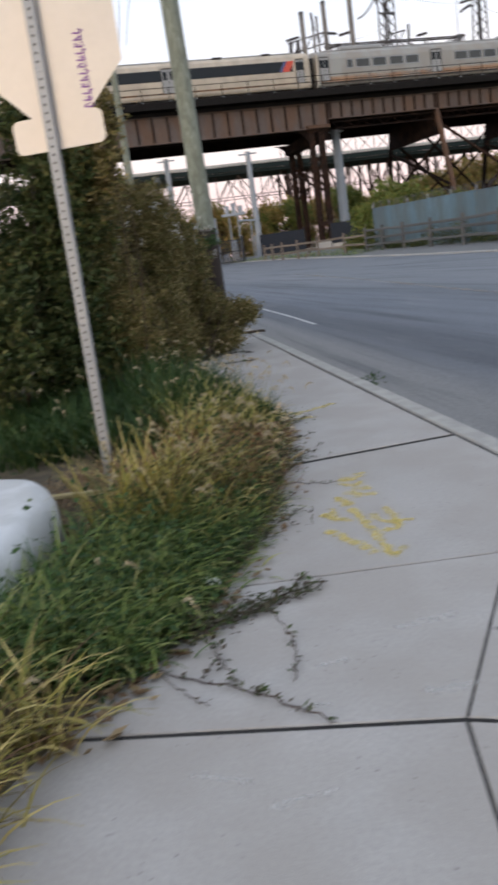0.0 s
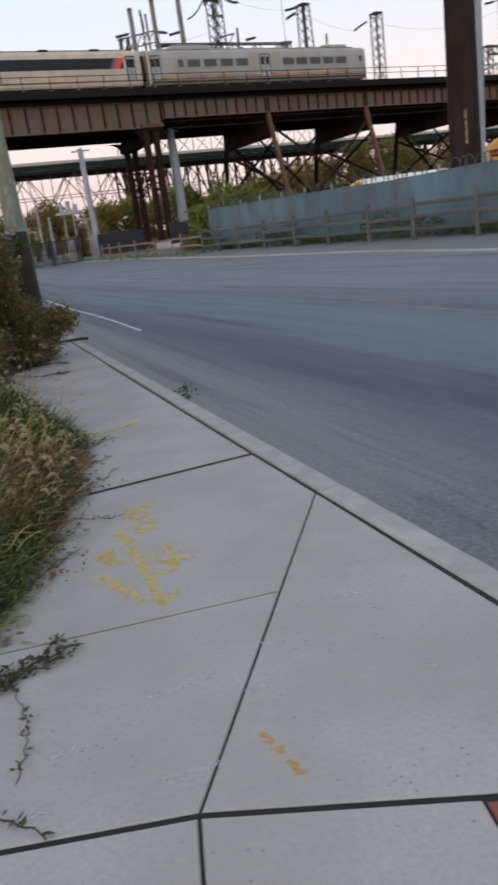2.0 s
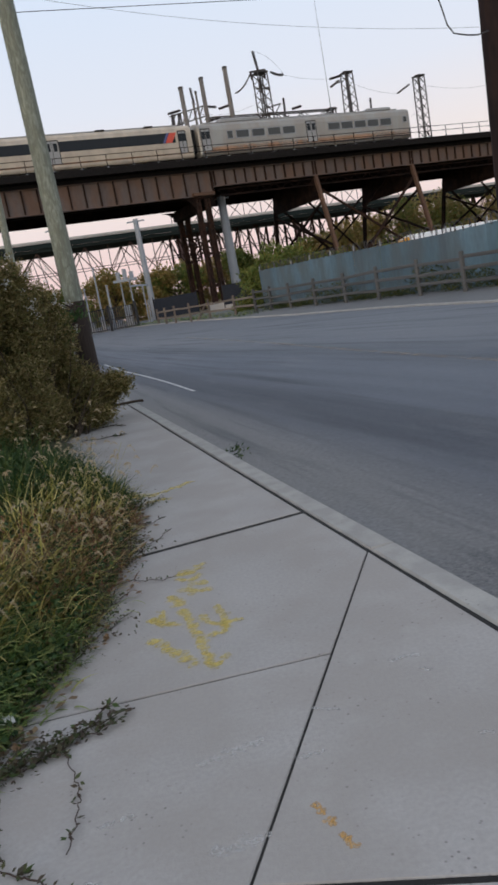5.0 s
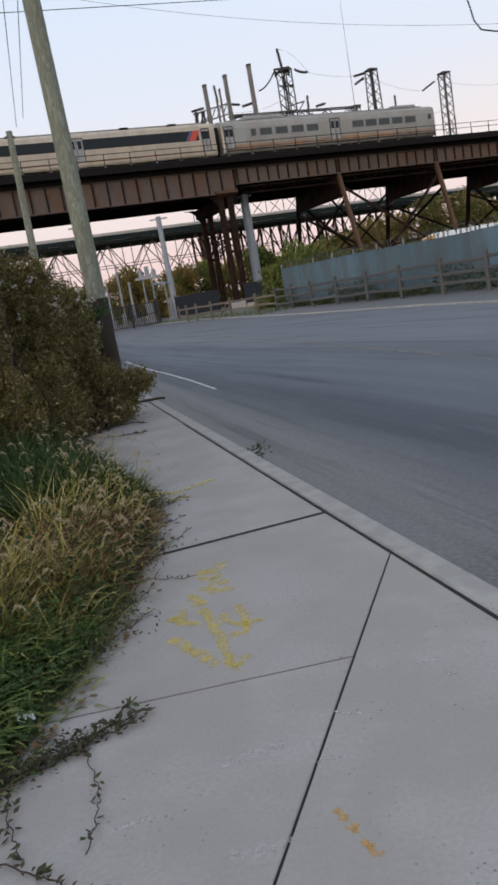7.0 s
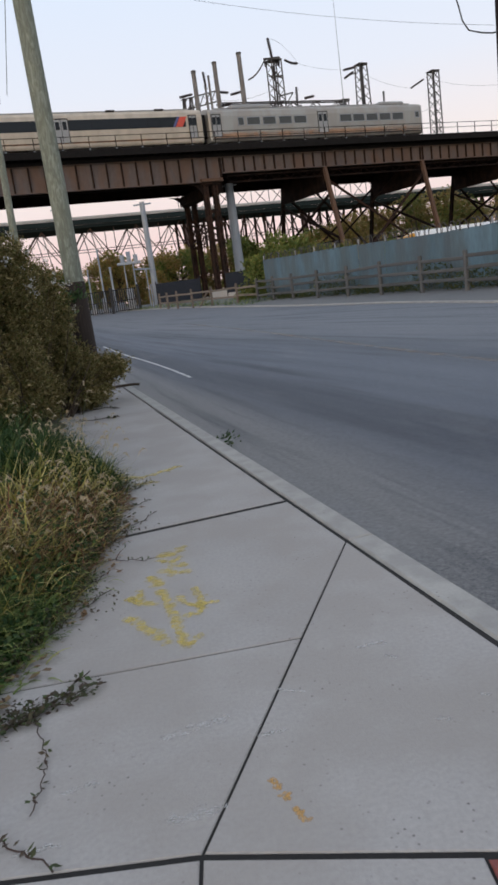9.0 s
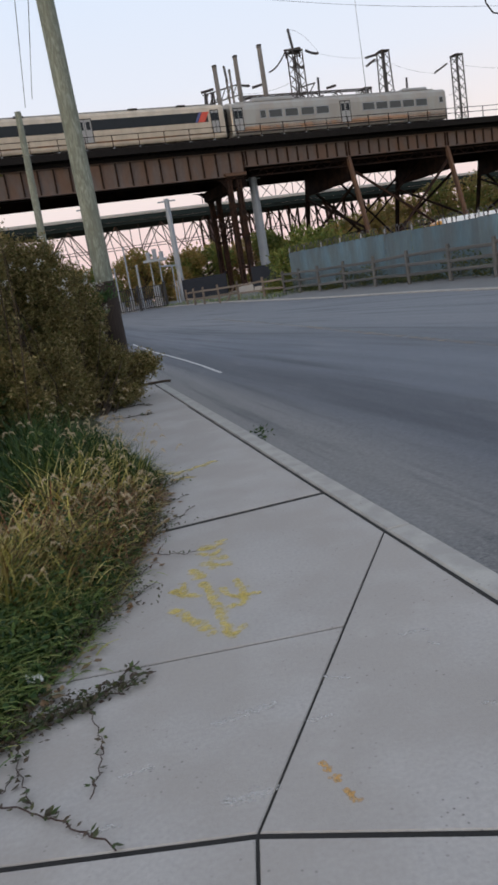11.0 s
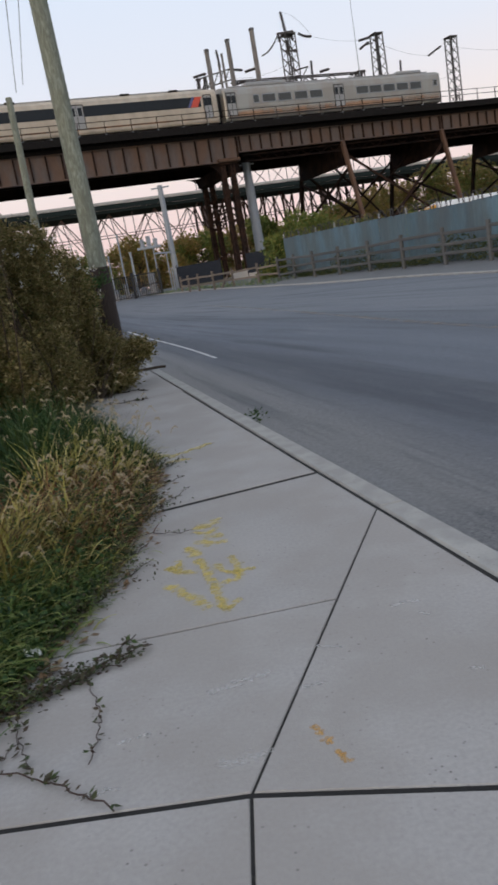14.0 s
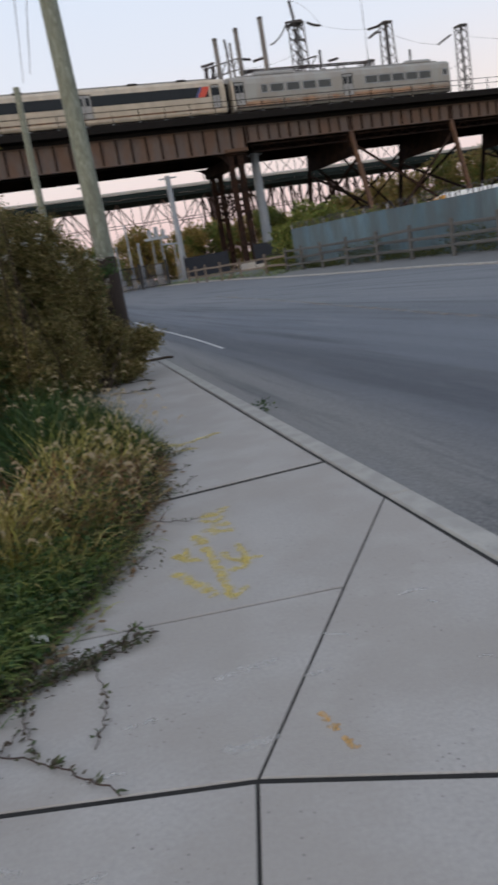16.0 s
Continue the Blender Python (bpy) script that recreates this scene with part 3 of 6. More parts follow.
def road_sheet():
    near = smooth_line(ROAD_NEAR, 3)
    bm = bmesh.new()
    rows = []
    m = 60
    for i in range(m + 1):
        a = near[round(i / m * (len(near) - 1))]
        b = far_line[round(i / m * (len(far_line) - 1))]
        rows.append([bm.verts.new((*(a.lerp(b, k / 14)), 0)) for k in range(15)])
    for v in bm.verts:
        v.co.z = road_z(v.co.x, v.co.y)
    for r0, r1 in zip(rows, rows[1:]):
        for k in range(14):
            f = bm.faces.new((r0[k], r0[k + 1], r1[k + 1], r1[k]))
            f.smooth = True
    # metres across from the near kerb, and along the road
    uv = bm.loops.layers.uv.new("along")
    run = [0.0]
    for r0, r1 in zip(rows, rows[1:]):
        run.append(run[-1] + (r1[5].co - r0[5].co).length)
    place = {v: ((v.co - row[0].co).length, run[i]) for i, row in enumerate(rows) for v in row}
    for f in bm.faces:
        for loop_ in f.loops:
            loop_[uv].uv = place[loop_.vert]
    bmesh.ops.recalc_face_normals(bm, faces=bm.faces[:])
    return tagged(new("road", mesh_of("road", bm, M_ROAD)), "worn grey asphalt road curving away under a railway bridge", "road", kind="structure")


road_sheet()
tagged(ribbon("kerb_far", far_line, [(0, -0.1), (0, 0.045), (0.02, 0.06), (0.17, 0.065), (0.17, -0.1)], M_KERB), "pale concrete kerb along the far side of the road", "kerb", kind="structure")
tagged(ribbon("pavement_far", far_line, [(0.174, 0.055), (1.4, 0.13), (2.6, 0.2), (4.5, 0.24), (6.0, 0.2)], M_FARPAVE), "grey pavement beside the split-rail fence", "pavement", kind="structure")


def road_line(name, pts, w, mat, label):
    line = smooth_line(pts, 6)
    return tagged(ribbon(name, line, [(-w / 2, 0.004), (w / 2, 0.004)], mat), label, "road marking", kind="structure")


road_line("white_edge_line", [(0.62, 15.0), (0.0, 17.5), (-0.75, 20.2), (-1.4, 22.4), (-2.6, 27)], 0.07, M_ROADPAINT_W, "worn white painted edge line on the asphalt")
road_line("yellow_center_line", [(6.3, 8.0), (5.4, 11.6), (4.05, 17.9), (2.6, 25), (0.2, 35)], 0.20, M_ROADPAINT_Y, "faded yellow painted line along the road's middle")

# near kerb: long cast sections with thin joints
kerb = tagged(new("kerb"), "pale concrete kerb between pavement and road", "kerb", kind="structure")
KD = Vector((-0.2288, 0.9735))
KN = Vector((KD.y, -KD.x))
K0 = Vector((1.43, 5.62))
for u0, u1 in ((-14.1, -7.6), (-7.6, -1.05), (-1.05, 5.5), (5.5, 12.05), (12.05, 18.6)):
    a, b = K0 + KD * (u0 + 0.004), K0 + KD * (u1 - 0.004)
    bm = bmesh.new()
    polyslab(bm, [a + KN * 0.012, a + KN * 0.175, b + KN * 0.175, b + KN * 0.012], -0.4, 0.004, 0.012)
    part("kerb_section", bm, M_KERB, kerb)

# pavement slabs between sealed joints
pavement = tagged(new("pavement"), "smooth pale concrete pavement with dark sealed joints", "pavement", kind="structure")
J1, J2, J3, J4 = (0.766, 2.241), (1.227, 3.457), (1.667, 4.612), (1.432, 5.604)
JA_L, JC_L, JD_L = (-3.2, 2.42), (-2.6, 3.18), (-2.6, 4.6)


def kerb_pt(y):
    return (near_kerb(y), y)


K_A = (2.293, 1.93)
SLABS = (
    ([JA_L, J1, J2, JC_L], [0.012, 0.005, 0.006, 0]),
    ([JC_L, J2, J3, J4, JD_L], [0.006, 0.005, 0.022, 0.032, 0]),
    ([J1, K_A, J3], [0.012, 0.021, 0.005]),
    ([JD_L, J4, kerb_pt(11.05), (-3.6, 10.3)], [0.032, 0.024, 0.004, 0]),
    ([(-3.6, 10.3), kerb_pt(11.05), kerb_pt(24), (-6.0, 23)], [0.003, 0.010, 0, 0]),
    ([(-3.2, -3.0), (0.62, -3.0), J1, JA_L], [0, 0.006, 0.012, 0]),
    ([(0.62, -3.0), (1.42, -3.0), (1.53, 2.085), J1], [0, 0.004, 0.012, 0.006]),
    ([(1.42, -3.0), (3.46, -3.0), (2.40, 1.3), (1.515, 1.42)], [0, 0.010, 0.004, 0.004]),
)
for pts, gaps in SLABS:
    bm = bmesh.new()
    polyslab(bm, gap(pts, gaps), -0.15, 0.0, 0.004)
    part("slab", bm, M_SLAB, pavement)
bm = bmesh.new()
polyslab(bm, [(-3.6, -3.0), (3.50, -3.0), kerb_pt(5.62), kerb_pt(24), (-6.2, 23), (-3.6, 10)], -0.3, -0.006, 0.002)
part("joint_bed", bm, M_JOINT, pavement, "dark tar joint filler")
# tactile panel
tactile = tagged(new("tactile_panel"), "red tactile warning panel with raised domes in the pavement", "tactile paving", kind="structure")
bm = bmesh.new()
polyslab(bm, [(1.520, 1.43), (2.39, 1.31), (2.27, 1.915), (1.535, 2.065)], -0.1, 0.001, 0.004)
part("tile", bm, M_TACTILE, tactile)
bm = bmesh.new()
bmesh.ops.create_cone(bm, cap_ends=True, segments=8, radius1=0.012, radius2=0.007, depth=0.006)
dome = mesh_of("dome", bm, M_TACTILE)
for i in range(13):
    for j in range(10):
        p = Vector((1.545, 2.03)).lerp(Vector((2.20, 1.915)), i / 12) + Vector((-0.0, -1.0)) * (j * 0.062)
        if p.x < 1.50 + 0.02:
            continue
        shared("dome", dome, Matrix.Translation((p.x, p.y, 0.004)), tactile)

# soil of the verge
def verge_edge(y):
    """The ragged line at which the verge meets the pavement."""
    return float(np.interp(y, [-3, 1.2, 2.0, 2.6, 3.1, 3.6, 4.1, 4.6, 5.4, 6.6, 7.0, 8.0, 8.7, 9.8, 11.3, 13.4, 16, 24], [-1.0, -0.85, -0.66, -0.40, -0.20, -0.10, 0.0, 0.06, 0.09, 0.06, -0.04, -0.40, -0.74, -1.0, -1.27, -1.3, -2.2, -4.2]))


def verge_z(x, y):
    d = verge_edge(y) - x
    return -0.02 + 0.06 * math.tanh(max(0, d) * 4) + 0.012 * math.sin(x * 7 + y * 3) * min(1, max(0, d) * 3) + (0.018 * soft(min(y, 85) - 9, 2.5))


def verge_sheet():
    bm = bmesh.new()
    rows = []
    for y in np.linspace(-3, 30, 133):
        e = verge_edge(y) + 0.05 * math.sin(y * 6.1) + 0.03 * math.sin(y * 17)
        rows.append([bm.verts.new((e - k, y, verge_z(e - k, y))) for k in (-0.02, 0.02, 0.06, 0.12, 0.2, 0.35, 0.6, 1, 1.6, 2.6, 5, 10, 20)])
    for r0, r1 in zip(rows, rows[1:]):
        for a, b, c, d in zip(r0, r0[1:], r1[1:], r1):
            bm.faces.new((a, b, c, d)).smooth = True
    bmesh.ops.recalc_face_normals(bm, faces=bm.faces[:])
    return tagged(new("verge", mesh_of("verge", bm, M_SOIL)), "brown soil verge under grass and leaf litter", "verge", kind="structure")


verge_sheet()

# ---- railway bridge ----
BRIDGE = Matrix(((0.934, -0.357, 0, 3.02), (0.357, 0.934, 0, 75.5), (0, 0, 1, 0), (0, 0, 0, 1)))


def on_bridge(name, label, category, group="", kind=""):
    e = thing(name, label, category, group, kind)
    e.matrix_world = BRIDGE
    return e


bridge = on_bridge("railway_bridge", "rusty brown steel plate-girder railway bridge on trestle legs", "railway bridge")


def plate_girder(parent, s0, s1, off, z0, z1, step, mat, label=""):
    """Web with flanges; stiffeners are pieces of their own."""
    bm = bmesh.new()
    c = (s0 + s1) / 2
    L = s1 - s0
    box(bm, (L, 0.03, z1 - z0), Matrix.Translation((c, off, (z0 + z1) / 2)))
    web = part("girder_web", bm, mat, parent, label)
    for z, h in ((z1 - 0.04, 0.08), (z0 + 0.05, 0.10)):
        part("flange", boxed((L, 0.46, h), Matrix.Translation((c, off, z)), 0.01), mat, web)
    # near-girder ribs share the girder's paint; darker here to draw their shadow lines
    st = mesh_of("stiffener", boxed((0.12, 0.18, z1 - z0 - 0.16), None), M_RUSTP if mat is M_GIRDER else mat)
    n = int(L / step)
    for i in range(n + 1):
        s = s0 + 0.15 + (L - 0.3) * i / n
        shared("stiffener", st, Matrix.Translation((s, off - 0.10, (z0 + z1) / 2)), web)
    return web


plate_girder(bridge, -52, 2.25, 0.3, 12.1, 14.4, 1.42, M_GIRDER, "deep riveted plate girder, streaked with rust")
LEGS = [14.0, 26.6, 39.2, 51.8, 64.4, 77.0, 89.6]
prev = 2.3
for s in LEGS + [102.0]:
    plate_girder(bridge, prev + 0.02, s - 0.02, 0.3, 12.85, 14.4, 1.15, M_GIRDER)
    prev = s
# rear girders: their under-deck shade is in the material colour
plate_girder(bridge, -52, 102, 9.8, 12.3, 14.85, 6.0, M_RUSTSHADE)
plate_girder(bridge, -52, 102, 5.0, 12.6, 14.85, 6.0, M_RUSTSHADE)
part("deck_floor", boxed((154, 10.6, 0.12), Matrix.Translation((25, 5.0, 14.93))), M_TIE, bridge)
# open timber deck: stringers, tie ends and walkway planks overhanging the girder
part("stringer", boxed((154, 0.5, 0.34), Matrix.Translation((25, 0.12, 14.57)), 0.02), M_TIE, bridge)
tie = mesh_of("tie", boxed((0.26, 1.6, 0.26), None, 0.01), M_TIE)
for i in range(206):
    shared("tie", tie, Matrix.Translation((-45 + i * 0.62, -0.15 + 0.07 * math.sin(i * 7.3), 14.88)), bridge)
part("walkway_plank", boxed((154, 0.9, 0.07), Matrix.Translation((25, -0.45, 15.05)), 0.01), M_TIE, bridge)
part("edge_timber", boxed((154, 0.16, 0.62), Matrix.Translation((25, -1.02, 15.06)), 0.02), M_TIE, bridge)
br = mesh_of("bracket", boxed((0.16, 0.26, 0.10), None, 0.02), M_STEEL)
for i in range(62):
    shared("bracket", br, Matrix.Translation((-50 + i * 2.45, -1.03, 15.39)), bridge)
part("ballast_bed", boxed((154, 9.6, 0.32), Matrix.Translation((25, 5.3, 15.14))), M_TIE, bridge)
for off in (2.0, 3.435, 6.6, 8.035):
    part("rail", boxed((154, 0.07, 0.16), Matrix.Translation((25, off, 15.38))), M_RUST, bridge)
# handrail
rail_mesh = mesh_of("handrail_post", boxed((0.06, 0.06, 1.15)), M_RUSTSHADE)
for i in range(62):
    shared("handrail_post", rail_mesh, Matrix.Translation((-50 + i * 2.45, -1.02, 15.92)), bridge)
for z in (16.0, 16.5):
    bm = bmesh.new()
    tube(bm, (-52, -1.02, z), (102, -1.02, z), 0.03, n=6)
    part("handrail", bm, M_RUSTSHADE, bridge)


def lattice_column(parent, a, b, w, mat, name="column", pitch=0.75, label=""):
    """A built-up column: four corner angles laced with flat bars."""
    a, b = Vector(a), Vector(b)
    bm = bmesh.new()
    h = w / 2
    for dx in (-h, h):
        for dy in (-h, h):
            beam(bm, a + Vector((dx * 0.64, dy * 0.64, 0)), b + Vector((dx * 0.64, dy * 0.64, 0)), w * 0.36)
    n = max(2, int((b - a).length / pitch))
    for i in range(n + 1):
        p = a.lerp(b, i / n)
        box(bm, (w * 0.9, w * 1.02, pitch * 0.32), Matrix.Translation(p))
        box(bm, (w * 1.02, w * 0.9, pitch * 0.32), Matrix.Translation(p))
    return part(name, bm, mat, parent, label)


# first pier: two close pairs of laced columns, the far pair set along the skew
PIER = ((0.40, 1.42, 0.6), (1.72, 2.55, 9.6))
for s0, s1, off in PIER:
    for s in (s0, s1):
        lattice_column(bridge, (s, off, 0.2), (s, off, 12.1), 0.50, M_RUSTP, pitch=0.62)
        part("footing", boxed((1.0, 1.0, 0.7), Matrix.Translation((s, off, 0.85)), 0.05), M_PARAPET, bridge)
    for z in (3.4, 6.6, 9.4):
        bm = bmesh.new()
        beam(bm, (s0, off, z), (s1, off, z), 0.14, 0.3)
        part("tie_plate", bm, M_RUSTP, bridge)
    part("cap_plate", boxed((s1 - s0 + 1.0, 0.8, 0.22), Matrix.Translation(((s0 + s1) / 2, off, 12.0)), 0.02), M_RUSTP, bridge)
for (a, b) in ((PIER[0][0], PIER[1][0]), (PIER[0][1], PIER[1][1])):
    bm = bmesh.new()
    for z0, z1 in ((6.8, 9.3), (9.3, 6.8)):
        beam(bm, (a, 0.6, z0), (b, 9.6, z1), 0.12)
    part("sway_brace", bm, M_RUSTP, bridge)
part("bearing_block", boxed((2.3, 0.9, 0.32), Matrix.Translation((1.0, 0.35, 12.27)), 0.03), M_RUST, bridge)
# near-black colour carries the shade beneath the deck
part("cross_girder", boxed((1.2, 9.4, 1.0), Matrix.Translation((1.6, 5.1, 11.6)), 0.02), M_RUSTSHADE, bridge)


def knee(s, off, sign, r, mat):
    """A quarter-round knee bracket between a girder and a column."""
    bm = bmesh.new()
    pts = [(s, 12.1), (s + sign * r, 12.1)]
    for k in range(9):
        a = radians(90 * k / 8)
        pts.append((s + sign * (r - r * math.sin(a)), 12.1 - r + r * math.cos(a)))
    lo = [bm.verts.new((x, off - 0.15, z)) for x, z in pts]
    hi = [bm.verts.new((x, off + 0.15, z)) for x, z in pts]
    bm.faces.new(lo)
    bm.faces.new(hi[::-1])
    for i in range(len(pts)):
        j = (i + 1) % len(pts)
        bm.faces.new((lo[i], hi[i], hi[j], lo[j]))
    bmesh.ops.recalc_face_normals(bm, faces=bm.faces[:])
    part("knee_bracket", bm, mat, bridge)


knee(0.15, 0.6, -1, 1.7, M_RUSTSHADE)
knee(1.40, 0.6, -1, 0.9, M_RUSTP)
knee(1.45, 9.6, -1, 1.7, M_RUSTSHADE)


def bent(s):
    """A trestle bent: two legs that spread towards the ground, deep cross girder and X bracing."""
    near0, near1 = Vector((s, 0.3, 12.85)), Vector((s, -3.2, 0.6))
    far0, far1 = Vector((s, 9.8, 12.85)), Vector((s, 12.4, 0.6))
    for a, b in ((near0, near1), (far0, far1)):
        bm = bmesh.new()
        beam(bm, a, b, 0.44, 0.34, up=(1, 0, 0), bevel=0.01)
        # far leg is the same steel with shade put into its colour
        leg = part("leg", bm, M_RUST if a is near0 else M_RUSTSHADE, bridge)
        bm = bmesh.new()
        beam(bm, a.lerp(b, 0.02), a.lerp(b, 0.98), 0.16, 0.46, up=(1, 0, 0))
        part("flange", bm, M_RUST if a is near0 else M_RUSTSHADE, leg)
    # cross girder and sway braces: shade painted in as darker rust
    part("cross_girder", boxed((0.5, 9.5, 2.3), Matrix.Translation((s, 5.05, 11.65)), 0.02), M_RUSTSHADE, bridge)
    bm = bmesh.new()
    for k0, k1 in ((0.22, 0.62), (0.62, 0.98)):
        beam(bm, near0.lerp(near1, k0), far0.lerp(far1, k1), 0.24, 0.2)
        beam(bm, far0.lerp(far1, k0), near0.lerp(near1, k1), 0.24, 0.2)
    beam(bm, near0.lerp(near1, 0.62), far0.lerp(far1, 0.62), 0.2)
    part("sway_brace", bm, M_RUSTSHADE, bridge)


for s in LEGS:
    bent(s)
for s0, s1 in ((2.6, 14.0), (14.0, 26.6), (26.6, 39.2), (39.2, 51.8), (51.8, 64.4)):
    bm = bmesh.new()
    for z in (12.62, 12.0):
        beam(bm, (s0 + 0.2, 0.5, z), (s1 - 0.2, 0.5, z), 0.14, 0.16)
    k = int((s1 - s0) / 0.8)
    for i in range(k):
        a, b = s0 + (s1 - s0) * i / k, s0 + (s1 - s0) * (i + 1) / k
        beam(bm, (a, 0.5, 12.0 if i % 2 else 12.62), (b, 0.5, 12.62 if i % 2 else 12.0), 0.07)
    # struts and inner braces below also have the shade in their colour
    part("bottom_strut", bm, M_RUSTSHADE, bridge)
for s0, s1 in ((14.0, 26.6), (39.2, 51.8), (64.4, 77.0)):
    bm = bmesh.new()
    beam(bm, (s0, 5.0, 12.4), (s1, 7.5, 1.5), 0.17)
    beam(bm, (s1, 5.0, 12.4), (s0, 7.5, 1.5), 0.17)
    part("tower_brace", bm, M_RUSTSHADE, bridge)
    for o0, o1, mt in ((9.8, 12.4, M_RUSTSHADE), (0.3, -3.2, M_RUSTP)):
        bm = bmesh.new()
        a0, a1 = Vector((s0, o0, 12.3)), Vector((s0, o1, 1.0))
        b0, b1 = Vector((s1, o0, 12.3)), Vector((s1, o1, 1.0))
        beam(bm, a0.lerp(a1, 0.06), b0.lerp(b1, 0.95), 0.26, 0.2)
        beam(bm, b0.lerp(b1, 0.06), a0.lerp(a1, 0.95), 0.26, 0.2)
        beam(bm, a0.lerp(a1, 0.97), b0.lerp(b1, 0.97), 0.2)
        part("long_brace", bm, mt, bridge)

# ---- overhead line structures on the bridge ----
def lattice_mast(s, off, z0, z1, w0, w1, label, arms=()):
    """A square lattice shaft; arms run from point to point (along the bridge, height)."""
    m = on_bridge("catenary_mast", label, "catenary mast", "catenary masts on the bridge")
    bm = bmesh.new()
    n = max(4, int((z1 - z0) / 1.0))
    for i in range(n):
        k0, k1 = i / n, (i + 1) / n
        a, b = (w0 + (w1 - w0) * k0) / 2, (w0 + (w1 - w0) * k1) / 2
        za, zb = z0 + (z1 - z0) * k0, z0 + (z1 - z0) * k1
        for dx, dy in ((-1, -1), (1, -1), (1, 1), (-1, 1)):
            beam(bm, (s + dx * a, off + dy * a, za), (s + dx * b, off + dy * b, zb), 0.11)
        for y in (-1, 1):
            beam(bm, (s - a, off + y * a, za), (s + b, off + y * b, zb), 0.06)
            beam(bm, (s + a, off + y * a, za), (s - b, off + y * b, zb), 0.06)
        for x in (-1, 1):
            beam(bm, (s + x * a, off - a, za), (s + x * b, off + b, zb), 0.06)
    box(bm, (w1 + 0.2, w1 + 0.2, 0.12), Matrix.Translation((s, off, z1)))
    part("lattice_shaft", bm, M_MAST, m)
    bm = bmesh.new()
    beam(bm, (s, off, z0), (s, off, z1), 0.16)
    part("center_post", bm, M_MAST, m)
    for p, q, w in arms:
        bm = bmesh.new()
        beam(bm, (p[0], off, p[1]), (q[0], off, q[1]), w)
        part("arm", bm, M_MAST, m)
    return m


def insulator_string(parent, p, q, off=10.0, r=0.15, droop=0.0):
    """A stack of ribbed discs from p to q (along the bridge, height), bending down by droop."""
    a, b = Vector((p[0], off, p[1])), Vector((q[0], off, q[1]))
    n = max(4, int((b - a).length / 0.2))
    bm = bmesh.new()
    for k in range(n):
        u, w = k / n, (k + 0.62) / n
        c = a.lerp(b, u) - Vector((0, 0, droop * 4 * u * (1 - u)))
        d = a.lerp(b, w) - Vector((0, 0, droop * 4 * w * (1 - w)))
        tube(bm, c, d, r, r * 0.7, 8)
        tube(bm, d, a.lerp(b, (k + 1) / n) - Vector((0, 0, droop * 4 * (k + 1) / n * (1 - (k + 1) / n))), r * 0.5, r * 0.5, 6)
    return part("insulator", bm, M_CERAMIC, parent)


mast = lattice_mast(14.7, 10, 15.3, 26.2, 1.35, 1.25, "dark lattice steel mast crowned by a tall insulator stack",
                    (((13.5, 26.35), (15.5, 26.55), 0.2), ((13.9, 24.6), (15.7, 24.5), 0.14), ((14.8, 22.4), (16.8, 22.8), 0.14), ((16.8, 22.8), (15.3, 21.0), 0.1),
                     ((15.2, 20.7), (17.7, 21.4), 0.16), ((15.1, 19.0), (17.2, 20.9), 0.12), ((13.9, 21.4), (15.9, 20.9), 0.2)))
insulator_string(mast, (14.55, 26.5), (14.25, 28.6), r=0.2)
for p, q in (((13.55, 26.4), (13.65, 25.5)), ((15.4, 26.5), (15.3, 25.6)), ((14.6, 25.6), (14.62, 24.2)), ((15.3, 24.5), (15.6, 24.6)), ((17.2, 21.4), (17.28, 23.4)), ((18.3, 22.15), (19.55, 22.4)), ((16.6, 21.2), (15.4, 20.9)), ((14.2, 21.6), (15.6, 21.9))):
    insulator_string(mast, p, q, r=0.17)
insulator_string(mast, (13.45, 26.1), (11.2, 24.2), r=0.1, droop=0.35)
insulator_string(mast, (16.15, 26.3), (17.8, 25.95), r=0.17, droop=0.15)
mast = lattice_mast(26.4, 10, 15.3, 25.8, 1.45, 1.0, "dark lattice steel mast with bracket arms",
                    (((26.9, 20.1), (31.0, 21.2), 0.16), ((26.3, 18.1), (30.0, 20.8), 0.13), ((27.6, 19.1), (27.9, 20.4), 0.08), ((25.7, 25.6), (24.9, 25.4), 0.1), ((25.7, 24.9), (25.0, 24.7), 0.1)))
for p, q in (((24.0, 25.2), (25.5, 25.5)), ((24.0, 24.3), (25.3, 25.0)), ((29.33, 20.9), (29.38, 22.8)), ((30.2, 20.95), (31.3, 21.4)), ((27.0, 20.1), (28.6, 20.6))):
    insulator_string(mast, p, q, r=0.16)
mast = lattice_mast(37.1, 10, 15.3, 25.0, 1.1, 1.0, "dark lattice steel mast with an insulator arm", (((36.7, 24.6), (36.0, 24.3), 0.08),))
insulator_string(mast, (33.6, 23.1), (35.6, 24.1), r=0.13)
mast = lattice_mast(59.4, 10, 15.3, 31.0, 1.4, 0.9, "tall dark lattice steel mast beside a gantry", (((59.4, 22.0), (63.0, 23.0), 0.14), ((59.4, 20.4), (62.2, 22.7), 0.1), ((59.4, 27.0), (57.4, 26.6), 0.12)))
for p, q in (((62.0, 22.8), (62.0, 24.4)), ((55.8, 26.3), (57.4, 26.6))):
    insulator_string(mast, p, q, r=0.16)
lattice_mast(24.2, 11, 15.3, 22.1, 0.8, 0.8, "short dark lattice steel gantry leg")
lattice_mast(57.0, 11, 15.3, 21.4, 0.9, 0.9, "short dark lattice steel gantry leg")
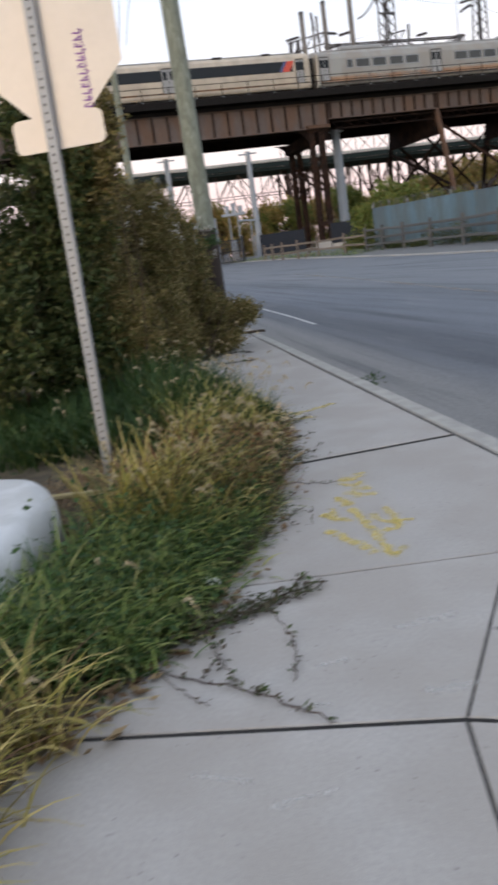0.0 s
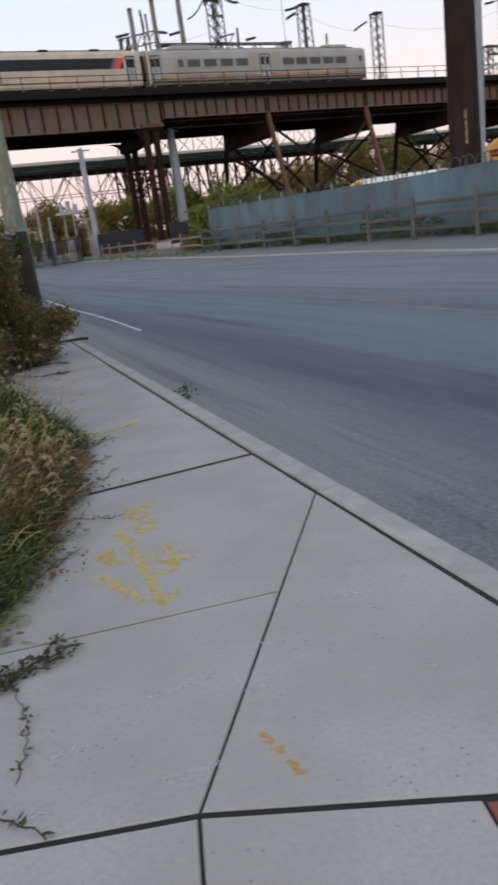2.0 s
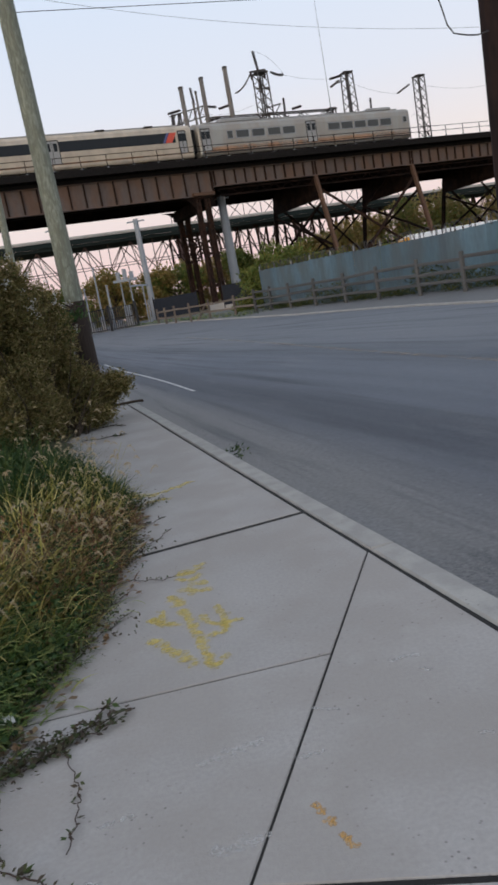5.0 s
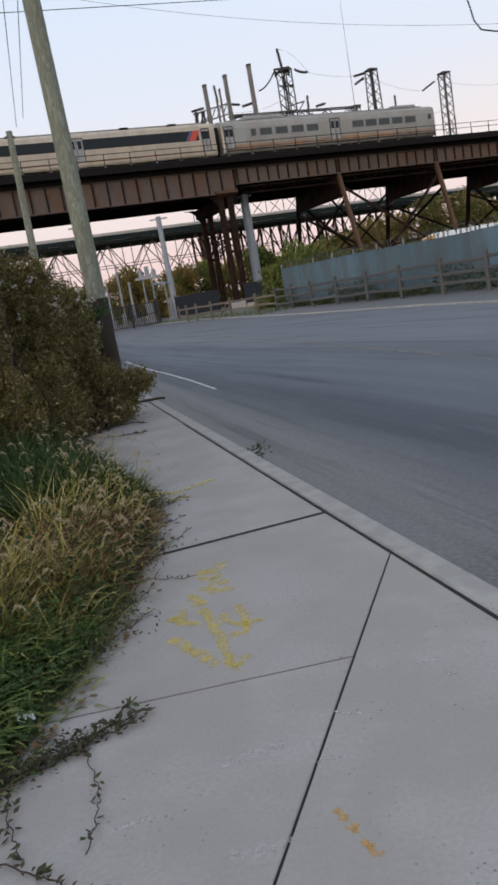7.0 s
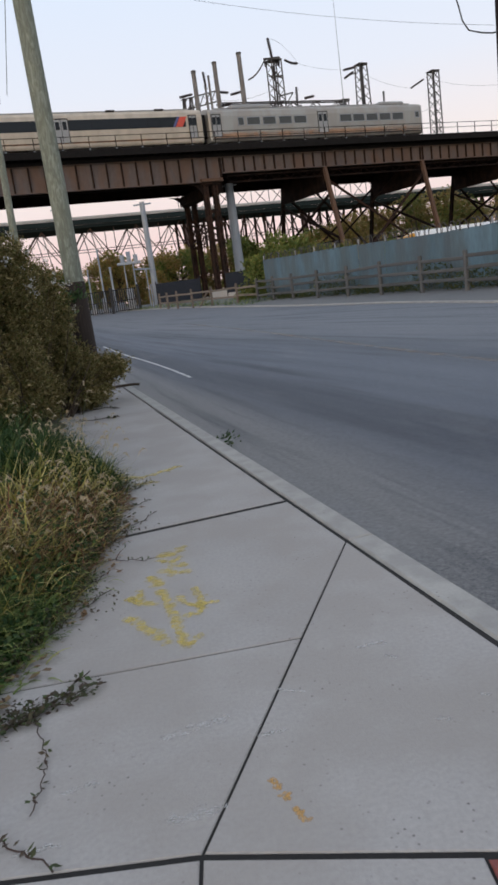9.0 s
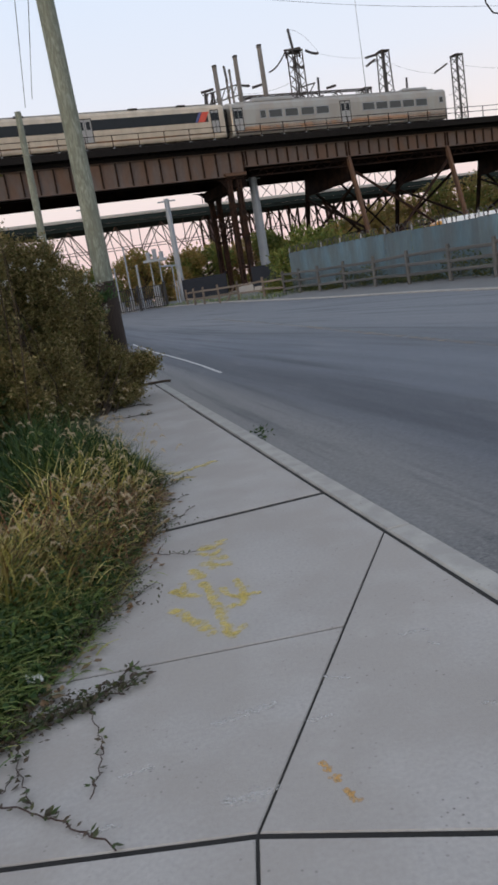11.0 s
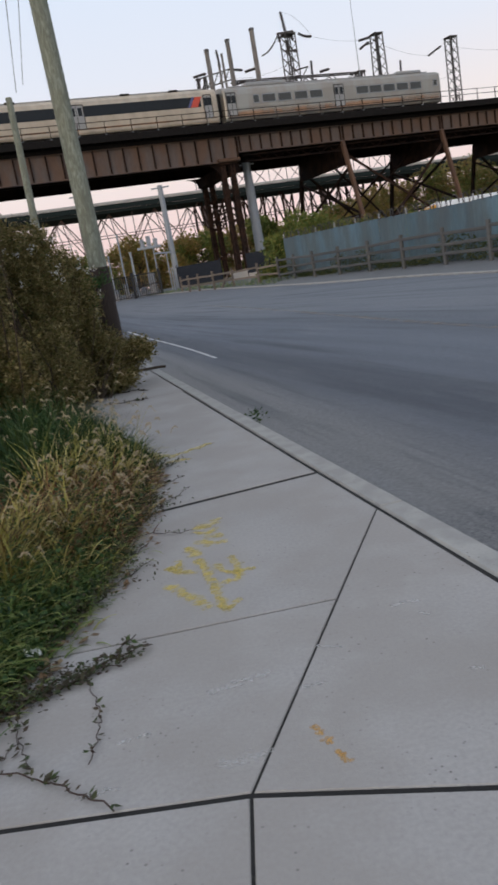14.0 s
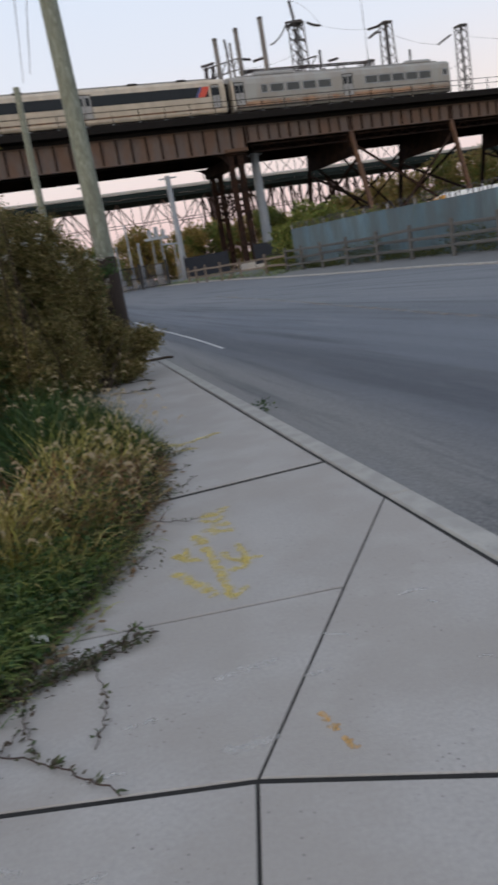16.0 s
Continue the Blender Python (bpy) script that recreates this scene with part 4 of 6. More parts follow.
for s, z0, z1, r in ((10.7, 15.3, 27.0, 0.30), (7.6, 15.3, 26.0, 0.28), (5.0, 15.3, 25.1, 0.28), (6.7, 15.3, 24.6, 0.14), (6.2, 15.3, 23.6, 0.14)):
    t = on_bridge("catenary_pole", "plain round grey steel pole rising behind the train", "pole", "round poles behind the train")
    bm = bmesh.new()
    tube(bm, (s, 10.4, z0), (s - 0.1, 10.4, z1), r, r * 0.85, 12)
    part("shaft", bm, M_ROUNDPOLE, t)
    part("cap", boxed((r * 1.5, r * 1.5, 0.3), Matrix.Translation((s - 0.1, 10.4, z1 + 0.05)), 0.02), M_MAST, t)


def truss_beam(s0, s1, off, z0, z1, label):
    g = on_bridge("gantry_beam", label, "gantry")
    bm = bmesh.new()
    for dy in (-0.35, 0.35):
        beam(bm, (s0, off + dy, z0), (s1, off + dy, z0), 0.13)
        beam(bm, (s0, off + dy, z1), (s1, off + dy, z1), 0.13)
    part("chords", bm, M_MAST, g)
    bm = bmesh.new()
    n = int((s1 - s0) / (z1 - z0))
    for i in range(n):
        a, b = s0 + (s1 - s0) * i / n, s0 + (s1 - s0) * (i + 1) / n
        for dy in (-0.35, 0.35):
            beam(bm, (a, off + dy, z0 if i % 2 else z1), (b, off + dy, z1 if i % 2 else z0), 0.08)
    part("lacing", bm, M_MAST, g)
    return g


truss_beam(7.6, 24.8, 11, 20.5, 22.0, "dark lattice gantry beam spanning behind the train")
truss_beam(57.0, 80.0, 11, 20.4, 21.4, "dark lattice gantry beam beside a tall mast")

gear = on_bridge("switch_gear", "dark lattice bracket with insulators between the round poles", "switch gear")
bm = bmesh.new()
for dz in (0.0, 1.1):
    beam(bm, (3.2, 10.8, 21.3 + dz), (7.4, 10.8, 22.2 + dz), 0.12)
for k in range(6):
    beam(bm, (3.2 + 0.7 * k, 10.8, 21.3 + 0.15 * k), (3.9 + 0.7 * k, 10.8, 22.55 + 0.15 * k), 0.09)
beam(bm, (3.6, 10.8, 15.3), (3.6, 10.8, 22.6), 0.2)
beam(bm, (4.5, 10.8, 19.5), (4.5, 10.8, 22.6), 0.14)
part("bracket", bm, M_MAST, gear)
for p, q in (((3.1, 22.7), (4.6, 23.0)), ((3.4, 21.2), (3.5, 22.6)), ((4.2, 21.4), (4.3, 22.7)), ((6.35, 23.5), (6.2, 25.3)), ((7.7, 21.7), (9.2, 21.9)), ((9.3, 22.9), (10.6, 23.2)), ((7.9, 23.2), (9.0, 23.1))):
    insulator_string(gear, p, q, 10.8, 0.17)
whip = on_bridge("whip_antenna", "very thin tall antenna rod above the tracks", "antenna")
bm = bmesh.new()
tube(bm, (23.6, 10, 15.3), (23.4, 10, 34.5), 0.07, 0.02, 6)
part("rod", bm, M_STEEL, whip)

# ---- second bridge, farther off ----
viaduct = on_bridge("far_viaduct", "long green-grey deck viaduct with lattice steel supports", "viaduct")
part("parapet", boxed((260, 0.5, 0.4), Matrix.Translation((60, 55, 16.2)), 0.05), M_PARAPET, viaduct, "pale concrete parapet")
part("fascia", boxed((260, 0.4, 0.8), Matrix.Translation((60, 55.1, 15.55)), 0.05), M_BRIDGE2, viaduct)
part("deck", boxed((260, 9, 0.5), Matrix.Translation((60, 59.8, 14.9))), M_BRIDGE2, viaduct)
for i in range(33):
    a, b = -70 + i * 8.0, -70 + (i + 1) * 8.0
    c = (a + b) / 2
    bm = bmesh.new()
    lo = 8.6 + 0.6 * math.sin(i * 1.3)
    for o in (56.5, 62.5):
        beam(bm, (a, o, 14.6), (c + 0.6, o, lo), 0.15)
        beam(bm, (b, o, 14.6), (c - 0.6, o, lo), 0.15)
        beam(bm, (c, o, 14.6), (c, o, lo), 0.12)
        beam(bm, (c - 8, o, 11.2), (c, o, 11.2), 0.11)
        beam(bm, (a, o, 14.6), (a + 1.0, o, lo), 0.12)
    beam(bm, (a, 56.5, 14.4), (c, 62.5, 10), 0.11)
    beam(bm, (c, 56.5, 10), (b, 62.5, 14.4), 0.11)
    if i >= 11:
        for o in (57.5, 61.5):
            beam(bm, (a + 1.0, o, 14.6), (a + 5.0, o, 2.0), 0.2)
            beam(bm, (a + 5.0, o, 14.6), (a + 1.0, o, 2.0), 0.2)
            beam(bm, (a + 1.0, o, 14.6), (a + 1.0, o, 0.5), 0.32)
            beam(bm, (a + 5.0, o, 14.6), (a + 5.0, o, 0.5), 0.32)
            beam(bm, (a + 1.0, o, 8.5), (a + 5.0, o, 8.5), 0.18)
    part("lattice_panel", bm, M_RUSTP if i >= 11 else M_TRUSS2, viaduct)
    if i % 4 == 1:
        for o in (56.5, 62.5):
            bm = bmesh.new()
            beam(bm, (c - 0.4, o, -1), (c - 0.4, o, 9.6), 0.5)
            beam(bm, (c + 1.4, o, -1), (c + 0.4, o, 9.6), 0.3)
            part("support", bm, M_TRUSS2, viaduct)
arch = on_bridge("far_truss_bridge", "pale lattice truss bridge in the distance", "truss bridge")
for k, (z0, z1) in enumerate(((17.6, 21.6),)):
    for i in range(14):
        a, b = 24 + i * 4.0, 28 + i * 4.0
        bm = bmesh.new()
        beam(bm, (a, 72, z0), (b, 72, z0), 0.16)
        beam(bm, (a, 72, z1), (b, 72, z1), 0.16)
        beam(bm, (a, 72, z0), (b, 72, z1), 0.12)
        beam(bm, (a, 72, z1), (b, 72, z0), 0.12)
        beam(bm, (a, 72, z0), (a, 72, z1), 0.12)
        part("truss_panel", bm, M_TRUSS2, arch)
for s in (25, 52, 79):
    bm = bmesh.new()
    beam(bm, (s, 72, -1), (s, 72, 17.6), 0.7)
    part("tower", bm, M_TRUSS2, arch)

# catenary wires between the masts
for a, b_, d in (((14.3, 10, 28.5), (17.8, 10, 26.0), -0.6), ((17.8, 10, 25.9), (24.0, 10, 25.2), 0.2), ((25.4, 10, 25.4), (33.6, 10, 23.1), 0.5), ((5.0, 10, 22.6), (14.7, 10, 23.4), 0.9), ((27.5, 10, 21.5), (37.1, 10, 21.0), 1.2), ((37.1, 10, 24.0), (59.4, 10, 26.0), 1.6)):
    A, B = BRIDGE @ Vector(a), BRIDGE @ Vector(b_)
    pts = [tuple(A.lerp(B, i / 16) - Vector((0, 0, d * 4 * (i / 16) * (1 - i / 16)))) for i in range(17)]
    w_ = wire("catenary_wire", pts, 0.012, M_CABLE, None, "", 1)
    tagged(w_, "thin sagging wire between the lattice masts", "overhead wire", "catenary wires")
# ---- train on the near track ----
TRACK, RAILTOP = 2.72, 15.46


def bevelled_body(L, profile):
    """A car body swept along its length from half a cross-section (y, z), slightly rounded at the ends."""
    bm = bmesh.new()
    full = [(y, z) for y, z in profile] + [(-y, z) for y, z in reversed(profile)]
    rings = []
    for x, k in ((-L / 2, 0.94), (-L / 2 + 0.12, 1.0), (L / 2 - 0.12, 1.0), (L / 2, 0.94)):
        rings.append([bm.verts.new((x, y * k, z)) for y, z in full])
    n = len(full)
    for a, b in zip(rings, rings[1:]):
        for i in range(n):
            bm.faces.new((a[i], a[(i + 1) % n], b[(i + 1) % n], b[i]))
    bm.faces.new(rings[0][::-1])
    bm.faces.new(rings[-1])
    bmesh.ops.recalc_face_normals(bm, faces=bm.faces[:])
    return bm


BODY = [(1.42, 0.55), (1.52, 0.75), (1.53, 2.9), (1.42, 3.35), (1.15, 3.62), (0.6, 3.78), (0.0, 3.82)]


def rail_car(center, L, cab):
    name = "cab_car" if cab else "coach"
    car = thing(name, "stainless grey passenger cab car with a rusty stripe" if cab
                else "cream passenger coach with black window band and red diagonal stripes", "train car", "cars of the train")
    car.matrix_world = BRIDGE @ Matrix.Translation((center, TRACK, RAILTOP))
    mat = M_CABCAR if cab else M_COACH
    body = part("body", bevelled_body(L, BODY), mat, car)
    face = -1.535
    # fluting: long shallow ribs low on the side
    for z in (1.28, 1.48, 1.68):
        part("rib", boxed((L - 1.2, 0.03, 0.05), Matrix.Translation((0, face, z)), 0.008), mat, body)
    part("roof_walk", boxed((L - 2, 1.3, 0.10), Matrix.Translation((0, 0, 3.84)), 0.02), M_ROOF, body)
    h = L / 2

    def pane(x, w, z, hh, mat_, nm="window", parent=body, proud=0.012):
        bm = bmesh.new()
        box(bm, (w, 0.03, hh), Matrix.Translation((x, face - proud, z)), 0.01)
        return part(nm, bm, mat_, parent)

    def framed(x, w, z, hh):
        p = pane(x, w, z, hh, M_CABGLASS)
        bm = bmesh.new()
        for dx in (-w / 2, w / 2):
            box(bm, (0.06, 0.05, hh + 0.1), Matrix.Translation((x + dx, face - 0.012, z)))
        for dz in (-hh / 2, hh / 2):
            box(bm, (w + 0.06, 0.05, 0.06), Matrix.Translation((x, face - 0.012, z + dz)))
        part("window_frame", bm, M_STEEL, p)

    def door(x, w=1.3):
        d = pane(x, w, 2.02, 2.0, M_ROOF, "door", body, 0.006)
        for dx in (-w / 4, w / 4):
            bm = bmesh.new()
            box(bm, (0.36, 0.03, 0.7), Matrix.Translation((x + dx, face - 0.03, 2.48)), 0.01)
            part("door_window", bm, M_GLASS, d)
        bm = bmesh.new()
        for dx in (-w / 2, w / 2):
            box(bm, (0.07, 0.05, 2.1), Matrix.Translation((x + dx, face - 0.02, 2.05)))
        box(bm, (w + 0.07, 0.05, 0.07), Matrix.Translation((x, face - 0.02, 3.08)))
        part("door_frame", bm, M_UNDER, d)
        part("door_seam", boxed((0.04, 0.04, 2.0), Matrix.Translation((x, face - 0.025, 2.02))), M_BLACK, d)

    if cab:
        pane(0, L - 0.6, 1.12, 0.46, M_ORANGE, "rust_stripe", body, -0.002)
        pane(0, L - 0.4, 0.80, 0.14, M_UNDER, "side_sill", body, -0.004)
        for x in (-12.6, 12.75):
            pane(x, 0.16, 2.2, 2.4, M_ROOF, "corner_post", body, 0.004)
        framed(-9.5, 0.6, 2.38, 0.72)
        for x in (-8.1, -6.3, -4.45, -2.7, 2.85, 4.5, 6.2, 7.9, 9.6):
            framed(x, 1.45, 2.38, 0.72)
        door(0.0, 1.15)
        door(-12.2, 0.95)
        framed(12.2, 0.5, 2.5, 0.6)
        part("roof_pod", boxed((4.6, 1.6, 0.42), Matrix.Translation((-7.8, 0, 3.95)), 0.1), M_ROOF, body)
        part("roof_pod", boxed((3.2, 1.6, 0.36), Matrix.Translation((9.5, 0, 3.93)), 0.1), M_ROOF, body)
        part("front_window", boxed((0.04, 0.9, 0.7), Matrix.Translation((h + 0.005, -0.75, 2.6)), 0.02), M_GLASS, body)
        part("front_window", boxed((0.04, 0.9, 0.7), Matrix.Translation((h + 0.005, 0.75, 2.6)), 0.02), M_GLASS, body)
    else:
        pane(0, L - 3.5, 2.5, 0.92, M_GLASS, "window_band", body, 0.004)
        pane(0, L - 0.3, 3.12, 0.26, M_ROOF, "roof_edge", body, -0.10)
        pane(0, L - 0.6, 1.0, 0.16, M_ORANGE, "stained_sill", body, -0.002)
        for x in (-6.5, 4.0, 8.8):
            part("roof_hatch", boxed((0.9, 0.7, 0.12), Matrix.Translation((x, -0.75, 3.72)) @ Euler((radians(-14), 0, 0)).to_matrix().to_4x4(), 0.03), M_UNDER, body)
        for x in (-9.2, -7.8, -6.0, -4.2, 2.6, 4.4, 6.2, 8.0, 9.2):
            pane(x, 1.35, 2.5, 0.7, M_GLASS, "window", body, 0.016)
        door(-0.9)
        door(-11.9, 0.8)
        door(11.9, 0.8)
        for sgn in (-1, 1):
            bm = bmesh.new()
            x0 = sgn * (h - 2.1)
            vs = []
            for y in (face - 0.05, face - 0.01):
                vs.append([bm.verts.new((x0 + sgn * dx, y, z)) for dx, z in ((-0.05, 2.05), (-0.75, 2.05), (-0.2 - 0.0, 2.96), (0.5, 2.96))])
            a, b, c, d = 0, 1, 2, 3
            for r in vs:
                bm.faces.new((r[1], r[0], r[3], r[2]))
            for i, j in ((1, 0), (0, 3), (3, 2), (2, 1)):
                bm.faces.new((vs[0][i], vs[0][j], vs[1][j], vs[1][i]))
            bmesh.ops.recalc_face_normals(bm, faces=bm.faces[:])
            part("diagonal_stripe", bm, M_RED, body, "red diagonal stripe")
            bm = bmesh.new()
            beam(bm, (x0 - sgn * 0.92, face - 0.036, 2.05), (x0 - sgn * 0.37, face - 0.036, 2.96), 0.22, 0.02, up=(0, 1, 0))
            part("thin_stripe", bm, M_BLUE, body, "blue diagonal stripe")
    # underframe and bogies
    part("underframe", boxed((L - 1.0, 2.4, 0.4), Matrix.Translation((0, 0, 0.78)), 0.03), M_UNDER, car)
    for x in (-3.0, 0.6, 3.4):
        part("equipment_box", boxed((2.2, 2.5, 0.5), Matrix.Translation((x, 0, 0.48)), 0.04), M_UNDER, car)
    for x in (-h + 3.6, h - 3.6):
        bg = part("bogie", boxed((3.3, 2.3, 0.35), Matrix.Translation((x, 0, 0.55)), 0.05), M_UNDER, car)
        for dx in (-1.25, 1.25):
            for y in (-0.72, 0.72):
                bm = bmesh.new()
                tube(bm, (x + dx, y - 0.07, 0.45), (x + dx, y + 0.07, 0.45), 0.45, n=20)
                part("wheel", bm, M_RUSTSHADE, bg)
    for sgn in (-1, 1):
        if not (cab and sgn > 0):
            part("gangway", boxed((0.42, 1.2, 2.2), Matrix.Translation((sgn * (h + 0.18), 0, 2.2)), 0.03), M_BLACK, car)
        part("coupler", boxed((0.5, 0.3, 0.3), Matrix.Translation((sgn * (h + 0.2), 0, 0.85)), 0.05), M_UNDER, car)
    return car


FRONT = 27.9
rail_car(FRONT - 12.95, 25.9, True)
rail_car(FRONT - 25.9 - 0.7 - 12.95, 25.9, False)
rail_car(FRONT - 51.8 - 1.4 - 12.95, 25.9, False)

# ---- fences across the road ----
def fence_pt(y):
    return 11.6 - 0.3 * (y - 23.7)


def base_z(x, y):
    return float(np.interp(y, [0, 10, 23.7, 35, 46.7, 62], [0.1, 0.25, 0.48, 0.6, 0.70, 0.80]))


def rail_fence(posts, mat, label, h=1.38, rails=(0.35, 0.75, 1.15), lean=0.02):
    f = thing("split_rail_fence", label, "fence")
    rnd = random.Random(len(posts))
    tops = []
    for x, y in posts:
        z = base_z(x, y)
        bm = bmesh.new()
        box(bm, (0.15, 0.15, h + 0.3), Matrix.Translation((x, y, z + h / 2 - 0.15)) @ Euler((rnd.uniform(-lean, lean), rnd.uniform(-lean, lean), rnd.uniform(0, 1))).to_matrix().to_4x4(), 0.03)
        part("post", bm, mat, f)
        tops.append((x, y, z))
    for a, b in zip(tops, tops[1:]):
        for r in rails:
            bm = bmesh.new()
            o = [rnd.uniform(-0.05, 0.05) for _ in range(2)]
            beam(bm, (a[0], a[1], a[2] + r + o[0]), (b[0], b[1], b[2] + r + o[1]), 0.07, 0.13, bevel=0.02)
            part("rail", bm, mat, f)
    return f


YS = [5.6, 8.6, 11.6, 14.6, 17.6, 20.65, 23.7, 26.87, 29.6, 32.6, 35.5, 38.6, 41.65, 44.3, 46.7]
rail_fence([(fence_pt(y), y) for y in YS], M_RAILWOOD, "weathered grey split-rail fence with three rails")
rail_fence([(4.7, 46.9), (3.5, 48.6), (1.9, 51.3), (0.55, 54.0), (-0.6, 56.8), (-1.4, 59.0), (-2.1, 61.2)], M_RAILBROWN, "low brown post-and-rail fence under the bridge", 1.25, (0.45, 0.95))

bm = bmesh.new()
beam(bm, (0.95, 53.2, 0.55), (1.75, 52.6, 1.75), 0.13, bevel=0.03)
tagged(part("fallen_rail", bm, M_RAILBROWN), "loose brown fence rail leaning against the low fence", "fence rail")

# screened fence with coiled wire along its top
panel_fence = thing("screened_fence", "blue-green fabric screen on a chain-link fence topped with razor wire", "fence")


def panel_line(u):
    """u from 0 (far end) in metres towards the viewer."""
    d = Vector((0.2873, -0.9578))
    p = Vector((5.38, 47.96)) + d * u
    top = float(np.interp(p.y, [5, 23.4, 28.4, 32.2, 40.6, 48], [2.5, 2.65, 2.69, 2.78, 3.01, 3.16]))
    return p, top


W = 2.44
for i in range(18):
    (a, ta), (b, tb) = panel_line(i * W), panel_line((i + 1) * W)
    bm = bmesh.new()
    d = (b - a).normalized()
    n = Vector((d.y, -d.x))
    k = 24
    cols = []
    for j in range(k + 1):
        p = a.lerp(b, 0.004 + 0.992 * j / k) + n * (0.012 * math.sin(j * 0.9 + i) + 0.006 * math.sin(j * 2.3))
        t = ta + (tb - ta) * j / k + 0.02 * math.sin(i * 5.1)
        z = base_z(p.x, p.y) - 0.15
        cols.append([bm.verts.new((p.x + o * n.x, p.y + o * n.y, zz)) for o, zz in ((0, z), (0, t), (0.012, t), (0.012, z))])
    for r0, r1 in zip(cols, cols[1:]):
        for q in range(3):
            bm.faces.new((r0[q], r0[q + 1], r1[q + 1], r1[q]))
    bmesh.ops.recalc_face_normals(bm, faces=bm.faces[:])
    part("panel", bm, M_PANEL, panel_fence)
    bm = bmesh.new()
    tube(bm, (a.x - n.x * 0.06, a.y - n.y * 0.06, 0.2), (a.x - n.x * 0.06, a.y - n.y * 0.06, ta + 0.25), 0.04, n=8)
    part("post", bm, M_STEEL, panel_fence)
pts = []
for i in range(18 * 6 * 10):
    u = i / 60 * W
    p, t = panel_line(u)
    a = i / 10 * 2 * math.pi
    pts.append((p.x + 0.06 * math.cos(a * 0.37), p.y + 0.17 * math.cos(a), t + 0.15 + 0.2 * math.sin(a)))
wire("razor_wire", pts, 0.017, M_MAST, panel_fence, "coiled razor wire", 1)

# big brown steel pole and its grey neighbour behind the fence
mono = thing("steel_monopole", "massive dark brown weathering-steel pole behind the fence", "utility pole")
bm = bmesh.new()
tube(bm, (12.86, 27.2, 0.0), (12.92, 27.2, 16), 0.58, 0.44, 12)
part("shaft", bm, M_MONOPOLE, mono)
for z, h in ((4.42, 0.30), (3.83, 0.76)):
    part("marker_strip", boxed((0.06, 0.02, h), Matrix.Translation((12.69, 26.635, z)), 0.005), M_SPRAY_Y, mono, "yellow number strip")
gp = thing("grey_steel_pole", "slim grey steel pole beside the brown pole", "pole")
bm = bmesh.new()
tube(bm, (14.72, 30.0, 0.0), (14.95, 30.0, 15), 0.2, 0.17, 12)
part("shaft", bm, M_GREYPOLE, gp)
for z in (6.2, 9.3):
    bm = bmesh.new()
    tube(bm, (14.8, 30.0, z), (15.6, 30.0, z + 0.25), 0.05, n=8)
    part("bracket", bm, M_GREYPOLE, gp)

# ---- grey poles by the bridge ----
for x, y, z1, r, lean, label in ((-2.75, 70.0, 10.3, 0.30, 0.1, "tall grey steel pole with a small crossarm"), (5.85, 80.0, 12.3, 0.55, 0.1, "broad pale grey steel pole beside the pier"), (-10.55, 72.0, 11.0, 0.3, 0.0, "slim grey steel pole beyond the shrubs")):
    p = thing("tall_grey_pole", label, "pole", "grey poles by the bridge")
    bm = bmesh.new()
    tube(bm, (x, y, 0.3), (x - lean, y, z1), r, r * 0.75, 12)
    part("shaft", bm, M_GREYPOLE, p)
    part("crossarm", boxed((1.6, 0.12, 0.12), Matrix.Translation((x - lean, y, z1 - 0.2)), 0.01), M_GREYPOLE, p)

# ---- wooden utility pole by the pavement ----
pole = thing("utility_pole", "greenish treated wooden utility pole with a dark tarred foot", "utility pole")
bm = bmesh.new()
tube(bm, (-1.16, 14, 1.95), (-1.27, 14, 9.5), 0.165, 0.14, 20)
part("shaft", bm, M_POLEWOOD, pole)
bm = bmesh.new()
tube(bm, (-1.14, 14, -0.1), (-1.16, 14, 2.05), 0.18, 0.172, 20)
part("foot", bm, M_POLEDARK, pole)
thin = thing("far_utility_pole", "slender weathered utility pole seen beyond the shrubs", "utility pole")
bm = bmesh.new()
tube(bm, (-5.7, 30, 0.2), (-5.58, 30, 9.2), 0.17, 0.12, 12)
part("shaft", bm, M_POLEWOOD, thin)

# ---- street sign seen from behind ----
sign = thing("street_sign", "back of an octagonal road sign on a perforated steel post", "road sign", at=(0.05, -0.18, 0))
bm = bmesh.new()
box(bm, (0.07, 0.045, 3.5), Matrix.Translation((-1.13, 5.35, 1.65)) @ Euler((0, radians(1.2), 0)).to_matrix().to_4x4(), 0.004)
part("post", bm, M_STEEL, sign)
hole = mesh_of("hole", boxed((0.014, 0.004, 0.014)), M_BLACK)
for i in range(64):
    z = 0.05 + i * 0.05
    shared("hole", hole, Matrix.Translation((-1.13 + (z - 1.65) * math.tan(radians(1.2)), 5.326, z)), sign)
bm = bmesh.new()
R = 0.492
oct0 = [bm.verts.new((-1.04 + R * math.cos(radians(22.5 + 45 * k)), 5.385, 2.99 + R * math.sin(radians(22.5 + 45 * k)))) for k in range(8)]
oct1 = [bm.verts.new((v.co.x, 5.388, v.co.z)) for v in oct0]
bm.faces.new(oct0)
bm.faces.new(oct1[::-1])
for i in range(8):
    bm.faces.new((oct0[i], oct0[(i + 1) % 8], oct1[(i + 1) % 8], oct1[i]))
bmesh.ops.recalc_face_normals(bm, faces=bm.faces[:])
part("sign_plate", bm, M_SIGN, sign, "bare metal octagonal plate")
bm = bmesh.new()
pts = []
for cx, cz, a0 in ((0.255, 0.06, 0), (-0.255, 0.06, 90), (-0.255, -0.06, 180), (0.255, -0.06, 270)):
    for k in range(5):
        a = radians(a0 + 22.5 * k)
        pts.append((cx + 0.045 * math.cos(a), cz + 0.045 * math.sin(a)))
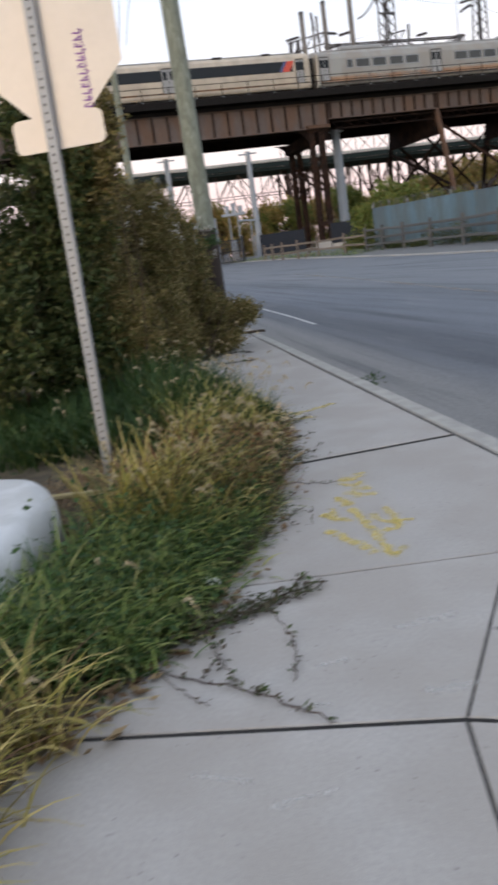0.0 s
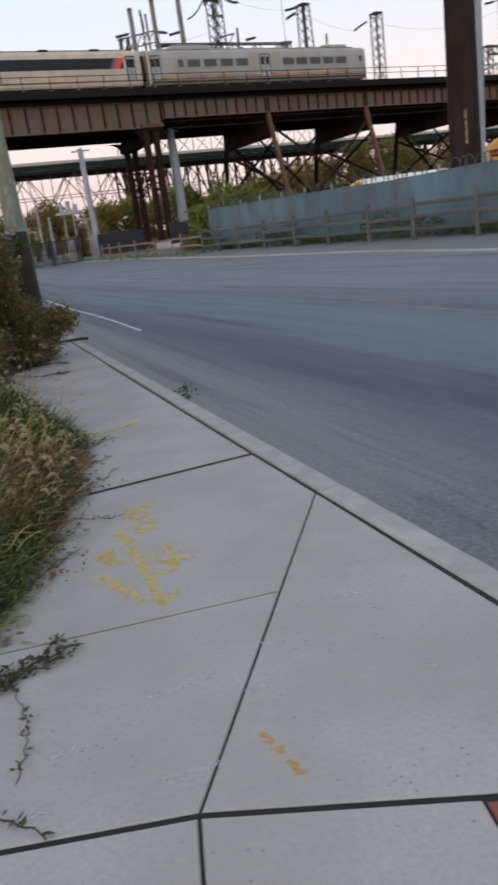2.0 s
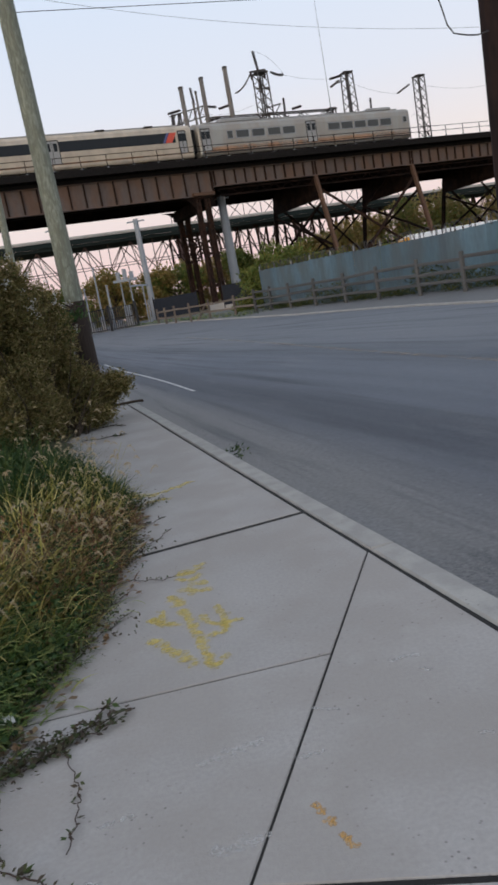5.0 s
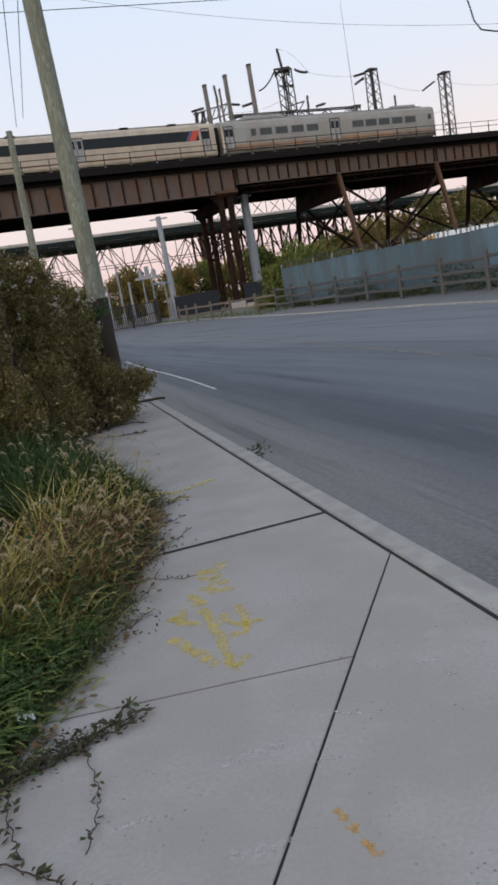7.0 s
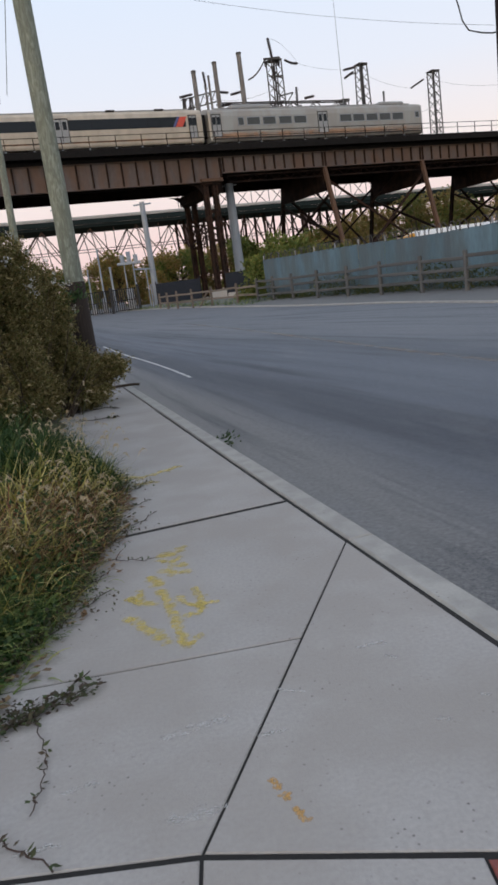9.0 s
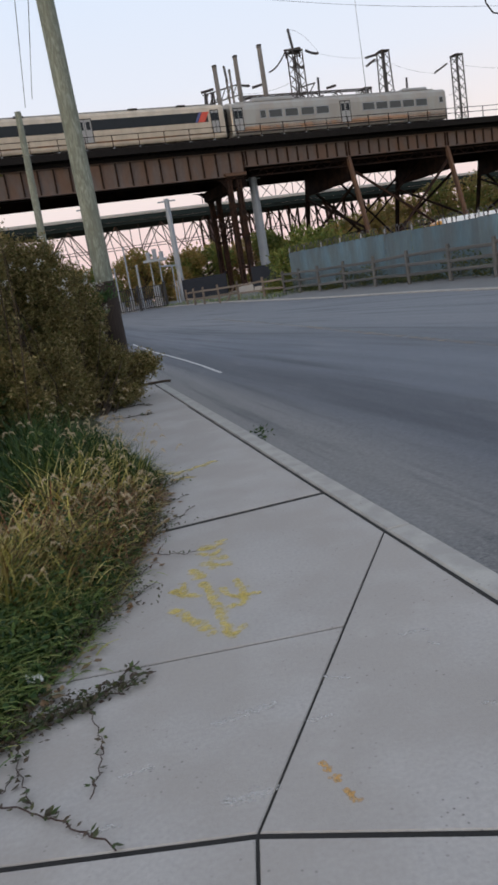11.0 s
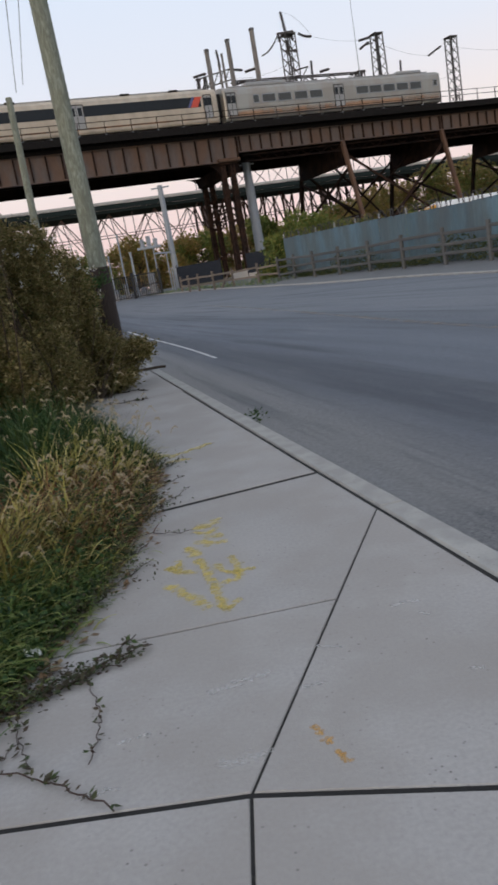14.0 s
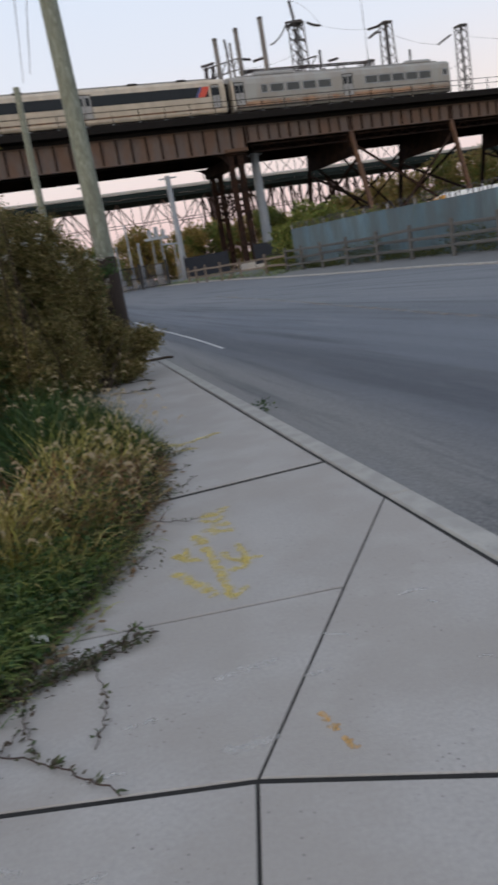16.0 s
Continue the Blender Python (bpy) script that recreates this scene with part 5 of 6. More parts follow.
lo = [bm.verts.new((-1.07 + x, 5.384, 2.44 + z + 0.02 * x)) for x, z in pts]
hi = [bm.verts.new((v.co.x, 5.388, v.co.z)) for v in lo]
bm.faces.new(lo)
bm.faces.new(hi[::-1])
for i in range(len(pts)):
    bm.faces.new((lo[i], lo[(i + 1) % len(pts)], hi[(i + 1) % len(pts)], hi[i]))
bmesh.ops.recalc_face_normals(bm, faces=bm.faces[:])
part("lower_plate", bm, M_SIGN, sign, "bare metal plate with rounded corners")
for k in range(12):
    z = 2.62 + 0.039 * k
    bm = bmesh.new()
    for dx, dz, w, h, a in ((-0.012, 0, 0.05, 0.009, 8), (0.014, 0.012, 0.008, 0.03, -14), (-0.022 + 0.02 * (k % 3), 0.014, 0.03, 0.008, 30 if k % 2 else -25)):
        box(bm, (w, 0.002, h), Matrix.Translation((-0.835 + dx, 5.3825, z + dz - 0.06)) @ Euler((0, radians(a), 0)).to_matrix().to_4x4())
    part("scribble", bm, M_PURPLE, sign, "purple marker scribble")
for z in (2.43, 2.80, 3.25):
    bm = bmesh.new()
    tube(bm, (-1.13 + (z - 1.65) * math.tan(radians(1.2)), 5.318, z), (-1.13 + (z - 1.65) * math.tan(radians(1.2)), 5.33, z), 0.009, n=6)
    part("bolt", bm, M_STEEL, sign)

# rounded concrete block in the verge
bm = bmesh.new()
rings = []
for z, inset in ((0.0, 0.0), (0.30, 0.012), (0.36, 0.03), (0.395, 0.07), (0.405, 0.13)):
    ring = []
    for cx, cy, a0 in ((0.27, 0.35, 0), (-0.27, 0.35, 90), (-0.27, -0.35, 180), (0.27, -0.35, 270)):
        for k in range(9):
            a = radians(a0 + 11.25 * k)
            r = 0.60 - inset + 0.006 * math.sin(7 * a + z * 20)
            ring.append(bm.verts.new((-1.94 + cx + r * math.cos(a), 3.5 + cy + r * math.sin(a), z)))
    rings.append(ring)
for r0, r1 in zip(rings, rings[1:]):
    for i in range(len(r0)):
        j = (i + 1) % len(r0)
        bm.faces.new((r0[i], r0[j], r1[j], r1[i])).smooth = True
bm.faces.new(rings[-1])
bm.faces.new(rings[0][::-1])
blk = part("concrete_block", bm, M_STONE)
tagged(blk, "low white-painted concrete block with rounded corners in the verge", "concrete block")

bm = bmesh.new()
beam(bm, (-1.50, 4.40, 0.23), (-0.95, 4.74, 0.13), 0.05, 0.03, bevel=0.006)
stake = part("wooden_stake", bm, M_LUMBER)
tagged(stake, "pale split wooden stake lying in the grass", "stake")

# ---- yard gate, dark screen and equipment under the bridge ----
gate = thing("yard_gate", "black iron double gate with thick posts", "gate")
for x in (-8.9, -6.45, -4.1):
    part("gate_post", boxed((0.24, 0.24, 2.3), Matrix.Translation((x, 66, 1.95)), 0.02), M_IRON, gate)
for x0, x1 in ((-8.7, -6.6), (-6.3, -4.25)):
    for z in (1.05, 1.9, 2.85):
        part("gate_rail", boxed((x1 - x0, 0.06, 0.06), Matrix.Translation(((x0 + x1) / 2, 66, z))), M_IRON, gate)
    k = 11
    for i in range(k):
        part("gate_bar", boxed((0.075, 0.05, 1.95), Matrix.Translation((x0 + (x1 - x0) * (i + 0.5) / k, 66, 1.92))), M_IRON, gate)
for i, (x0, x1) in enumerate(((-2.6, 1.35), (3.7, 6.6)), 1):
    w = thing("dark_screen_fence", "dark navy screen cloth on a low fence under the bridge", "fence", "dark screens under the bridge")
    y = 68.0
    part("cloth", boxed((x1 - x0, 0.05, 1.75), Matrix.Translation(((x0 + x1) / 2, y, 1.95 + 0.15 * i)), 0.01), M_NAVY, w)
    for x in (x0, (x0 + x1) / 2, x1):
        part("post", boxed((0.08, 0.08, 2.2), Matrix.Translation((x, y + 0.08, 1.9 + 0.15 * i)), 0.01), M_IRON, w)
for x, y, z1, r, label in ((-8.4, 68, 4.85, 0.13, "short pale post in the equipment yard"), (-7.4, 69, 6.6, 0.15, "tall pale post in the equipment yard"), (-6.5, 69, 4.9, 0.2, "stout pale post in the equipment yard"),
                          (-5.2, 69, 5.0, 0.12, "pale post carrying an equipment platform"), (-4.4, 69, 5.0, 0.12, "pale post carrying an equipment platform"), (-3.2, 67, 4.2, 0.1, "slim pale post beside the gate"), (-2.95, 66.4, 2.9, 0.1, "slim pale post beside the gate")):
    q = thing("yard_post", label, "post", "posts in the equipment yard")
    bm = bmesh.new()
    tube(bm, (x, y, 0.6), (x, y, z1), r * 0.6, r * 0.5, 8)
    part("shaft", bm, M_GREYPOLE, q)
    part("cap", boxed((r * 1.3, r * 1.3, 0.1), Matrix.Translation((x, y, z1 + 0.03)), 0.01), M_GREYPOLE, q)
plat = thing("equipment_platform", "grey steel platform with transformers on posts", "transformer platform")
part("beam", boxed((2.1, 0.7, 0.22), Matrix.Translation((-4.75, 69, 5.1)), 0.02), M_GREYPOLE, plat)
for x, h in ((-5.3, 0.7), (-4.7, 0.9), (-4.1, 0.6)):
    bm = bmesh.new()
    tube(bm, (x, 69, 5.2), (x, 69, 5.2 + h), 0.2, 0.2, 10)
    part("transformer", bm, M_GREYPOLE, plat)
bm = bmesh.new()
beam(bm, (-4.4, 68.4, 4.5), (-2.8, 69.6, 4.4), 0.14)
part("arm", bm, M_GREYPOLE, plat)
for x, z, w, h in ((-4.9, 2.4, 0.6, 0.9), (-7.3, 2.1, 0.4, 0.4), (-5.8, 1.5, 0.5, 0.5), (-8.2, 1.7, 0.4, 0.4)):
    c = thing("equipment_cabinet", "pale grey metal equipment cabinet behind the gate", "electrical cabinet", "cabinets behind the gate")
    part("body", boxed((w, 0.5, h), Matrix.Translation((x, 67.6, z)), 0.02), M_GREYPOLE, c)
    part("plinth", boxed((w, 0.5, z - h / 2 - 0.5), Matrix.Translation((x, 67.6, (z - h / 2 + 0.5) / 2))), M_STEEL, c)
low = part("concrete_footing", boxed((2.6, 1.2, 1.0), Matrix.Translation((3.6, 72.5, 1.3)), 0.05), M_PARAPET)
tagged(low, "low tan concrete footing beside the bridge pier", "footing")


# ---- buses parked behind the screened fence ----
def bus(name, label, x, y, z0, w, L, h, turn, roof_mat, header, body_mat):
    """A school bus; its near end faces the road when header is set."""
    b = thing(name, label, "bus", "buses behind the fence", at=(x, y, z0))
    b.rotation_euler = (0, 0, turn)
    prof = []
    for k in range(9):
        a = radians(90 * k / 8)
        prof.append((w / 2 - 0.85 + 0.85 * math.cos(a), h - 0.62 + 0.62 * math.sin(a)))
    prof = [(w / 2, 0.5)] + prof
    full = prof + [(-p, q) for p, q in reversed(prof)]
    bm = bmesh.new()
    rings = []
    for yy, k in ((-L / 2, 0.9), (-L / 2 + 0.25, 1.0), (L / 2 - 0.25, 1.0), (L / 2, 0.9)):
        rings.append([bm.verts.new((p * (0.5 + k * 0.5), yy, q if q < 1.5 else h - (h - q) - (1 - k) * 1.2 * (q - 1.5) / (h - 1.5))) for p, q in full])
    for r0, r1 in zip(rings, rings[1:]):
        for i in range(len(full)):
            j = (i + 1) % len(full)
            bm.faces.new((r0[i], r0[j], r1[j], r1[i]))
    bm.faces.new(rings[0])
    bm.faces.new(rings[-1][::-1])
    bmesh.ops.recalc_face_normals(bm, faces=bm.faces[:])
    body = part("body", bm, body_mat, b)
    part("roof_panel", boxed((w - 1.5, L - 0.7, 0.10), Matrix.Translation((0, 0, h - 0.02)), 0.04), roof_mat, b)
    for sx in (-1, 1):
        for i in range(int((L - 1.5) / 0.95)):
            part("side_window", boxed((0.03, 0.75, 0.6), Matrix.Translation((sx * (w / 2 + 0.005), -L / 2 + 1.1 + i * 0.95, h - 0.85)), 0.01), M_GLASS, body)
        for z in (1.0, 1.35):
            part("side_rail", boxed((0.03, L - 0.7, 0.07), Matrix.Translation((sx * (w / 2 + 0.006), 0, z))), M_BLACK, body)
        for yy in (-L / 2 + 1.6, L / 2 - 1.9):
            bm = bmesh.new()
            tube(bm, (sx * (w / 2 - 0.25), yy, 0.48), (sx * (w / 2), yy, 0.48), 0.48, n=18)
            part("wheel", bm, M_BLACK, b)
    if not header:
        for sy in (-1, 1):
            part("end_cap", boxed((w * 0.86, 0.3, 0.5), Matrix.Translation((0, sy * (L / 2 - 0.13), h - 0.32)), 0.1), M_BUS, body)
    if header:
        for sx in (-1, 1):
            part("end_window", boxed((0.72, 0.04, 0.5), Matrix.Translation((sx * 0.62, -L / 2 - 0.005, h - 1.35)), 0.03), M_GLASS, body)
            bm = bmesh.new()
            box(bm, (0.42, 0.05, 0.26), Matrix.Translation((sx * 0.83, -L / 2 - 0.012, h - 0.62)), 0.03)
            lampbox = part("warning_lamp_panel", bm, M_BLACK, body)
            for dx in (-0.1, 0.1):
                bm = bmesh.new()
                tube(bm, (sx * 0.83 + dx, -L / 2 - 0.03, h - 0.62), (sx * 0.83 + dx, -L / 2 - 0.05, h - 0.62), 0.075, n=12)
                part("warning_lamp", bm, M_RED, lampbox)
        sg = part("header_sign", boxed((1.1, 0.05, 0.28), Matrix.Translation((0, -L / 2 - 0.012, h - 0.60)), 0.01), M_BUS, body)
        for i in range(8):
            part("letter_bar", boxed((0.085, 0.01, 0.17), Matrix.Translation((-0.44 + i * 0.125, -L / 2 - 0.042, h - 0.60))), M_BLACK, sg)
        for dx in (-0.25, 0, 0.25):
            part("marker_lamp", boxed((0.12, 0.1, 0.09), Matrix.Translation((dx, -L / 2 + 0.35, h + 0.02)), 0.02), M_ORANGE, b)
    return b


bus("school_bus", "yellow school bus parked behind the screened fence", 18.35, 34.0, 0.55, 2.5, 9.0, 3.3, radians(-27), M_BUS, True, M_BUS)
bus("small_bus", "small white-roofed bus with orange ends behind the fence", 13.68, 36.2, 0.52, 2.2, 4.75, 2.62, radians(86), M_WHITE, False, M_WHITE)

# ---- overhead wires ----
def sag(a, b, drop, n=24):
    a, b = Vector(a), Vector(b)
    return [tuple(a.lerp(b, i / n) - Vector((0, 0, drop * 4 * (i / n) * (1 - i / n)))) for i in range(n + 1)]


for k, (name, a, b, drop, r, label) in enumerate((
        ("overhead_wire", (2.3, -1.2, 10.3), (-5.05, 29.0, 9.06), 0.05, 0.010, "thin dark overhead wire running along the road"),
        ("overhead_wire", (2.7, -1.2, 9.5), (-4.75, 29.0, 9.3), 0.05, 0.010, "thin dark overhead wire running along the road"),
        ("crossing_cable", (-14.0, 12.9, 7.7), (14.0, 31.5, 11.9), 0.0, 0.010, "dark cable crossing above the road"),
        ("high_wire", (-14.0, 60, 28.0), (44.0, 60.0, 17.5), 2.5, 0.012, "faint thin wire high above the road"),
        ("high_wire", (2.0, 60, 27.5), (52.0, 60.0, 17.8), 2.0, 0.012, "faint thin wire high above the road"))):
    w = wire(name, sag(a, b, drop), r, M_CABLE, None, label, 2)
    tagged(w, label, "overhead wire")
loop = wire("cable_loop", [(10.2, 26.0, 11.5), (10.5, 26, 10.1), (10.65, 26, 9.55), (10.75, 26, 9.1), (10.95, 26, 8.8), (11.4, 26, 8.68), (11.9, 26.4, 8.75), (12.4, 26.7, 8.9)], 0.025, M_CABLE, None, "", 2)
tagged(loop, "slack black cable loop hanging from the brown pole", "cable")

# ---- paint marks and scuffs on the pavement ----
def stroke(name, pts, w, mat, label, category, z=0.0012):
    """A thin flat stroke of paint lying on the slabs."""
    bm = bmesh.new()
    P = [Vector(p) for p in pts]
    k = 0
    for a, b in zip(P, P[1:]):
        m = max(4, int((b - a).length / (w * 0.22)))
        for i in range(m):
            c = a.lerp(b, (i + random.random()) / m) + Vector((random.gauss(0, w * 0.28), random.gauss(0, w * 0.28)))
            r = w * random.uniform(0.25, 0.7)
            k += 1
            vs = []
            for q in range(9):
                an = q / 9 * 2 * math.pi
                rr = r * random.uniform(0.7, 1.15)
                vs.append(bm.verts.new((c.x + rr * math.cos(an), c.y + rr * math.sin(an), z + k * 0.00001)))
            bm.faces.new(vs)
    bmesh.ops.recalc_face_normals(bm, faces=bm.faces[:])
    return tagged(part(name, bm, mat), label, category, kind="structure")


mark_z = 0.001
Y = "smudged yellow spray-paint utility mark on the concrete"
for pts, w in (
        ([(0.55, 4.26), (0.60, 4.05), (0.65, 3.80), (0.706, 3.55)], 0.035), ([(0.66, 3.60), (0.706, 3.545), (0.77, 3.63)], 0.03),
        ([(0.52, 4.83), (0.58, 4.79), (0.665, 4.88)], 0.05), ([(0.52, 4.72), (0.60, 4.66), (0.66, 4.74)], 0.04),
        ([(0.56, 4.55), (0.63, 4.46), (0.70, 4.49)], 0.05), ([(0.62, 4.60), (0.68, 4.56)], 0.05),
        ([(0.45, 4.47), (0.50, 4.41), (0.556, 4.31)], 0.05), ([(0.37, 4.21), (0.42, 4.13), (0.53, 4.06)], 0.045), ([(0.43, 4.27), (0.46, 4.10)], 0.035),
        ([(0.39, 3.95), (0.41, 3.91)], 0.05), ([(0.44, 3.85), (0.50, 3.78), (0.53, 3.72)], 0.05), ([(0.54, 3.69), (0.63, 3.63)], 0.055),
        ([(0.65, 4.13), (0.70, 4.01), (0.79, 3.95)], 0.03), ([(0.745, 4.21), (0.77, 4.05), (0.77, 3.86)], 0.03), ([(0.74, 3.98), (0.87, 3.975)], 0.03), ([(0.68, 3.86), (0.76, 3.88)], 0.025),
        ([(-0.05, 7.13), (0.12, 7.02), (0.25, 6.95), (0.42, 7.08), (0.60, 7.21)], 0.06), ([(0.20, 6.75), (0.40, 6.73)], 0.05), ([(0.0, 7.2), (0.10, 6.9)], 0.05)):
    mark_z += 0.00015
    stroke("yellow_mark", pts, w * 1.15, M_SPRAY_Y, Y, "paint mark", mark_z)
for a, b in (((0.998, 2.53), (1.02, 2.475)), ((1.025, 2.45), (1.042, 2.415)), ((1.052, 2.372), (1.085, 2.318))):
    stroke("orange_mark", [a, Vector(a).lerp(Vector(b), 0.5), b], 0.02, M_SPRAY_O, "short orange spray-paint dash on the concrete", "paint mark")
for a, b, w in (((1.448, 3.29), (1.562, 3.31), 0.03), ((1.541, 3.182), (1.579, 3.163), 0.025), ((0.621, 2.838), (0.865, 2.916), 0.03), ((0.675, 2.406), (0.835, 2.424), 0.04),
                ((1.80, 2.82), (1.836, 2.797), 0.015), ((1.918, 2.771), (1.952, 2.743), 0.015), ((1.603, 2.701), (1.645, 2.695), 0.02), ((0.981, 2.767), (1.07, 2.778), 0.022),
                ((1.069, 3.059), (1.173, 3.012), 0.012), ((0.20, 2.36), (0.33, 2.38), 0.02), ((0.30, 2.62), (0.42, 2.65), 0.02), ((-0.10, 2.08), (0.10, 2.02), 0.02), ((0.15, 1.92), (0.34, 1.97), 0.02)):
    stroke("scuff", [a, Vector(a).lerp(Vector(b), 0.4), b], w, M_SCUFF, "pale scuff scraped on the concrete", "scuff", 0.0009)

# ---- plants of the verge ----
def mesh_part(name, me, parent):
    ob = new(name, me)
    ob.parent = parent
    return ob


def random_dirs(n, up=0.3):
    d = RNG.normal(size=(n, 3))
    d[:, 2] = d[:, 2] * 0.6 + up
    return unit(d)


def shrub(name, label, blobs, n, size, mat, stems, ratio=0.36):
    """Leaves gathered along many fine twigs that grow out of a few soft masses."""
    s = thing(name, label, "shrub")
    tips, d = clump_points(n // 16, blobs)
    k = len(tips)
    out = unit(d + np.array([0, 0, 0.35]) + RNG.normal(0, 0.35, (k, 3)))
    t = np.tile(np.linspace(-1, 0, 16), k)
    L = np.repeat(RNG.uniform(0.14, 0.34, k), 16)
    bend = np.repeat(RNG.normal(0, 0.3, (k, 3)), 16, 0)
    p = np.repeat(tips, 16, 0) + np.repeat(out, 16, 0) * (t * L)[:, None] + bend * ((t * t - 1) * L * 0.5)[:, None]
    p = p + RNG.normal(0, 0.012, p.shape)
    keep = p[:, 2] > 0.02
    p, o = p[keep], np.repeat(out, 16, 0)[keep]
    m = len(p)
    S = size * RNG.uniform(0.55, 1.45, m)
    mesh_part("foliage", leaf_mesh("foliage", p, unit(o * 0.6 + random_dirs(m, 0.1)), random_dirs(m, 0.8), S, S * ratio, mat), s)
    bm = bmesh.new()
    root = Vector((sum(b[0] for b in blobs) / len(blobs) - 0.2, sum(b[1] for b in blobs) / len(blobs), 0))
    for i in range(stems):
        b = blobs[i % len(blobs)]
        a = root.lerp(Vector((b[0], b[1], 0)), 0.35) + Vector((RNG.uniform(-0.25, 0.25), RNG.uniform(-0.25, 0.25), 0))
        q = Vector((b[0] + RNG.uniform(-1, 1) * b[3], b[1] + RNG.uniform(-1, 1) * b[4], b[2] + b[5] * RNG.uniform(0.2, 0.95)))
        mid = a.lerp(q, 0.5) + Vector((RNG.uniform(-0.1, 0.1), RNG.uniform(-0.1, 0.1), 0.1))
        tube(bm, a, mid, 0.010, 0.007, 5, False)
        tube(bm, mid, q, 0.007, 0.002, 5, False)
    tagged(part("branchwork", bm, M_BARK, s), kind="stuff")
    return s


shrub("shrub", "dense brown-green shrub with fine feathery leaves leaning over the pavement",
      [(-2.0, 9.0, 1.3, 0.55, 0.8, 1.2, 2.0), (-1.95, 9.4, 2.2, 0.42, 0.6, 0.75, 1.4), (-1.75, 11.0, 1.65, 0.70, 0.8, 1.1, 3.4), (-2.05, 10.7, 2.35, 0.45, 0.6, 0.62, 1.4), (-1.60, 11.2, 2.35, 0.45, 0.5, 0.45, 1.0), (-1.42, 12.0, 1.5, 0.52, 0.6, 0.95, 2.4),
       (-1.20, 12.3, 0.65, 0.50, 0.6, 0.55, 1.8), (-0.82, 12.7, 0.55, 0.45, 0.45, 0.32, 1.3), (-0.58, 12.8, 0.60, 0.32, 0.4, 0.22, 0.5), (-1.05, 12.2, 0.22, 0.42, 0.5, 0.26, 1.3), (-0.9, 12.6, 0.25, 0.3, 0.4, 0.24, 0.8), (-1.55, 10.4, 0.75, 0.45, 0.8, 0.7, 2.0), (-1.6, 8.8, 0.7, 0.42, 0.6, 0.7, 1.6), (-1.45, 11.2, 0.45, 0.36, 0.7, 0.42, 1.2)],
      190000, 0.048, L_BUSH, 150)
shrub("tall_shrub", "tall dark green shrub rising behind the verge",
      [(-2.1, 8.5, 2.2, 0.55, 0.7, 1.25, 3), (-2.3, 8.2, 1.0, 0.7, 0.6, 1.0, 2.5), (-2.2, 8.4, 3.3, 0.4, 0.5, 0.6, 1), (-3.2, 7.8, 1.6, 1.0, 1.1, 1.8, 3), (-4.4, 7.0, 1.5, 1.2, 1.2, 1.9, 2), (-3.6, 9.6, 1.7, 1.2, 1.2, 1.7, 2), (-2.4, 10.8, 1.4, 0.8, 1.0, 1.3, 1.5), (-2.5, 7.0, 1.1, 0.5, 0.6, 0.9, 1)],
      70000, 0.075, L_DARK, 45, 0.45)
shrub("flowering_shrub", "leafy shrub behind the utility pole",
      [(-2.3, 13.5, 1.3, 0.9, 1.2, 1.3, 2), (-2.9, 16.5, 1.5, 1.2, 1.5, 1.5, 2), (-1.9, 14.8, 0.8, 0.6, 1.0, 0.8, 1.5)],
      40000, 0.06, L_BUSH, 60, 0.45)
shrub("leafy_sapling", "thin olive sapling standing up from the shrubs",
      [(-1.42, 8.5, 3.2, 0.10, 0.15, 0.55, 0.7), (-1.5, 8.5, 2.7, 0.22, 0.25, 0.5, 1), (-1.75, 8.6, 2.5, 0.38, 0.4, 0.6, 1.6), (-1.75, 8.6, 3.1, 0.2, 0.25, 0.6, 0.7)], 5000, 0.06, L_BUSH, 2, 0.4)
shrub("green_bramble", "fresh green leafy shoots beside the utility pole",
      [(-1.35, 12.4, 2.05, 0.25, 0.3, 0.16, 1), (-1.02, 12.6, 1.85, 0.25, 0.3, 0.12, 1), (-1.2, 12.8, 1.6, 0.2, 0.3, 0.25, 0.5)], 800, 0.075, L_LEAFY, 10, 0.5)
# small white blossoms among the leaves, in loose clusters
bl = thing("blossoms", "scattered clusters of small white blossoms on the shrub", "flowers", kind="stuff")
core, d = clump_points(18, [(-1.3, 10.3, 2.15, 0.6, 0.5, 0.42, 2), (-1.75, 9.0, 2.0, 0.25, 0.3, 0.3, 0.6), (-0.95, 11.0, 1.7, 0.3, 0.4, 0.5, 0.8)])
core = np.concatenate([core, [[-1.2, 10.3, 1.93], [-0.95, 10.6, 2.25], [-0.9, 10.5, 2.4], [-1.28, 10.2, 2.6]]])
p = np.repeat(core, 12, 0) + RNG.normal(0, 0.022, (len(core) * 12, 3))
k = len(p)
mesh_part("petals", leaf_mesh("petals", p, random_dirs(k), random_dirs(k), RNG.uniform(0.018, 0.032, k), np.full(k, 0.022), L_FLOWER), bl)


def patch_points(n, xr, yr, centers=60, spread=0.09):
    """Tufts: blades gather round a number of roots."""
    cy = RNG.uniform(yr[0], yr[1], centers)
    cx = np.array([verge_edge(v) for v in cy]) - RNG.uniform(xr[0], xr[1], centers)
    pick = RNG.integers(0, centers, n)
    x = cx[pick] + RNG.normal(0, spread, n)
    y = cy[pick] + RNG.normal(0, spread, n)
    z = np.array([verge_z(a, b) for a, b in zip(x, y)]) - 0.01
    away = np.stack([x - cx[pick], y - cy[pick]], 1) / spread
    return np.stack([x, y, z], 1), away


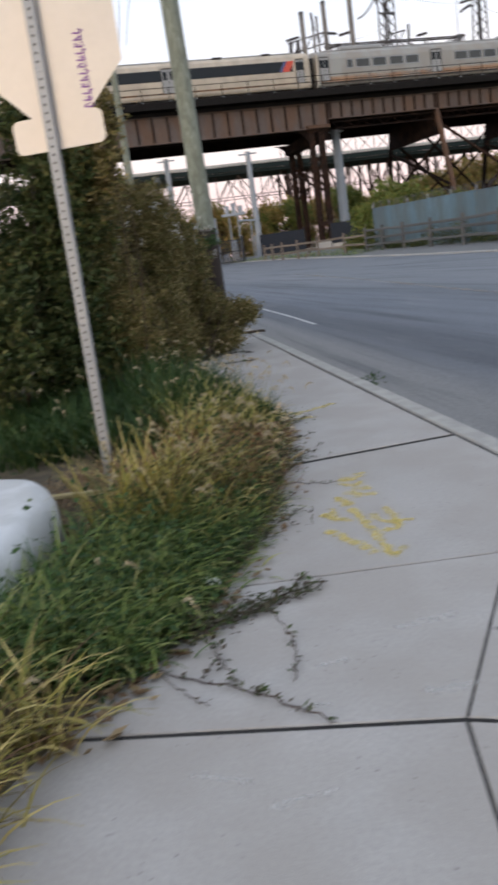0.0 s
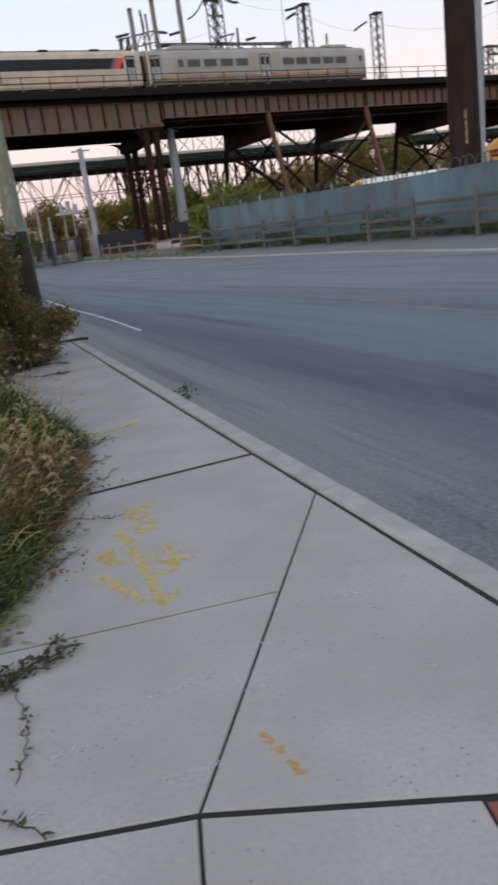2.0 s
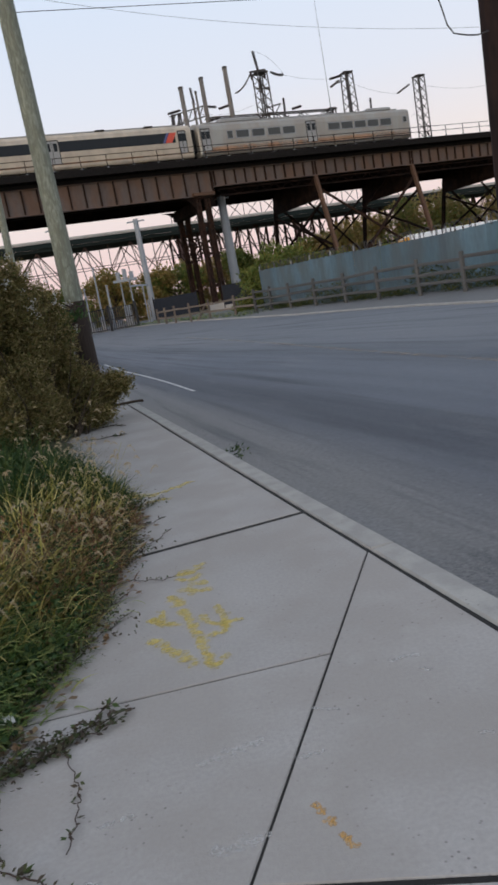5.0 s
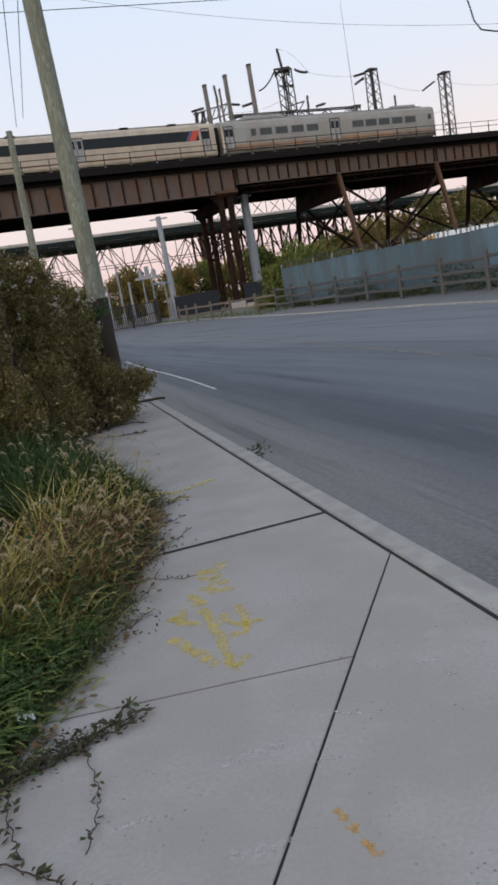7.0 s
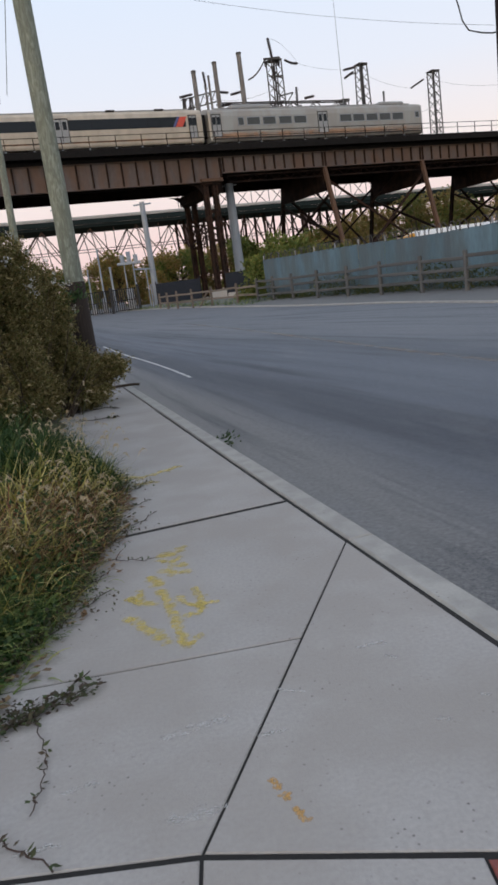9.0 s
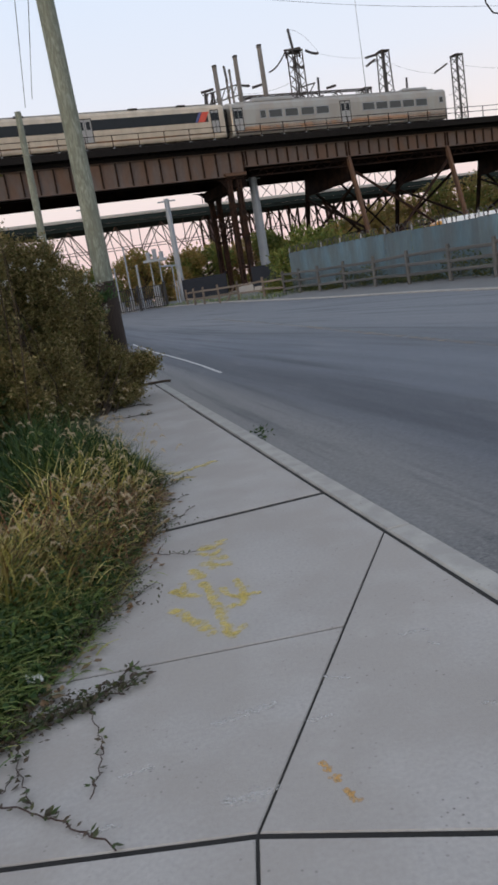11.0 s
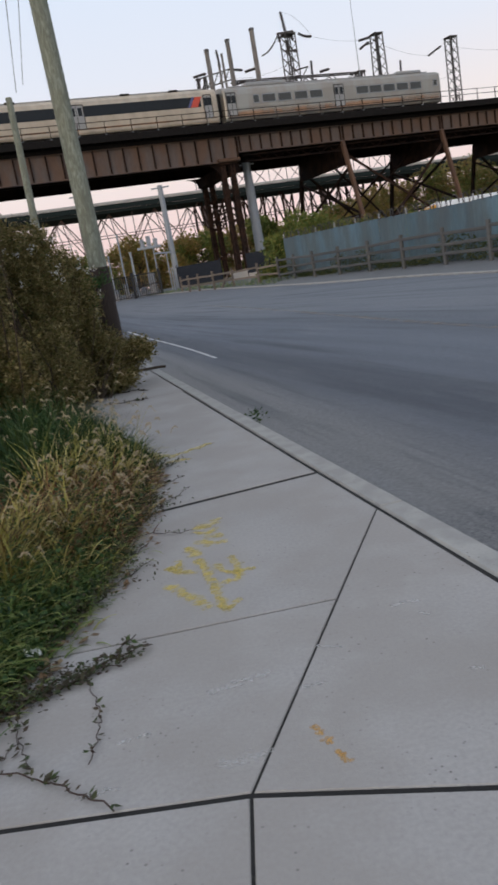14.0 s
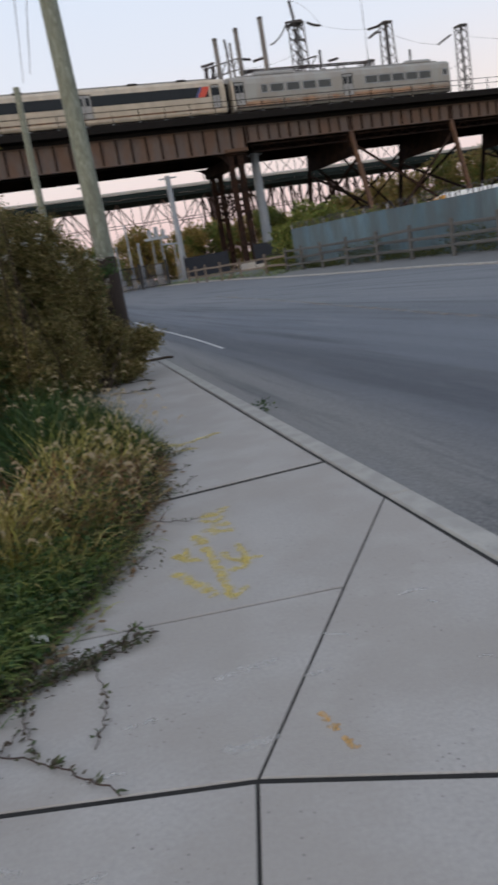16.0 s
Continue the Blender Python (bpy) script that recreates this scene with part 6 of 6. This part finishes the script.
def grass_patch(name, label, n, xr, yr, length, width, mat, droop, heads=0, lean=0.28, centers=60, spread=0.09, rise=None):
    g = thing(name, label, "grass", kind="stuff")
    base, away = patch_points(n, xr, yr, centers, spread)
    d = np.stack([RNG.normal(0.10, lean, n) + away[:, 0] * 0.22, RNG.normal(-0.05, lean, n) + away[:, 1] * 0.22, np.ones(n)], 1)
    L = RNG.uniform(length[0], length[1], n)
    if rise:
        e = np.array([verge_edge(v) for v in base[:, 1]]) - base[:, 0]
        L = L * np.clip(0.45 + e * rise, 0.4, 1.25)
    me, tips = blades(name, base, d, L, RNG.uniform(width[0], width[1], n), mat, RNG.uniform(droop[0], droop[1], n), 5)
    mesh_part("blades", me, g)
    if heads:
        # foxtail heads: bristly, arched over by their weight
        nh = heads
        b2, a2 = patch_points(nh, xr, yr, centers, spread)
        d2 = unit(np.stack([RNG.normal(0.15, lean, nh), RNG.normal(-0.1, lean, nh), np.ones(nh)], 1))
        h = RNG.uniform(length[0] * 0.9, length[1] * 1.1, nh)
        st, tp = blades("stalks", b2, d2, h, np.full(nh, 0.004), mat, np.full(nh, 0.16), 5)
        mesh_part("stalks", st, g)
        m = 70
        side = unit(RNG.normal(0, 1, (nh, 3)) * [1, 1, 0] + [0.4, 0, 0])
        t = np.tile(np.linspace(0, 1, m), nh)
        ln = np.repeat(RNG.uniform(0.06, 0.11, nh), m)
        ax = np.repeat(side, m, 0)
        pos = np.repeat(tp, m, 0) + ax * (t * ln * 0.75)[:, None] + np.array([0, 0, 1.0]) * ((0.95 * t - 1.35 * t * t) * ln)[:, None]
        k = len(pos)
        wv = np.sin(np.pi * np.clip(t * 0.85 + 0.12, 0, 1))
        mesh_part("seed_heads", leaf_mesh("seed_heads", pos, unit(ax * 0.6 + RNG.normal(0, 0.6, (k, 3))), RNG.normal(size=(k, 3)), 0.012 * wv + 0.004, np.full(k, 0.004), L_SEED), g)
    return g


grass_patch("green_grass", "dense green grass tufts at the pavement edge", 3000, (0.03, 0.75), (2.55, 4.15), (0.20, 0.46), (0.009, 0.020), L_GREEN, (0.4, 1.1), 6, lean=0.3, centers=110, spread=0.07, rise=0.9)
grass_patch("bright_blades", "bright green blades arching over the pavement edge", 850, (0.0, 0.6), (2.7, 4.9), (0.26, 0.50), (0.010, 0.020), L_LIME, (0.6, 1.3), 0, centers=60, spread=0.07, rise=0.8)
grass_patch("dry_grass", "tall straw-coloured dry grass standing by the sign post", 560, (0.18, 0.80), (3.9, 5.0), (0.34, 0.70), (0.010, 0.020), L_DRY, (0.15, 0.8), 22, lean=0.22, centers=60, spread=0.05, rise=0.9)
grass_patch("reddish_grass", "rusty reddish dry grass with drooping seed heads", 3000, (0.02, 0.75), (4.5, 6.3), (0.22, 0.52), (0.007, 0.017), L_RED, (0.3, 1.2), 60, lean=0.32, centers=120, spread=0.07, rise=0.9)
grass_patch("yellow_grass", "yellowing tall grass between the red stalks and the shrub", 700, (0.08, 0.75), (5.7, 7.3), (0.34, 0.68), (0.009, 0.020), L_STRAW, (0.2, 0.9), 45, lean=0.24, centers=50, spread=0.06, rise=0.9)
grass_patch("green_stand", "tall green foxtail grass before the shrub", 1700, (0.1, 1.1), (6.4, 8.6), (0.40, 0.78), (0.009, 0.019), L_WEED, (0.2, 0.8), 60, lean=0.2, centers=80, spread=0.09, rise=0.9)
grass_patch("olive_grass", "mixed olive grass filling the verge between the tufts", 1900, (0.05, 0.9), (3.6, 7.6), (0.16, 0.42), (0.007, 0.016), L_GREEN, (0.3, 1.1), 0, lean=0.34, centers=200, spread=0.09, rise=0.8)
grass_patch("low_grass", "short mixed grass spilling over the pavement edge", 1300, (-0.02, 0.15), (2.9, 8.2), (0.08, 0.20), (0.006, 0.012), L_GREEN, (0.6, 1.4), 0, centers=110, spread=0.05)
grass_patch("edge_straw", "short dry straw spilling over the pavement edge", 500, (-0.02, 0.25), (4.2, 7.6), (0.12, 0.26), (0.006, 0.013), L_DRY, (0.6, 1.4), 0, centers=80, spread=0.05)
grass_patch("straw_grass", "pale dry grass tuft near the concrete block", 900, (0.0, 0.42), (1.35, 2.3), (0.25, 0.52), (0.008, 0.018), L_DRY, (0.5, 1.2), 10, centers=22, spread=0.06)
grass_patch("back_grass", "green grass behind the dry stalks", 3600, (0.8, 2.6), (5.8, 8.8), (0.3, 0.62), (0.010, 0.020), L_WEED, (0.3, 0.9), 30, centers=110, spread=0.14)
grass_patch("arching_straw", "pale straw blades arching over the grass", 220, (0.0, 0.6), (3.8, 7.2), (0.30, 0.60), (0.010, 0.020), L_STRAW, (0.7, 1.5), 14, centers=90, spread=0.06, rise=0.8)

grass_patch("matted_straw", "flattened grey-brown dead grass beside the sign post", 2200, (0.5, 1.5), (3.6, 5.6), (0.12, 0.34), (0.006, 0.014), L_LITTER, (1.2, 2.4), 0, lean=0.9, centers=120, spread=0.12)
# broad-leaved weeds near the ground
wd = thing("weeds", "low broad-leaved green weeds among the grass", "weeds", kind="stuff")
n = 14000
y = RNG.uniform(2.6, 8.6, n)
x = np.array([verge_edge(v) for v in y]) - np.abs(RNG.normal(0.25, 0.36, n)) + 0.04
z = np.abs(RNG.normal(0, 0.15, n)) * np.clip(0.3 + (np.array([verge_edge(v) for v in y]) - x) * 2, 0.2, 1.6) + 0.015
clear = ~((x < -0.95) & (y > 2.5) & (y < 5.6))
x, y, z = x[clear], y[clear], z[clear]
n = len(x)
S = RNG.uniform(0.02, 0.05, n)
mesh_part("leaf_mass", leaf_mesh("leaf_mass", np.stack([x, y, z], 1), random_dirs(n, 0.2), random_dirs(n, 1.5), S, S * 0.6, L_WEED), wd)

# dead leaves along the edge
lt = thing("leaf_litter", "brown dead leaves lying along the pavement edge", "leaf litter", kind="stuff")
n = 800
y = RNG.uniform(2.2, 6.8, n)
x = np.array([verge_edge(v) for v in y]) + RNG.normal(-0.02, 0.09, n)
S = RNG.uniform(0.03, 0.085, n)
flat = RNG.normal(size=(n, 3)) * [1, 1, 0.12]
mesh_part("dead_leaves", leaf_mesh("dead_leaves", np.stack([x, y, np.full(n, 0.022)], 1), flat, np.stack([RNG.normal(0, 0.2, n), RNG.normal(0, 0.2, n), np.ones(n)], 1), S, S * 0.55, L_LITTER), lt)
scrap = part("paper_scrap", boxed((0.075, 0.05, 0.012), Matrix.Translation((-0.17, 3.33, 0.06)) @ Euler((0.5, 0.3, 0.7)).to_matrix().to_4x4(), 0.003), M_WHITE)
tagged(scrap, "crumpled pale paper scrap in the grass edge", "litter")


def vine(label, pts, r=0.0032, leaves=26, leaf=0.036, lift=0.012):
    """A creeping runner: a thin stem over the slabs with leaves left and right of it."""
    v = thing("creeping_vine", label, "vine", "vines creeping over the pavement")
    line = smooth_line(pts, 8)
    P = [(p.x + 0.006 * math.sin(i * 1.7), p.y + 0.006 * math.cos(i * 2.1), lift + 0.006 * math.sin(i * 0.9)) for i, p in enumerate(line)]
    wire("stem", P, r * 0.7, M_VINESTEM, v, "", 1)
    A = np.array(P)
    leaves = int(leaves * 1.3)
    k = RNG.integers(0, len(A) - 1, leaves)
    dirs = unit(A[k + 1] - A[k])
    side = np.stack([-dirs[:, 1], dirs[:, 0], np.zeros(leaves)], 1) * RNG.choice([-1, 1], leaves)[:, None]
    S = RNG.uniform(0.5, 1.3, leaves) * leaf
    mesh_part("foliage", leaf_mesh("foliage", A[k] + RNG.normal(0, 0.008, (leaves, 3)) * [1, 1, 0.3] + [0, 0, 0.006], unit(side + dirs * 0.6 + np.array([0, 0, 0.3]) + RNG.normal(0, 0.45, (leaves, 3))), np.stack([RNG.normal(0, 0.4, leaves), RNG.normal(0, 0.4, leaves), np.ones(leaves)], 1), S, S * 0.5, L_VINE), v)


V = "thin creeping vine with small leaves lying on the concrete"
vine(V, [(-0.45, 2.72), (-0.328, 2.663), (-0.001, 2.507), (0.16, 2.41), (0.345, 2.265)], 0.0045, 34, 0.032)
vine(V, [(-0.14, 2.95), (-0.11, 2.80), (-0.02, 2.60), (0.013, 2.53)], 0.003, 14)
vine(V, [(-0.133, 2.574), (-0.10, 2.68), (-0.076, 2.742)], 0.0025, 6)
vine(V, [(-0.316, 2.651), (-0.2, 2.52), (-0.087, 2.404)], 0.0028, 7, 0.02)
vine(V, [(-0.2, 2.94), (-0.14, 2.969), (0.04, 3.06), (0.193, 3.221), (0.371, 3.31)], 0.004, 60, 0.034)
vine(V, [(-0.15, 3.0), (-0.032, 3.055), (0.125, 3.161), (0.28, 3.411)], 0.0035, 55, 0.034)
vine(V, [(-0.1, 2.98), (0.06, 3.10), (0.16, 3.16), (0.30, 3.22)], 0.0035, 50, 0.034)
vine(V, [(0.10, 3.10), (0.128, 3.04), (0.205, 2.83), (0.222, 2.70), (0.22, 2.521)], 0.003, 22, 0.03)
vine(V, [(-0.05, 4.80), (0.216, 4.815), (0.36, 4.76), (0.504, 4.735)], 0.003, 18, 0.022)
vine(V, [(-0.05, 5.1), (0.181, 5.337), (0.30, 5.5), (0.444, 5.763)], 0.003, 30, 0.026)
vine(V, [(-0.1, 3.7), (-0.003, 3.788), (0.105, 4.077), (0.281, 4.344)], 0.003, 40, 0.026)
vine(V, [(-0.1, 4.0), (0.03, 4.2), (0.13, 4.45), (0.22, 4.62)], 0.003, 40, 0.026)
vine(V, [(-0.1, 5.6), (0.1, 5.75), (0.24, 6.0), (0.36, 6.1)], 0.003, 46, 0.028)
vine(V, [(-0.1, 6.1), (0.08, 6.25), (0.2, 6.5), (0.33, 6.75)], 0.003, 46, 0.028)
vine(V, [(-1.0, 10.9), (-0.6, 10.86), (-0.36, 10.82)], 0.006, 30, 0.05)
vine(V, [(-1.1, 11.9), (-0.7, 12.0), (-0.45, 11.7)], 0.006, 30, 0.05)
br_ = wire("fallen_twig", [(-1.1, 14.3, 0.05), (-0.8, 14.6, 0.04), (-0.50, 14.72, 0.03), (-0.38, 14.7, 0.02)], 0.025, M_BARK, None, "", 2)
tagged(br_, "short dark twig lying across the kerb", "twig")
kw = thing("kerb_weed", "small green weed growing at the foot of the kerb", "weed")
n = 80
S = RNG.uniform(0.03, 0.065, n)
mesh_part("foliage", leaf_mesh("foliage", np.stack([RNG.normal(1.09, 0.05, n), RNG.normal(8.45, 0.08, n), RNG.uniform(-0.13, 0.02, n)], 1), random_dirs(n, 0.4), random_dirs(n, 0.8), S, S * 0.4, L_WEED), kw)


# ---- trees and distance ----
def tree(name, label, x, y, h, r, n, size, mat, group):
    t = thing(name, label, "tree", group)
    z0 = road_z(x, y)
    bm = bmesh.new()
    tube(bm, (x, y, z0 - 0.2), (x, y, z0 + h * 0.45), h * 0.025, h * 0.016, 8, False)
    blobs = []
    for i in range(13):
        a = RNG.uniform(0, 2 * math.pi)
        kz = RNG.uniform(0.06, 0.86)
        k = RNG.uniform(0.2, 0.95) * r * (1.0 if kz < 0.6 else 0.6)
        c = Vector((x + k * math.cos(a), y + k * math.sin(a), z0 + h * kz))
        tube(bm, (x, y, z0 + h * min(0.45, kz * 0.6)), c, h * 0.011, h * 0.004, 5, False)
        q = r * RNG.uniform(0.25, 0.48)
        blobs.append((*c, q, q, q * 0.85, 1))
    part("trunk", bm, M_BARK, t)
    p, d = clump_points(n, blobs)
    p = p + RNG.normal(0, size * 0.5, p.shape)
    L = size * RNG.uniform(0.6, 1.4, n)
    mesh_part("crown", leaf_mesh("crown", p, unit(d + random_dirs(n)), random_dirs(n, 0.8), L, L * 0.6, mat), t)
    return t


rt = random.Random(5)
for i in range(50):
    x = -40 + i * 2.7 + rt.uniform(-1.2, 1.2)
    y = 99 + rt.uniform(-4, 8) + max(0, x) * 0.38
    h = rt.uniform(6.0, 7.9) + min(3.0, max(0, x - 12) * 0.12)
    tree("tree", "bushy autumn tree with green and rusty leaves beyond the bridge" if i % 3 else "green bushy tree beyond the bridge", x, y, h, h * 0.56, 4000, 0.36, L_AUTUMN if i % 3 else L_FAR, "trees beyond the bridge")
for x, y, h in ((6.0, 51.6, 4.2), (7.8, 52.5, 4.5), (7.0, 50.2, 3.2), (9.6, 53.0, 3.3), (11.6, 54.0, 3.0), (15.0, 55.0, 2.9), (19, 56, 2.9)):
    tree("bushy_tree", "dark green bushy tree behind the screened fence", x, y, h, h * 0.5, 4500, 0.22, L_FAR, "bushes behind the fence")
# short grass at the foot of the brown fence
fg = thing("roadside_grass", "short dry grass along the far roadside", "grass", kind="stuff")
n = 5000
y = RNG.uniform(44, 68, n)
x = np.interp(y, [36.8, 48, 59, 75], [5.4, 2.4, -1.2, -10]) + RNG.uniform(0.4, 7.0, n)
z = np.array([road_z(a, b) for a, b in zip(x, y)]) + 0.05
me, _ = blades("roadside_grass", np.stack([x, y, z], 1), np.stack([RNG.normal(0, 0.4, n), RNG.normal(0, 0.4, n), np.ones(n)], 1), RNG.uniform(0.12, 0.35, n), RNG.uniform(0.02, 0.04, n), L_GREEN, 0.6, 3)
mesh_part("blades", me, fg)

# leafy creeping mat where the runners leave the verge
cm = thing("creeping_mat", "dark leafy creeper sprawling from the verge onto the concrete", "vine", kind="stuff")
n = 900
k = RNG.random(n) ** 1.5
x = -0.28 + k * 0.52 + RNG.normal(0, 0.06, n)
y = 2.92 + k * 0.33 + RNG.normal(0, 0.085, n) * (1.2 - k)
z = np.abs(RNG.normal(0, 0.03, n)) * (1.2 - k) + 0.012
S = RNG.uniform(0.012, 0.036, n)
keep = RNG.random(n) < 1.05 - 0.75 * k
mesh_part("foliage", leaf_mesh("foliage", np.stack([x, y, z], 1)[keep], random_dirs(n, 0.1)[keep], random_dirs(n, 1.2)[keep], S[keep], S[keep] * 0.55, L_VINE), cm)
n = 2600
y = RNG.uniform(3.4, 7.2, n)
x = np.array([verge_edge(v) for v in y]) + np.abs(RNG.normal(0, 0.11, n)) * (0.6 + 0.5 * np.sin(y * 5.0)) + 0.01
z = np.abs(RNG.normal(0, 0.045, n)) + 0.012
S = RNG.uniform(0.012, 0.032, n)
mesh_part("fringe", leaf_mesh("fringe", np.stack([x, y, z], 1), random_dirs(n, 0.1), random_dirs(n, 1.2), S, S * 0.5, L_VINE), cm)

# dark weeds between the rail fence and the screened fence
fw = thing("fence_weeds", "dark green weeds between the two fences", "weeds", kind="stuff")
n = 9000
y = RNG.uniform(12, 47, n)
x = 11.6 - 0.3 * (y - 23.7) + RNG.uniform(0.25, 0.95, n)
hgt = 0.25 + 0.5 * np.clip(np.sin(y * 0.7) + np.sin(y * 1.9 + 1) * 0.6 + 0.4, 0, 1.6)
z = np.interp(y, [0, 10, 23.7, 35, 46.7, 62], [0.1, 0.25, 0.48, 0.6, 0.70, 0.80]) + RNG.random(n) * hgt
S = RNG.uniform(0.06, 0.14, n)
mesh_part("foliage", leaf_mesh("foliage", np.stack([x, y, z], 1), random_dirs(n, 0.3), random_dirs(n, 0.8), S, S * 0.5, L_DARK), fw)
